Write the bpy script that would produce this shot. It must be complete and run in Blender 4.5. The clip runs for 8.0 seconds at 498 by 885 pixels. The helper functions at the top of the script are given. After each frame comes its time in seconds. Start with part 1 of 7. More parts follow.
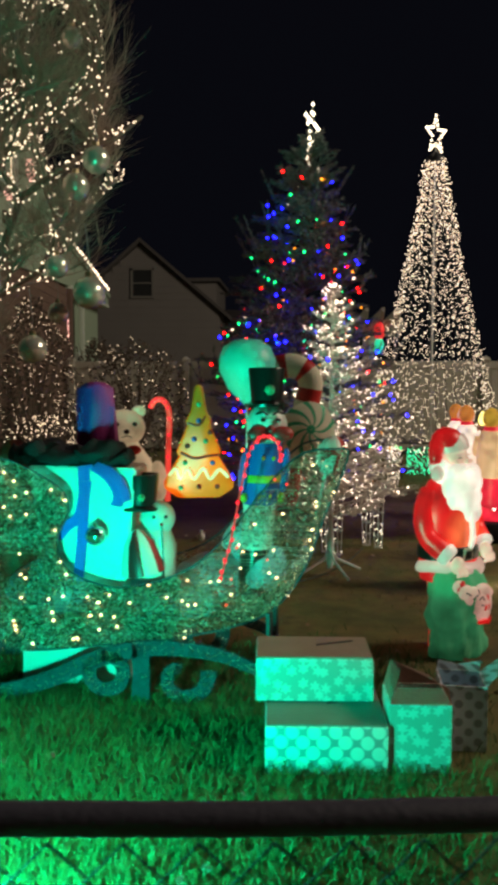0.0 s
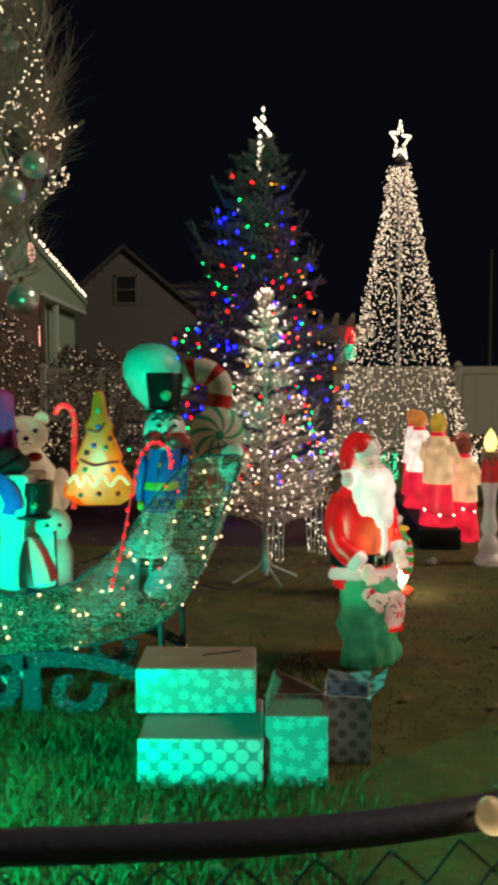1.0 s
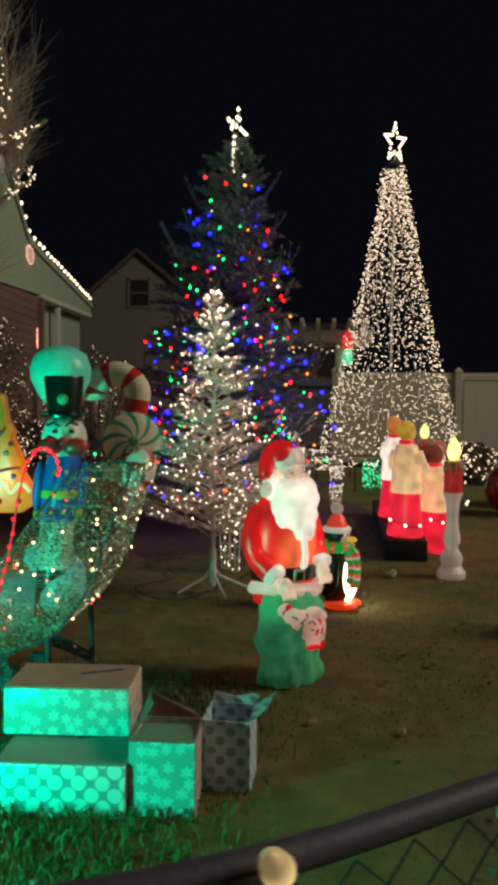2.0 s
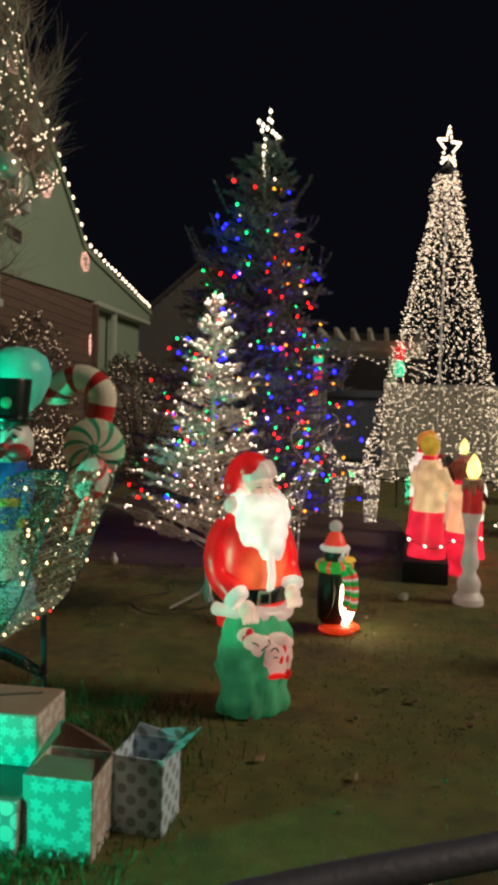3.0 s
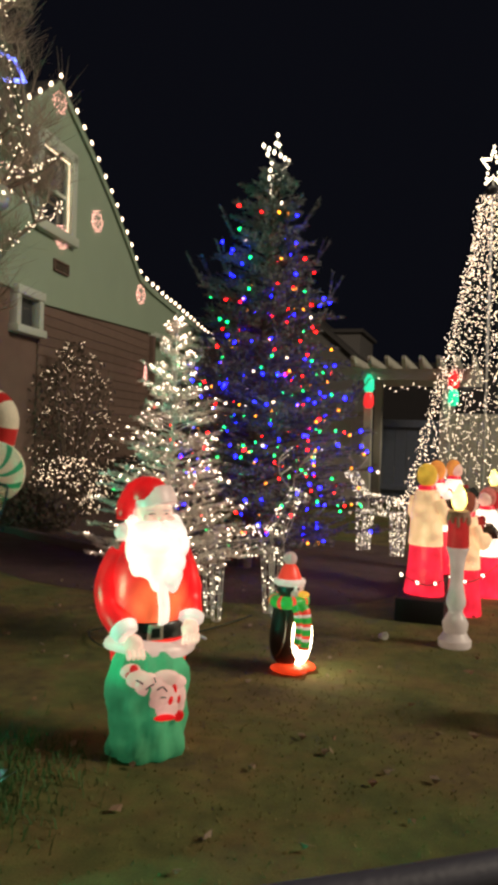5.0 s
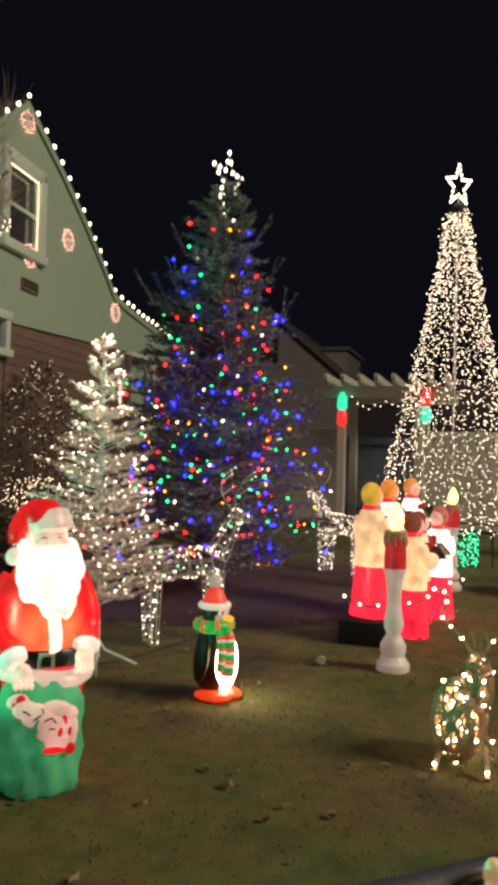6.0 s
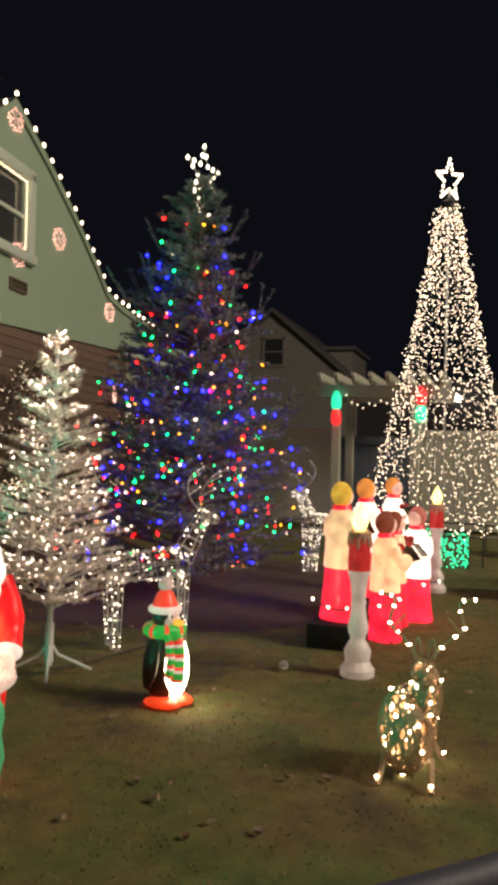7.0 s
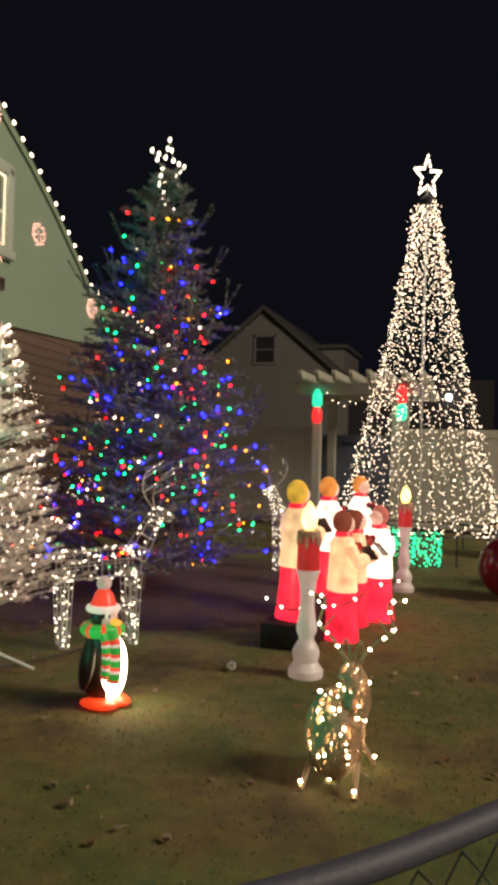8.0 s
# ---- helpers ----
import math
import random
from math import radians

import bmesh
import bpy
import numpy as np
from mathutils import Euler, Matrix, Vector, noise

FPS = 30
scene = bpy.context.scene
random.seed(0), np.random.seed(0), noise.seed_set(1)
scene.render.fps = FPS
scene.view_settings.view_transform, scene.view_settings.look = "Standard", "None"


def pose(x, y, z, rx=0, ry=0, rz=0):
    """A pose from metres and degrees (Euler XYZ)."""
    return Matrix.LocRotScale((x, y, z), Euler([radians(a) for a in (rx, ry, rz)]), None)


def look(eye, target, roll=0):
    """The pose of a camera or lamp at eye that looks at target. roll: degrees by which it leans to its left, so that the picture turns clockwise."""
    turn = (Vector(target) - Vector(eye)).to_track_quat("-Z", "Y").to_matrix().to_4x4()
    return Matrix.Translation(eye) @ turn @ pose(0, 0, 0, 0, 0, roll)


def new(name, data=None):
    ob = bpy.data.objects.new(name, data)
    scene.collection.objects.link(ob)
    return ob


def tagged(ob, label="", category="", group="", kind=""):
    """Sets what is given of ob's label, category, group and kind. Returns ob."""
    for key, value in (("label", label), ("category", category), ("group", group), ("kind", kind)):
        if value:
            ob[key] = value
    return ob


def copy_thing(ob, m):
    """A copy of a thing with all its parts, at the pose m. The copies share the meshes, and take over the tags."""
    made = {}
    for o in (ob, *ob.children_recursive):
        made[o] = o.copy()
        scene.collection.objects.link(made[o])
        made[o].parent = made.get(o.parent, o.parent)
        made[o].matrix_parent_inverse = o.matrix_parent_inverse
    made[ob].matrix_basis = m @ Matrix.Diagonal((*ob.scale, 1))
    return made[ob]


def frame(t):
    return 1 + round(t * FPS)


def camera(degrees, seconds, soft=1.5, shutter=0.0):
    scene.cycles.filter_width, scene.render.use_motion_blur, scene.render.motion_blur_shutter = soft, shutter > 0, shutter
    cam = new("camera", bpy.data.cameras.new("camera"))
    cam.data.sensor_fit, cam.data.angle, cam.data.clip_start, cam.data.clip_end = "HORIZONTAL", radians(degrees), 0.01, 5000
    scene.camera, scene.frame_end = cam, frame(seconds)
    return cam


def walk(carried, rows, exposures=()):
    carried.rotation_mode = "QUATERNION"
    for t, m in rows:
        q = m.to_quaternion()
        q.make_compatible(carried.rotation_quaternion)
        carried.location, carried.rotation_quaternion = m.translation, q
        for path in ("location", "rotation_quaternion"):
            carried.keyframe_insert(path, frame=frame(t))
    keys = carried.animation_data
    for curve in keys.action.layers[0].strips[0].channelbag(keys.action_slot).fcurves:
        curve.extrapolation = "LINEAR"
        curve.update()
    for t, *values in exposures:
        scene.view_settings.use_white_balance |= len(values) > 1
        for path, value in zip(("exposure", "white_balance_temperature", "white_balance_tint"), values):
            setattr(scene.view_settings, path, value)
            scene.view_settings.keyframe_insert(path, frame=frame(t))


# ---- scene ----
cam = camera(35.4, 8.0, soft=4.4, shutter=0.4)
PATH = [
    (0, (0.309, 0.01, 1.287), (0.16, 2.0, 1.145), 0.1),
    (0.5, (0.521, 0.019, 1.297), (0.376, 2.009, 1.172), -0.1),
    (1, (0.7, 0.09, 1.283), (0.57, 2.082, 1.157), -0.1),
    (1.5, (0.914, 0.196, 1.293), (0.804, 2.189, 1.172), 0.3),
    (2, (1.164, 0.277, 1.289), (0.98, 2.265, 1.174), 0.5),
    (2.2, (1.254, 0.285, 1.295), (1.049, 2.272, 1.19), 1.0),
    (3.3, (1.695, 0.616, 1.284), (1.27, 2.568, 1.198), 1.8),
    (3.5, (1.773, 0.613, 1.277), (1.316, 2.559, 1.198), 1.8),
    (4, (1.985, 0.68, 1.284), (1.45, 2.606, 1.209), 1.7),
    (4.2, (2.038, 0.716, 1.266), (1.501, 2.641, 1.207), 1.9),
    (5.3, (2.427, 1.012, 1.284), (1.815, 2.916, 1.276), 1.8),
    (5.5, (2.502, 1.036, 1.293), (1.899, 2.943, 1.294), 1.8),
    (6, (2.645, 1.143, 1.294), (2.058, 3.054, 1.323), 1.6),
    (6.5, (2.754, 1.304, 1.287), (2.182, 3.22, 1.328), 1.4),
    (7, (2.897, 1.373, 1.29), (2.283, 3.276, 1.32), 1.4),
    (7.5, (3.057, 1.436, 1.298), (2.456, 3.344, 1.326), 1.5),
    (8, (3.145, 1.529, 1.293), (2.539, 3.435, 1.318), 1.7),
]
walk(cam, [(t, look(eye, target, roll)) for t, eye, target, roll in PATH],
     exposures=[(0, -0.3), (2.0, -0.38), (3.5, -0.18), (5.5, 0.2), (8.0, 0.35)])

# ---- night sky and large lights ----
world = bpy.data.worlds.new("night")
scene.world = world
world.use_nodes = True
wn = world.node_tree.nodes
wn["Background"].inputs[0].default_value = (0.0030, 0.0032, 0.0052, 1)
wn["Background"].inputs[1].default_value = 1.0


def lamp(name, kind, m, energy, colour, **kw):
    data = bpy.data.lights.new(name, kind)
    data.energy, data.color = energy, colour
    for key, value in kw.items():
        if key == "size":
            data.size = value
        elif key == "radius":
            data.shadow_soft_size = value
        elif key == "cone":
            data.spot_size, data.spot_blend = radians(value), 0.6
    ob = new(name, data)
    ob.matrix_world = m
    return ob


# unseen area lamp far to the right, added as street glow; the green flood in the lawn
lamp("street_fill", "AREA", look((27, 6, 17), (-1, 9, 1)), 4900, (1.030, 0.873, 0.651), size=9.0)
lamp("green_flood", "POINT", Matrix.Translation((-0.52, 1.47, 0.36)), 250, (0.0, 1.0, 0.57), radius=0.08)

# ---- materials ----
def nodes_of(name):
    m = bpy.data.materials.new(name)
    m.use_nodes = True
    t = m.node_tree
    return m, t, t.nodes["Principled BSDF"]


def link(t, a, b):
    t.links.new(a, b)


def surface(name, colour, rough=0.6, metal=0.0, vary=0.25, scale=12.0, bump=0.2, fine=90.0, rand=0.0, spec=0.5):
    """A plain surface with variation at two scales and fine relief."""
    m, t, p = nodes_of(name)
    n = t.nodes
    tc = n.new("ShaderNodeTexCoord")
    a = n.new("ShaderNodeTexNoise"); a.inputs["Scale"].default_value = scale; a.inputs["Detail"].default_value = 5
    b = n.new("ShaderNodeTexNoise"); b.inputs["Scale"].default_value = fine; b.inputs["Detail"].default_value = 3
    link(t, tc.outputs["Object"], a.inputs["Vector"]); link(t, tc.outputs["Object"], b.inputs["Vector"])
    mix = n.new("ShaderNodeMix"); mix.data_type = "RGBA"
    lo = [c * (1 - vary) for c in colour]; hi = [min(1, c * (1 + vary)) for c in colour]
    mix.inputs["A"].default_value = (*lo, 1); mix.inputs["B"].default_value = (*hi, 1)
    add = n.new("ShaderNodeMath"); add.operation = "MULTIPLY_ADD"; add.inputs[1].default_value = 0.35
    link(t, b.outputs["Fac"], add.inputs[0])
    half = n.new("ShaderNodeMath"); half.operation = "MULTIPLY"; half.inputs[1].default_value = 0.65
    link(t, a.outputs["Fac"], half.inputs[0]); link(t, half.outputs[0], add.inputs[2])
    fac = add.outputs[0]
    if rand:
        oi = n.new("ShaderNodeObjectInfo")
        r = n.new("ShaderNodeMath"); r.operation = "MULTIPLY_ADD"; r.inputs[1].default_value = rand
        link(t, oi.outputs["Random"], r.inputs[0]); link(t, fac, r.inputs[2]); fac = r.outputs[0]
    link(t, fac, mix.inputs["Factor"])
    link(t, mix.outputs["Result"], p.inputs["Base Color"])
    p.inputs["Roughness"].default_value, p.inputs["Metallic"].default_value = rough, metal
    p.inputs["Specular IOR Level"].default_value = spec
    if bump:
        bp = n.new("ShaderNodeBump"); bp.inputs["Strength"].default_value = bump; bp.inputs["Distance"].default_value = 0.01
        link(t, b.outputs["Fac"], bp.inputs["Height"]); link(t, bp.outputs["Normal"], p.inputs["Normal"])
    return m


def island(name, colours, rough=0.7, spec=0.3, metal=0.0):
    """Each loose piece of a mesh takes one of a few colours."""
    m, t, p = nodes_of(name)
    g = t.nodes.new("ShaderNodeNewGeometry")
    r = t.nodes.new("ShaderNodeValToRGB"); r.color_ramp.interpolation = "LINEAR"
    while len(r.color_ramp.elements) < len(colours):
        r.color_ramp.elements.new(0.5)
    for k, c in enumerate(colours):
        r.color_ramp.elements[k].position = k / max(1, len(colours) - 1)
        r.color_ramp.elements[k].color = (*c, 1)
    link(t, g.outputs["Random Per Island"], r.inputs[0]); link(t, r.outputs[0], p.inputs["Base Color"])
    p.inputs["Roughness"].default_value, p.inputs["Specular IOR Level"].default_value = rough, spec
    p.inputs["Metallic"].default_value = metal
    if metal:
        mul = t.nodes.new("ShaderNodeMath"); mul.operation = "MULTIPLY"; mul.inputs[1].default_value = 7.13
        fr = t.nodes.new("ShaderNodeMath"); fr.operation = "FRACT"
        gt = t.nodes.new("ShaderNodeMath"); gt.operation = "GREATER_THAN"; gt.inputs[1].default_value = 1 - metal
        link(t, g.outputs["Random Per Island"], mul.inputs[0]); link(t, mul.outputs[0], fr.inputs[0]); link(t, fr.outputs[0], gt.inputs[0]); link(t, gt.outputs[0], p.inputs["Metallic"])
    return m


def bulb_glow(name, colour, strength):
    m, t, p = nodes_of(name)
    p.inputs["Base Color"].default_value = (*colour, 1)
    p.inputs["Emission Color"].default_value = (*colour, 1)
    p.inputs["Emission Strength"].default_value = strength
    p.inputs["Roughness"].default_value = 0.3
    return m


def lit_plastic(name, colour, strength, centre=(0, 0, 0.6), reach=0.35, low=0.25, base=None, hot=None, rough=0.35):
    """Hollow moulded plastic lit by a bulb inside: brightest near the bulb."""
    m, t, p = nodes_of(name)
    n = t.nodes
    tc = n.new("ShaderNodeTexCoord")
    d = n.new("ShaderNodeVectorMath"); d.operation = "DISTANCE"; d.inputs[1].default_value = centre
    link(t, tc.outputs["Object"], d.inputs[0])
    mr = n.new("ShaderNodeMapRange"); mr.interpolation_type = "SMOOTHSTEP"
    mr.inputs["From Min"].default_value, mr.inputs["From Max"].default_value = reach * 0.35, reach * 1.6
    mr.inputs["To Min"].default_value, mr.inputs["To Max"].default_value = strength, strength * low
    link(t, d.outputs["Value"], mr.inputs["Value"])
    ns = n.new("ShaderNodeTexNoise"); ns.inputs["Scale"].default_value = 9; ns.inputs["Detail"].default_value = 4
    link(t, tc.outputs["Object"], ns.inputs["Vector"])
    k = n.new("ShaderNodeMapRange"); k.inputs["From Min"].default_value, k.inputs["From Max"].default_value = 0.3, 0.7
    k.inputs["To Min"].default_value, k.inputs["To Max"].default_value = 0.5, 1.5
    link(t, ns.outputs["Fac"], k.inputs["Value"])
    mu = n.new("ShaderNodeMath"); mu.operation = "MULTIPLY"
    link(t, mr.outputs["Result"], mu.inputs[0]); link(t, k.outputs["Result"], mu.inputs[1])
    p.inputs["Base Color"].default_value = (*(base or colour), 1)
    p.inputs["Emission Color"].default_value = (*colour, 1)
    if hot:
        hm = n.new("ShaderNodeMapRange"); hm.interpolation_type = "SMOOTHSTEP"
        hm.inputs["From Min"].default_value, hm.inputs["From Max"].default_value = reach * 0.35, reach * 0.95
        hm.inputs["To Min"].default_value, hm.inputs["To Max"].default_value = 1.0, 0.0
        link(t, d.outputs["Value"], hm.inputs["Value"])
        hx = n.new("ShaderNodeMix"); hx.data_type = "RGBA"
        hx.inputs["A"].default_value, hx.inputs["B"].default_value = (*colour, 1), (*hot, 1)
        link(t, hm.outputs["Result"], hx.inputs["Factor"]); link(t, hx.outputs["Result"], p.inputs["Emission Color"])
    link(t, mu.outputs[0], p.inputs["Emission Strength"])
    bp = n.new("ShaderNodeBump"); bp.inputs["Strength"].default_value = 0.3; bp.inputs["Distance"].default_value = 0.01
    link(t, ns.outputs["Fac"], bp.inputs["Height"]); link(t, bp.outputs["Normal"], p.inputs["Normal"])
    p.inputs["Roughness"].default_value = rough
    return m


def paper(name, ground_colour, mark, scale, size, petals=0):
    """Gift wrap with printed spots or snowflakes."""
    m, t, p = nodes_of(name)
    n = t.nodes
    tc = n.new("ShaderNodeTexCoord")
    v = n.new("ShaderNodeTexVoronoi"); v.inputs["Scale"].default_value = scale; v.inputs["Randomness"].default_value = 0.1 if not petals else 0.75
    v.voronoi_dimensions = "2D"
    sp = n.new("ShaderNodeSeparateXYZ"); cb = n.new("ShaderNodeCombineXYZ"); ax = n.new("ShaderNodeMath"); ax.operation = "ADD"
    link(t, tc.outputs["Object"], sp.inputs[0]); link(t, sp.outputs[0], ax.inputs[0]); link(t, sp.outputs[1], ax.inputs[1])
    if petals:
        link(t, ax.outputs[0], cb.inputs[0]); link(t, sp.outputs[2], cb.inputs[1])
    else:                                             # rows of spots, each row half a step along
        ad2 = n.new("ShaderNodeMath"); ad2.operation = "ADD"; su2 = n.new("ShaderNodeMath"); su2.operation = "SUBTRACT"
        for q in (ad2, su2):
            link(t, sp.outputs[2], q.inputs[0]); link(t, ax.outputs[0], q.inputs[1])
        link(t, ad2.outputs[0], cb.inputs[0]); link(t, su2.outputs[0], cb.inputs[1])
    link(t, cb.outputs[0], v.inputs["Vector"])
    w = n.new("ShaderNodeTexNoise"); w.inputs["Scale"].default_value = scale * (5 if petals else 1.5); w.inputs["Detail"].default_value = 2
    link(t, tc.outputs["Object"], w.inputs["Vector"])
    ad = n.new("ShaderNodeMath"); ad.operation = "MULTIPLY_ADD"; ad.inputs[1].default_value = 0.35 if petals else 0.1
    link(t, w.outputs["Fac"], ad.inputs[0]); link(t, v.outputs["Distance"], ad.inputs[2])
    if petals:
        df = n.new("ShaderNodeVectorMath"); df.operation = "SUBTRACT"
        link(t, cb.outputs[0], df.inputs[0]); link(t, v.outputs["Position"], df.inputs[1])
        sq = n.new("ShaderNodeSeparateXYZ"); link(t, df.outputs[0], sq.inputs[0])
        an = n.new("ShaderNodeMath"); an.operation = "ARCTAN2"; link(t, sq.outputs[0], an.inputs[0]); link(t, sq.outputs[1], an.inputs[1])
        six = n.new("ShaderNodeMath"); six.operation = "MULTIPLY"; six.inputs[1].default_value = 6; link(t, an.outputs[0], six.inputs[0])
        co = n.new("ShaderNodeMath"); co.operation = "COSINE"; link(t, six.outputs[0], co.inputs[0])
        pe = n.new("ShaderNodeMath"); pe.operation = "MULTIPLY_ADD"; pe.inputs[1].default_value = -0.09
        link(t, co.outputs[0], pe.inputs[0]); link(t, v.outputs["Distance"], pe.inputs[2]); link(t, pe.outputs[0], ad.inputs[2])
    r = n.new("ShaderNodeValToRGB"); r.color_ramp.elements[0].position = size; r.color_ramp.elements[1].position = size + 0.06
    r.color_ramp.elements[0].color = (*mark, 1); r.color_ramp.elements[1].color = (*ground_colour, 1)
    link(t, ad.outputs[0], r.inputs[0]); link(t, r.outputs[0], p.inputs["Base Color"])
    p.inputs["Roughness"].default_value = 0.35
    bp = n.new("ShaderNodeBump"); bp.inputs["Strength"].default_value = 0.25; bp.inputs["Distance"].default_value = 0.004
    c = n.new("ShaderNodeTexNoise"); c.inputs["Scale"].default_value = 14; c.inputs["Detail"].default_value = 4
    link(t, tc.outputs["Object"], c.inputs["Vector"]); link(t, c.outputs["Fac"], bp.inputs["Height"]); link(t, bp.outputs["Normal"], p.inputs["Normal"])
    return m


def lawn_material():
    """Matted turf: green and dormant brown in patches, with a fine fibre."""
    m, t, p = nodes_of("lawn_turf")
    n = t.nodes
    tc = n.new("ShaderNodeTexCoord")
    big = n.new("ShaderNodeTexNoise"); big.inputs["Scale"].default_value = 1.3; big.inputs["Detail"].default_value = 5; big.inputs["Roughness"].default_value = 0.65
    mid = n.new("ShaderNodeTexNoise"); mid.inputs["Scale"].default_value = 9; mid.inputs["Detail"].default_value = 4
    fine = n.new("ShaderNodeTexNoise"); fine.inputs["Scale"].default_value = 140; fine.inputs["Detail"].default_value = 2
    for q in (big, mid, fine):
        link(t, tc.outputs["Object"], q.inputs["Vector"])
    r = n.new("ShaderNodeValToRGB")
    while len(r.color_ramp.elements) < 4:
        r.color_ramp.elements.new(0.5)
    for e, pos, c in zip(r.color_ramp.elements, (0.34, 0.46, 0.55, 0.66), ((0.085, 0.062, 0.03), (0.165, 0.128, 0.042), (0.125, 0.13, 0.036), (0.075, 0.095, 0.025))):
        e.position, e.color = pos, (*c, 1)
    link(t, big.outputs["Fac"], r.inputs[0])
    a = n.new("ShaderNodeMath"); a.operation = "MULTIPLY"; link(t, mid.outputs["Fac"], a.inputs[0]); link(t, fine.outputs["Fac"], a.inputs[1])
    k = n.new("ShaderNodeMapRange"); k.inputs["From Min"].default_value, k.inputs["From Max"].default_value = 0.12, 0.4
    k.inputs["To Min"].default_value, k.inputs["To Max"].default_value = 0.68, 1.3
    link(t, a.outputs[0], k.inputs["Value"])
    v = n.new("ShaderNodeVectorMath"); v.operation = "SCALE"; link(t, r.outputs[0], v.inputs[0]); link(t, k.outputs["Result"], v.inputs["Scale"])
    link(t, v.outputs[0], p.inputs["Base Color"])
    b = n.new("ShaderNodeBump"); b.inputs["Strength"].default_value = 0.5; b.inputs["Distance"].default_value = 0.012
    link(t, a.outputs[0], b.inputs["Height"]); link(t, b.outputs["Normal"], p.inputs["Normal"])
    p.inputs["Roughness"].default_value = 0.9
    return m


GRASS = lawn_material()
BLADES = island("grass_blades", [(0.125, 0.125, 0.04), (0.17, 0.17, 0.056), (0.23, 0.19, 0.07), (0.14, 0.15, 0.045)], 0.6)
LUSH = island("lush_blades", [(0.028, 0.09, 0.028), (0.05, 0.16, 0.05), (0.08, 0.15, 0.045), (0.035, 0.12, 0.035)], 0.6)
SHRUBLEAF = island("shrub_leaves", [(0.06, 0.047, 0.037), (0.09, 0.07, 0.053), (0.12, 0.09, 0.068)], 0.7)
LEAVES = island("dry_leaves", [(0.16, 0.09, 0.05), (0.34, 0.27, 0.2), (0.22, 0.1, 0.05)], 0.8)
MULCH = surface("mulch", (0.085, 0.05, 0.045), 0.95, vary=0.7, scale=6, bump=1.0, fine=45)
BLACK = surface("black_vinyl", (0.025, 0.024, 0.03), 0.45, vary=0.4, scale=8, bump=0.1)
RAIL = surface("coated_rail", (0.075, 0.074, 0.105), 0.6, vary=0.3, scale=5, bump=0.15)
VINYL = surface("white_vinyl", (0.54, 0.52, 0.45), 0.4, vary=0.08, scale=3, bump=0.08)
SIDING = surface("sage_stucco", (0.335, 0.43, 0.325), 0.85, vary=0.12, scale=1.5, bump=0.35, fine=40)
BROWN = surface("brown_boards", (0.16, 0.105, 0.085), 0.8, vary=0.35, scale=4, bump=0.3, rand=0.4)
TRIM = surface("painted_trim", (0.6, 0.66, 0.58), 0.5, vary=0.08, scale=5, bump=0.1)
ROOF = surface("roof_shingle", (0.06, 0.06, 0.065), 0.9, vary=0.4, scale=8, bump=0.5)
GLASS = surface("dark_glass", (0.05, 0.052, 0.055), 0.12, vary=0.2, scale=2, bump=0.0)
GREYHOUSE = surface("grey_siding", (0.29, 0.27, 0.265), 0.85, vary=0.15, scale=1.0, bump=0.2)
TWIG = surface("pale_twig", (0.34, 0.27, 0.22), 0.85, vary=0.4, scale=6, bump=0.3)
BARK = surface("bark", (0.2, 0.155, 0.125), 0.9, vary=0.5, scale=18, bump=0.8)
NEEDLE = island("spruce_needles", [(0.12, 0.14, 0.14), (0.24, 0.25, 0.26), (0.36, 0.36, 0.37)], 0.6)
WHITENEEDLE = island("white_needles", [(0.72, 0.66, 0.6), (0.88, 0.84, 0.78), (0.8, 0.74, 0.68)], 0.55)
WHITEMETAL = surface("white_enamel", (0.7, 0.7, 0.68), 0.4, vary=0.15, scale=10, bump=0.1)
WIRE = surface("white_wire", (0.62, 0.6, 0.56), 0.45, vary=0.2, scale=20, bump=0.1)
VINE = surface("grapevine", (0.46, 0.32, 0.2), 0.75, vary=0.4, scale=30, bump=0.5)
CABLE = surface("green_cable", (0.03, 0.045, 0.03), 0.6, vary=0.3, scale=10, bump=0.1)
TEALMESH = surface("teal_tinsel_runner", (0.02, 0.09, 0.11), 0.35, metal=0.3, vary=0.6, scale=40, bump=0.9, fine=160)
TINSEL = island("tinsel", [(0.55, 0.56, 0.42), (0.85, 0.86, 0.74), (0.3, 0.42, 0.34), (0.7, 0.45, 0.28)], 0.24, 0.8, 0.72)
MIRROR = surface("silvered_glass", (0.92, 0.86, 0.74), 0.18, metal=0.6, vary=0.2, scale=4, bump=0.0)

WARM = bulb_glow("warm_bulb", (1.0, 0.75, 0.52), 5)
WARMDIM = bulb_glow("warm_bulb_small", (1.0, 0.74, 0.48), 3.5)
COOLW = bulb_glow("white_bulb", (1.0, 0.84, 0.62), 5)
PINKISH = bulb_glow("pink_white_bulb", (1.0, 0.45, 0.36), 5.0)
REDB = bulb_glow("red_bulb", (1.0, 0.004, 0.004), 24)
GREENB = bulb_glow("green_bulb", (0.003, 0.8, 0.15), 9)
BLUEB = bulb_glow("blue_bulb", (0.003, 0.003, 1.0), 62)
AMBERB = bulb_glow("amber_bulb", (1.0, 0.3, 0.012), 7)

# ---- builders ----
def put(ob, parent):
    ob.parent = parent
    return ob


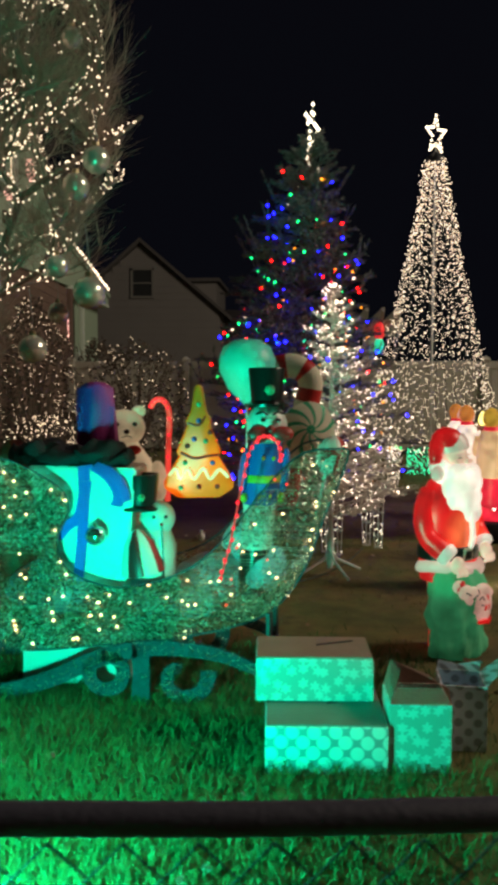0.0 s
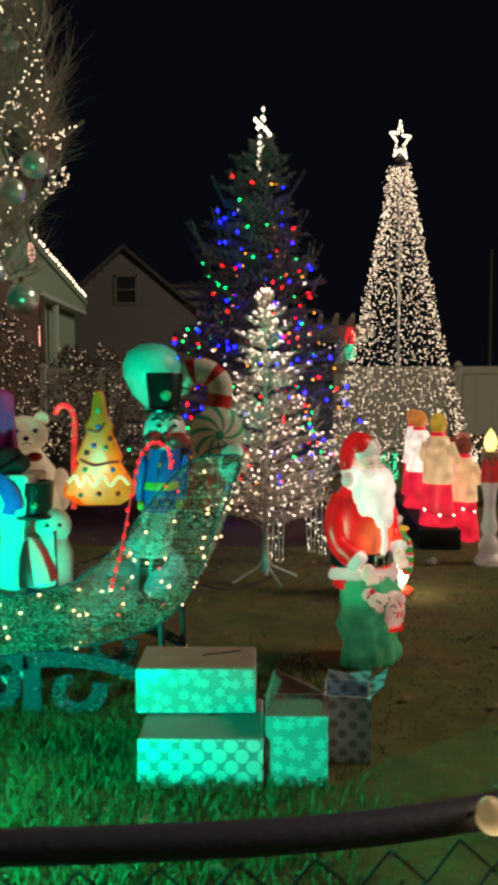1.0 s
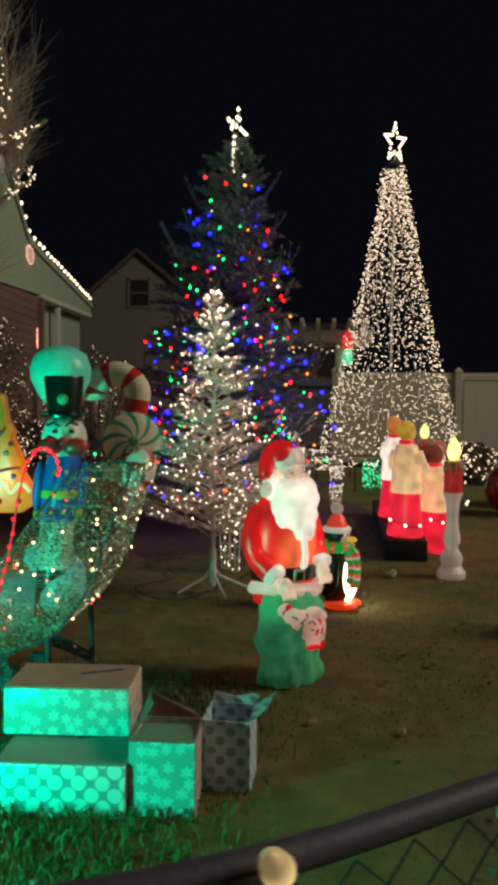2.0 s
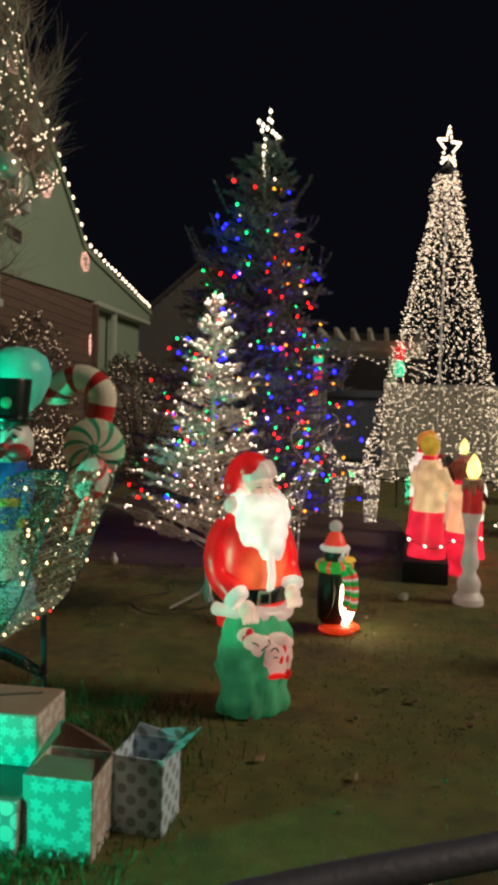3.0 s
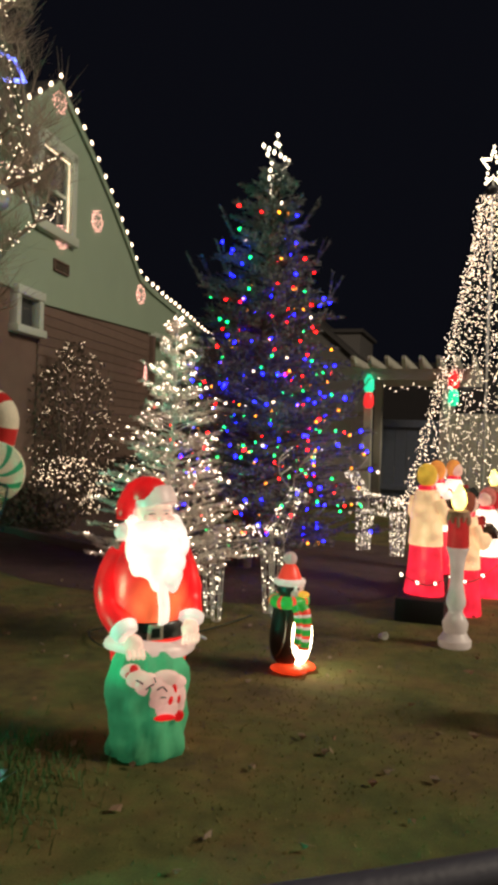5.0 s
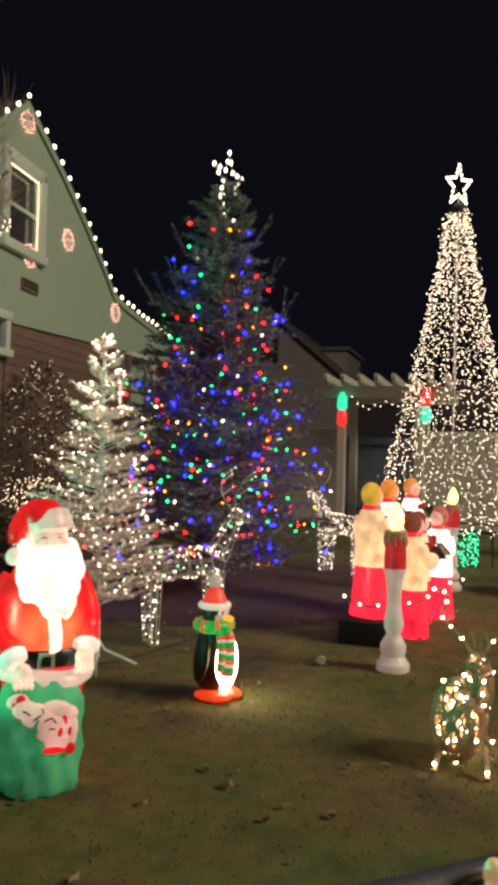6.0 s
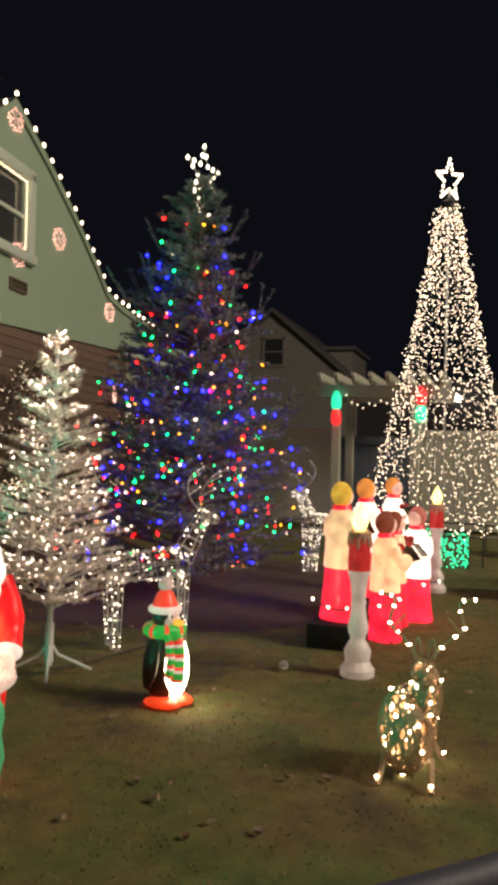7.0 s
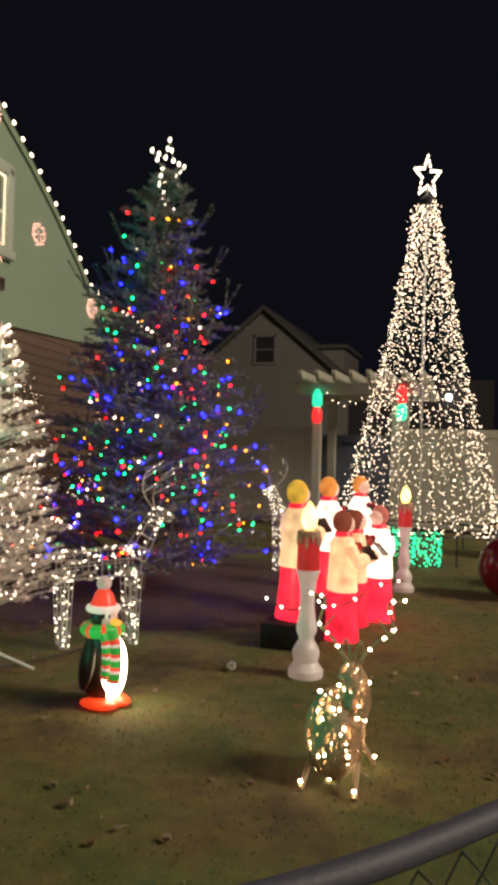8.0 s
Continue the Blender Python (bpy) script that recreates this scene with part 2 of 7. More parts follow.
def mesh_of(name, bm, mats, smooth=True):
    me = bpy.data.meshes.new(name)
    bm.normal_update()
    bm.to_mesh(me)
    bm.free()
    for m in (mats if isinstance(mats, (list, tuple)) else [mats]):
        me.materials.append(m)
    if smooth:
        me.polygons.foreach_set("use_smooth", [True] * len(me.polygons))
        try:
            me.set_sharp_from_angle(angle=radians(42))
        except AttributeError:
            pass
    return me


def part(name, bm, mats, parent, label="", smooth=True, m=None):
    ob = put(new(name, mesh_of(name, bm, mats, smooth)), parent)
    if m is not None:
        ob.matrix_basis = m
    return tagged(ob, label)


def thing(name, label, category, m=None, group="", kind=""):
    ob = tagged(new(name), label, category, group, kind)
    ob.empty_display_size = 0.05
    if m is not None:
        ob.matrix_basis = m
    return ob


def solid(name, bm, mats, label, category, m=None, group="", kind="", smooth=True):
    ob = tagged(new(name, mesh_of(name, bm, mats, smooth)), label, category, group, kind)
    if m is not None:
        ob.matrix_basis = m
    return ob


def raw(name, verts, faces, mat, parent=None, label="", category="", kind=""):
    me = bpy.data.meshes.new(name)
    me.from_pydata(verts, [], faces)
    me.materials.append(mat)
    ob = new(name, me)
    if parent is not None:
        ob.parent = parent
    return tagged(ob, label, category, "", kind)


def mark(bm, before, mi):
    if mi:
        bm.faces.ensure_lookup_table()
        for f in bm.faces[before:]:
            f.material_index = mi


def box(bm, c, s, mi=0, m=None, bevel=0.0):
    k = len(bm.faces)
    mm = Matrix.Translation(c) @ Matrix.Diagonal((*s, 1))
    if not bevel:
        bmesh.ops.create_cube(bm, size=1.0, matrix=(m @ mm) if m is not None else mm)
        mark(bm, k, mi)
        return bm
    apart = B()
    bmesh.ops.create_cube(apart, size=1.0, matrix=(m @ mm) if m is not None else mm)
    return append_bevelled(bm, apart, bevel, mi)


def append_bevelled(bm, apart, bevel, mi=0):
    bmesh.ops.bevel(apart, geom=apart.edges[:], offset=bevel, segments=2, affect="EDGES", profile=0.5)
    for f in apart.faces:
        f.material_index = mi
    me = bpy.data.meshes.new("scratch")
    apart.to_mesh(me)
    apart.free()
    bm.from_mesh(me)
    bpy.data.meshes.remove(me)
    return bm


def ball(bm, c, r, mi=0, m=None, u=20, v=12):
    k = len(bm.faces)
    rr = r if isinstance(r, (tuple, list)) else (r, r, r)
    mm = Matrix.Translation(c) @ (m if m is not None else Matrix()) @ Matrix.Diagonal((*rr, 1))
    top, low = bm.verts.new(mm @ Vector((0, 0, 1))), bm.verts.new(mm @ Vector((0, 0, -1)))
    rings = [[bm.verts.new(mm @ Vector((math.sin(q) * math.cos(2 * math.pi * i / u), math.sin(q) * math.sin(2 * math.pi * i / u), math.cos(q)))) for i in range(u)] for q in (math.pi * j / v for j in range(1, v))]
    for i in range(u):
        n = (i + 1) % u
        bm.faces.new((top, rings[0][i], rings[0][n])); bm.faces.new((low, rings[-1][n], rings[-1][i]))
        for a, b in zip(rings, rings[1:]):
            bm.faces.new((a[i], b[i], b[n], a[n]))
    mark(bm, k, mi)
    return bm


def lathe(bm, prof, mi=0, seg=24, m=None, sx=1.0, sy=1.0, off=None):
    """Turn a profile of (radius, height); off(z) shifts the axis."""
    k = len(bm.faces)
    rings = []
    for r, z in prof:
        ox, oy = off(z) if off else (0, 0)
        ring = []
        for i in range(seg):
            a = 2 * math.pi * i / seg
            p = Vector((ox + r * sx * math.cos(a), oy + r * sy * math.sin(a), z))
            ring.append(bm.verts.new(m @ p if m is not None else p))
        rings.append(ring)
    for a, b in zip(rings, rings[1:]):
        for i in range(seg):
            bm.faces.new((a[i], a[(i + 1) % seg], b[(i + 1) % seg], b[i]))
    bm.faces.new(rings[0][::-1]); bm.faces.new(rings[-1])
    mark(bm, k, mi)
    return bm


def tube(bm, pts, r, seg=6, mi=0, closed=False, sq=1.0):
    """A tube along points, with one radius or one for each point."""
    k = len(bm.faces)
    pts = [Vector(p) for p in pts]
    n = len(pts)
    rad = [float(q) for q in r] if isinstance(r, (list, tuple)) else [float(r)] * n
    rings, ref = [], None
    for i, p in enumerate(pts):
        a = pts[(i - 1) % n] if (closed or i) else p
        b = pts[(i + 1) % n] if (closed or i < n - 1) else p
        d = (b - a).normalized() if (b - a).length > 1e-9 else Vector((0, 0, 1))
        if ref is None:
            ref = d.orthogonal().normalized()
        ref = (ref - d * ref.dot(d))
        ref = ref.normalized() if ref.length > 1e-6 else d.orthogonal().normalized()
        side = d.cross(ref)
        rings.append([bm.verts.new(p + rad[i] * (math.cos(2 * math.pi * j / seg) * ref + sq * math.sin(2 * math.pi * j / seg) * side)) for j in range(seg)])
    for i in range(n if closed else n - 1):
        A, B = rings[i], rings[(i + 1) % n]
        for j in range(seg):
            bm.faces.new((A[j], A[(j + 1) % seg], B[(j + 1) % seg], B[j]))
    if not closed:
        bm.faces.new(rings[0][::-1]); bm.faces.new(rings[-1])
    mark(bm, k, mi)
    return bm


def spline(pts, n=8, closed=False):
    """Catmull-Rom through points."""
    p = [Vector(q) for q in pts]
    m, out = len(p), []
    for i in range(m if closed else m - 1):
        a = p[(i - 1) % m] if (closed or i) else p[0]
        b, c = p[i], p[(i + 1) % m]
        d = p[(i + 2) % m] if (closed or i + 2 < m) else p[-1]
        for k in range(n):
            t = k / n
            out.append(0.5 * ((2 * b) + (c - a) * t + (2 * a - 5 * b + 4 * c - d) * t * t + (3 * b - a - 3 * c + d) * t ** 3))
    if not closed:
        out.append(p[-1])
    return out


def B():
    return bmesh.new()


def dots(name, places, r, mat, parent=None, label="", category="", kind="stuff", stretch=1.6, rnd=None):
    """Many small bulbs in one mesh: pointed six-cornered beads."""
    P = np.array([tuple(p) for p in places], float)
    rr = np.array(rnd if rnd is not None else [r] * len(P))[:, None, None]
    unit = np.array([(1, 0, 0), (0, 1, 0), (-1, 0, 0), (0, -1, 0), (0, 0, stretch), (0, 0, -stretch)], float)
    V = (P[:, None, :] + unit[None] * rr).reshape(-1, 3)
    f = np.array([(0, 1, 4), (1, 2, 4), (2, 3, 4), (3, 0, 4), (1, 0, 5), (2, 1, 5), (3, 2, 5), (0, 3, 5)])
    F = (f[None] + 6 * np.arange(len(P))[:, None, None]).reshape(-1, 3)
    return raw(name, V.tolist(), F.tolist(), mat, parent, label, category, kind)


def bulb_mesh(name, r, mat, stretch=1.7):
    bm = B()
    prof = [(0.25 * r, -r * 1.0), (0.9 * r, -0.5 * r), (r, 0.1 * r), (0.7 * r, stretch * 0.6 * r), (0.1 * r, stretch * r)]
    if r > 0.015:                                     # a large bulb is seen close by: rounder
        prof = [(0.3 * r, -1.05 * r), (0.6 * r, -0.85 * r), (0.88 * r, -0.5 * r), (0.99 * r, -0.15 * r), (r, 0.1 * r), (0.94 * r, 0.4 * stretch * 0.5 * r), (0.8 * r, stretch * 0.5 * r), (0.58 * r, stretch * 0.72 * r), (0.34 * r, stretch * 0.9 * r), (0.12 * r, stretch * 0.99 * r), (0.01 * r, stretch * r)]
    lathe(bm, prof, 0, 20 if r > 0.015 else 8)
    return mesh_of(name, bm, mat)


def bulbs(parent, me, places, tilt=0.0, rng=None):
    for p in places:
        ob = put(new("bulb", me), parent)
        ob.location = p
        if rng:
            ob.rotation_euler = (rng.uniform(-tilt, tilt), rng.uniform(-tilt, tilt), 0)


def spikes(segs, per_m, length, width, rng, lift=0.6):
    """Needles along twigs: thin triangles. segs: pairs of points."""
    V, F = [], []
    for a, b in segs:
        d = np.subtract(b, a); L = float(np.linalg.norm(d))
        if L < 1e-6:
            continue
        d = d / L
        n = max(2, int(per_m * L))
        for _ in range(n):
            t = rng.random()
            v = np.array([rng.gauss(0, 1), rng.gauss(0, 1), rng.gauss(0, 1)])
            v -= d * v.dot(d)
            v /= np.linalg.norm(v) + 1e-9
            q = np.add(a, d * L * t)
            w = np.cross(v, d) * width
            tip = q + (v * (1 - lift) + d * lift) * length * rng.uniform(0.6, 1.2)
            k = len(V)
            V += [tuple(q + w), tuple(q - w), tuple(tip)]
            F.append((k, k + 1, k + 2))
    return V, F

# ---- the ground ----
bm = B()
bmesh.ops.create_grid(bm, x_segments=60, y_segments=60, size=150)
solid("ground", bm, GRASS, "short winter lawn, olive and brown, under night light", "lawn", kind="structure")

rng = random.Random(3)


def grass(name, count, area, height, label, mat=BLADES):
    V, F = [], []
    x0, x1, y0, y1 = area
    for _ in range(count):
        x, y = rng.uniform(x0, x1) + rng.gauss(0, 0.16), rng.uniform(y0, y1) + rng.gauss(0, 0.22)
        h = height * rng.uniform(0.4, 1.25) * (0.6 + 0.8 * noise.noise((x * 2.5, y * 2.5, 0)) ** 2 + 0.25)
        a, lean = rng.uniform(0, 6.283), rng.uniform(0.2, 1.0) * h
        w = rng.uniform(0.0016, 0.0034)
        dx, dy = math.cos(a), math.sin(a)
        b, k = rng.uniform(0, 6.283), len(V)
        lx, ly = math.cos(b) * lean, math.sin(b) * lean
        V += [(x - dx * w, y - dy * w, 0), (x + dx * w, y + dy * w, 0), (x + lx * 0.4 + dx * w * 0.8, y + ly * 0.4 + dy * w * 0.8, h * 0.65), (x + lx * 0.4 - dx * w * 0.8, y + ly * 0.4 - dy * w * 0.8, h * 0.65), (x + lx, y + ly, h)]
        F += [(k, k + 1, k + 2, k + 3), (k + 3, k + 2, k + 4)]
    raw(name, V, F, mat, None, label, "grass", "stuff")


grass("grass", 52000, (-1.7, 0.75, 0.95, 3.5), 0.055, "thick green lawn grass round the sleigh", LUSH)
grass("grass", 9000, (0.9, 4.2, 1.6, 6.2), 0.013, "short matted dormant lawn grass")
grass("grass", 18000, (-3.0, 5.5, 4.5, 13.5), 0.018, "short sparse lawn grass")

V, F = [], []
for _ in range(260):
    x, y = rng.uniform(-1.5, 4.5), rng.uniform(1.4, 8.5)
    a, l, w, z = rng.uniform(0, 6.28), rng.uniform(0.012, 0.036), rng.uniform(0.006, 0.017), rng.uniform(0.006, 0.014)
    c, sn, k = math.cos(a), math.sin(a), len(V)
    for u, v, h in ((-l, 0, 0.012), (-l * 0.2, w, 0.018), (l * 0.5, w * 0.7, 0.004), (l, 0, 0.02), (l * 0.5, -w * 0.7, 0.0), (-l * 0.2, -w, 0.012)):
        V.append((x + c * u - sn * v, y + sn * u + c * v, z + h))
    F += [(k, k + 1, k + 2, k + 3), (k, k + 3, k + 4, k + 5)]
raw("fallen_leaves", V, F, LEAVES, None, "curled dry brown leaves scattered on the lawn", "leaves", "stuff")


def bed(name, outline, height, label):
    """A low mound of mulch inside an outline."""
    bm = B()
    edge = spline([(x, y, 0) for x, y in outline], 6, True)
    cx = sum(p.x for p in edge) / len(edge); cy = sum(p.y for p in edge) / len(edge)
    rings = []
    for k in range(7):
        f = 1 - k / 7
        rings.append([bm.verts.new((cx + (p.x - cx) * f, cy + (p.y - cy) * f, 0.004 + height * (1 - f ** 4) + 0.02 * noise.noise((p.x * f * 4, p.y * 4, k)) * (k > 0))) for p in edge])
    n = len(edge)
    for a, b in zip(rings, rings[1:]):
        for i in range(n):
            bm.faces.new((a[i], a[(i + 1) % n], b[(i + 1) % n], b[i]))
    bm.faces.new(rings[-1])
    solid(name, bm, MULCH, label, "mulch bed", kind="structure")


bed("mulch_bed", [(-1.5, 6.7), (0.0, 6.5), (1.3, 6.9), (1.7, 8.2), (1.5, 10.0), (0.2, 10.6), (-2.5, 10.5), (-3.3, 8.2)], 0.04, "dark brown mulch bed under the spruce")
bed("mulch_bed", [(-3.4, 6.0), (-2.2, 8.5), (-2.5, 12), (-3.2, 16.5), (-4.6, 17), (-4.1, 12), (-3.7, 7)], 0.05, "dark mulch bed along the house wall")

# ---- front fence with its rail ----
RAILPTS = [(-2.6, 0.74), (-1.2, 0.80), (-0.05, 0.875), (0.36, 0.91), (0.78, 0.975), (1.11, 1.11), (1.472, 1.355), (1.858, 1.585), (2.36, 1.93), (2.865, 2.372), (3.16, 2.73), (3.65, 3.47), (4.3, 4.5)]
fence = thing("chain_link_fence", "low chain-link fence with a dark coated top rail along the pavement", "fence")
rail_line = spline([(x, y, 0.777) for x, y in RAILPTS], 8)
bm = B(); tube(bm, rail_line, 0.020, 14)
part("top_rail", bm, RAIL, fence, "dark grey-violet coated tube")
for near in (-1.9, 1.74, 3.45):
    i = min(range(1, len(rail_line) - 1), key=lambda k: abs(rail_line[k].x - near))
    p, d = rail_line[i], rail_line[i + 1] - rail_line[i - 1]
    bm = B(); lathe(bm, [(0.016, 0), (0.016, 0.76)], 0, 12)
    part("post", bm, RAIL, fence, m=pose(p.x, p.y, 0))
    bm = B(); tube(bm, [(-0.022, 0, 0.777), (0.022, 0, 0.777)], 0.0208, 16)
    part("coupling", bm, RAIL, fence, "metal rail sleeve", m=pose(p.x, p.y, 0, 0, 0, math.degrees(math.atan2(d.y, d.x))))
bm = B()
acc, line = 0.0, []
for a, b in zip(rail_line, rail_line[1:]):
    L = (b - a).length
    while acc <= L:
        line.append(a + (b - a) * (acc / L)); acc += 0.045
    acc -= L
for i, p in enumerate(line):
    if not -0.9 < p.x < 3.6:
        continue
    pts = [line[min(len(line) - 1, i + (k % 2))] + Vector((0, 0, -0.03 - 0.045 * k)) for k in range(17)]
    if i % 2:
        pts = [line[max(0, min(len(line) - 1, i + 1 - (k % 2)))] + Vector((0, 0, -0.03 - 0.045 * k)) for k in range(17)]
    for j, q in enumerate(pts):
        q.y += 0.002 * (1 if (i + j) % 2 else -1)
    tube(bm, pts, 0.002, 4)
part("wire_netting", bm, BLACK, fence, "black coated diamond wire netting", smooth=False)

C9 = bulb_mesh("rail_bulb", 0.019, lit_plastic("rail_bulb_glow", (1.0, 0.68, 0.30), 1.3, (0, 0, -0.012), 0.022, 0.2, (0.75, 0.6, 0.35)), 2.0)
rail_lights = thing("rail_light_string", "large faceted warm bulbs clipped along the fence rail", "string lights")
for x, y in ((0.925, 0.985), (1.125, 1.075), (2.51, 2.0), (2.67, 2.14)):
    ob = put(new("bulb", C9), rail_lights)
    ob.matrix_basis = pose(x, y, 0.79, 30, -20, 0)
bm = B(); tube(bm, [(0.90, 0.99, 0.79), (1.0, 1.02, 0.785), (1.125, 1.08, 0.79)], 0.003, 5)
part("cable", bm, CABLE, rail_lights)
bm = B(); tube(bm, [(2.47, 1.98, 0.79), (2.56, 2.05, 0.785), (2.66, 2.14, 0.79)], 0.003, 5)
part("cable", bm, CABLE, rail_lights)

# ---- the green flood lamp in the lawn ----
flood = thing("flood_lamp", "black ground spike floodlight with a green lens", "flood lamp", pose(-0.54, 1.39, 0, 0, 0, -10))
bm = B(); lathe(bm, [(0.02, -0.02), (0.05, 0.0), (0.062, 0.05), (0.066, 0.09), (0.058, 0.092)], 0, 20)
part("housing", bm, BLACK, flood, m=pose(0, 0, 0.25, -55, 0, 0))
bm = B(); lathe(bm, [(0.056, 0), (0.05, 0.006), (0.0, 0.01)], 0, 20)
part("lens", bm, bulb_glow("green_lens", (0.05, 1.0, 0.45), 6), flood, "glowing green lens", m=pose(0, 0, 0.25, -55, 0, 0) @ pose(0, 0, 0.088))
bm = B(); tube(bm, [(0, 0, -0.05), (0, 0, 0.25)], 0.01, 8)
part("spike", bm, BLACK, flood)

# ---- the house at the side of the lawn ----
U = Vector((-0.0995, 0.995, 0)).normalized()
WALL0 = Vector((-4.17, 11.35, 0))
NORM = Vector((U.y, -U.x, 0))


WM = Matrix((( U.x, -NORM.x, 0, WALL0.x), (U.y, -NORM.y, 0, WALL0.y), (0, 0, 1, 0), (0, 0, 0, 1)))   # local x along the wall, -y outwards

house = thing("house", "sage green gabled house, brown boards below, bulbs along the roofline", "house", WM)


def slab(bm, outline, y0, y1, mi=0):
    a = [bm.verts.new((x, y0, z)) for x, z in outline]
    b = [bm.verts.new((x, y1, z)) for x, z in outline]
    k = len(bm.faces)
    bm.faces.new(a); bm.faces.new(b[::-1])
    for i in range(len(a)):
        j = (i + 1) % len(a)
        bm.faces.new((a[j], a[i], b[i], b[j]))
    bmesh.ops.recalc_face_normals(bm, faces=bm.faces[k:] if k else bm.faces[:])
    mark(bm, k, mi)


RAKE = [(-5.2, 3.2), (-3.2, 4.0), (-1.28, 5.57), (0, 6.55), (1.2, 5.99), (2.13, 5.48), (3.2, 4.80), (3.75, 4.40), (4.5, 4.28), (6.4, 4.12), (10.05, 3.82)]
# the gable in strips round the upper window, the door and the porch recess
bm = B()
slab(bm, [(-0.52, 3.2), (0.5, 3.2), (0.5, 4.32), (-0.52, 4.32)], 0, 0.2)
slab(bm, [(-0.52, 5.48), (0.5, 5.48), (0.5, 6.316), (0, 6.55), (-0.52, 6.152)], 0, 0.2)
slab(bm, [(-5.2, 3.2), (-0.52, 3.2), (-0.52, 6.152), (-1.28, 5.57), (-3.2, 4.0)], 0, 0.2)
slab(bm, [(0.5, 3.2), (4.55, 3.38), (10.0, 3.5), (10.05, 3.82), (6.4, 4.12), (4.5, 4.28), (3.75, 4.40), (3.2, 4.80), (2.13, 5.48), (1.2, 5.99), (0.5, 6.316)], 0, 0.2)
part("wall", bm, SIDING, house, "sage green painted gable wall", smooth=False)
bm = B()
slab(bm, [(-5.2, -0.05), (-1.15, -0.05), (-1.15, 3.2), (-5.2, 3.2)], 0.05, 0.2)
slab(bm, [(-1.15, -0.05), (-0.35, -0.05), (-0.35, 2.64), (-1.15, 2.64)], 0.05, 0.2)
slab(bm, [(-0.35, -0.05), (4.6, -0.05), (4.6, 3.39), (-0.35, 3.16)], 0.05, 0.2)
part("wall", bm, BROWN, house, "brown stained lower wall", smooth=False)
bm = B(); slab(bm, [(4.6, -0.05), (10.0, -0.05), (10.0, 3.5), (4.6, 3.4)], 0.3, 0.45)
part("wall", bm, SIDING, house, "recessed sage wall of the porch", smooth=False)
bm = B(); slab(bm, [(4.58, 3.30), (10.0, 3.44), (10.0, 3.52), (4.58, 3.4)], -0.02, 0.31)
part("porch_soffit", bm, TRIM, house)
for s0 in (6.6,):
    bm = B(); box(bm, (s0, 0.1, 1.7), (0.12, 0.12, 3.5), bevel=0.01)
    part("porch_post", bm, TRIM, house)
bm = B(); box(bm, (4.66, 0.0, 1.65), (0.13, 0.16, 3.3), bevel=0.01)
part("corner_board", bm, BROWN, house)
bm = B(); box(bm, (5.0, -0.1, 0.95), (0.11, 0.11, 2.1), bevel=0.01)
part("porch_post", bm, TRIM, house, "short pale post")
# roof: planks over the rake, with fascia
for (a, za), (b, zb) in zip(RAKE, RAKE[1:]):
    bm = B(); slab(bm, [(a, za - 0.08), (b, zb - 0.08), (b, zb + 0.02), (a, za + 0.02)], -0.02, 5.0)
    part("roof_plane", bm, ROOF, house, "dark shingled roof", smooth=False)
    bm = B(); slab(bm, [(a, za - 0.12), (b, zb - 0.12), (b, zb + 0.0), (a, za + 0.0)], -0.05, -0.022)
    part("rake_board", bm, SIDING, house, "pale painted rake board", smooth=False)
# upper window
win = put(new("window"), house)
bm = B()
for c, sz in (((-0.01, -0.03, 5.56), (1.3, 0.09, 0.17)), ((-0.01, -0.05, 4.25), (1.38, 0.13, 0.15)), ((-0.59, -0.03, 4.9), (0.17, 0.09, 1.4)), ((0.57, -0.03, 4.9), (0.17, 0.09, 1.4))):
    box(bm, c, sz, bevel=0.012)
part("frame", bm, TRIM, win)
bm = B()
box(bm, (-0.01, 0.04, 4.9), (1.02, 0.05, 0.06)); box(bm, (-0.5, 0.05, 4.9), (0.05, 0.05, 1.18)); box(bm, (0.48, 0.05, 4.9), (0.05, 0.05, 1.18))
part("sash", bm, TRIM, win)
for z in (4.61, 5.19):
    bm = B(); box(bm, (-0.01, 0.08, z), (0.96, 0.02, 0.54))
    part("pane", bm, GLASS, win)
pts = [(x, -0.02, 5.44) for x in np.linspace(-0.45, 0.42, 22)] + [(0.44, -0.02, z) for z in np.linspace(4.4, 5.44, 26)]
dots("light_string", pts, 0.011, WARMDIM, win, "tiny bulbs round the window")
# small window at the near end and the wall vent
low_win = put(new("window"), house)
bm = B()
for c, sz in (((-0.43, 0.0, 2.95), (0.12, 0.14, 0.62)), ((-1.10, 0.0, 2.95), (0.12, 0.14, 0.62)), ((-0.76, -0.01, 3.2), (0.82, 0.16, 0.13)), ((-0.76, -0.02, 2.66), (0.86, 0.18, 0.11))):
    box(bm, c, sz, bevel=0.01)
part("frame", bm, TRIM, low_win)
bm = B(); box(bm, (-0.76, 0.08, 2.93), (0.62, 0.03, 0.48)); part("pane", bm, GLASS, low_win)
vent = put(new("vent"), house)
bm = B(); box(bm, (0.25, -0.02, 3.70), (0.5, 0.05, 0.02)); box(bm, (0.25, -0.02, 3.86), (0.5, 0.05, 0.02)); box(bm, (0.01, -0.02, 3.78), (0.02, 0.05, 0.16)); box(bm, (0.49, -0.02, 3.78), (0.02, 0.05, 0.16))
for k in range(4):
    box(bm, (0.25, -0.015, 3.725 + 0.035 * k), (0.46, 0.03, 0.008), m=None)
part("grille", bm, BROWN, vent, "rusty brown metal grille", smooth=False)
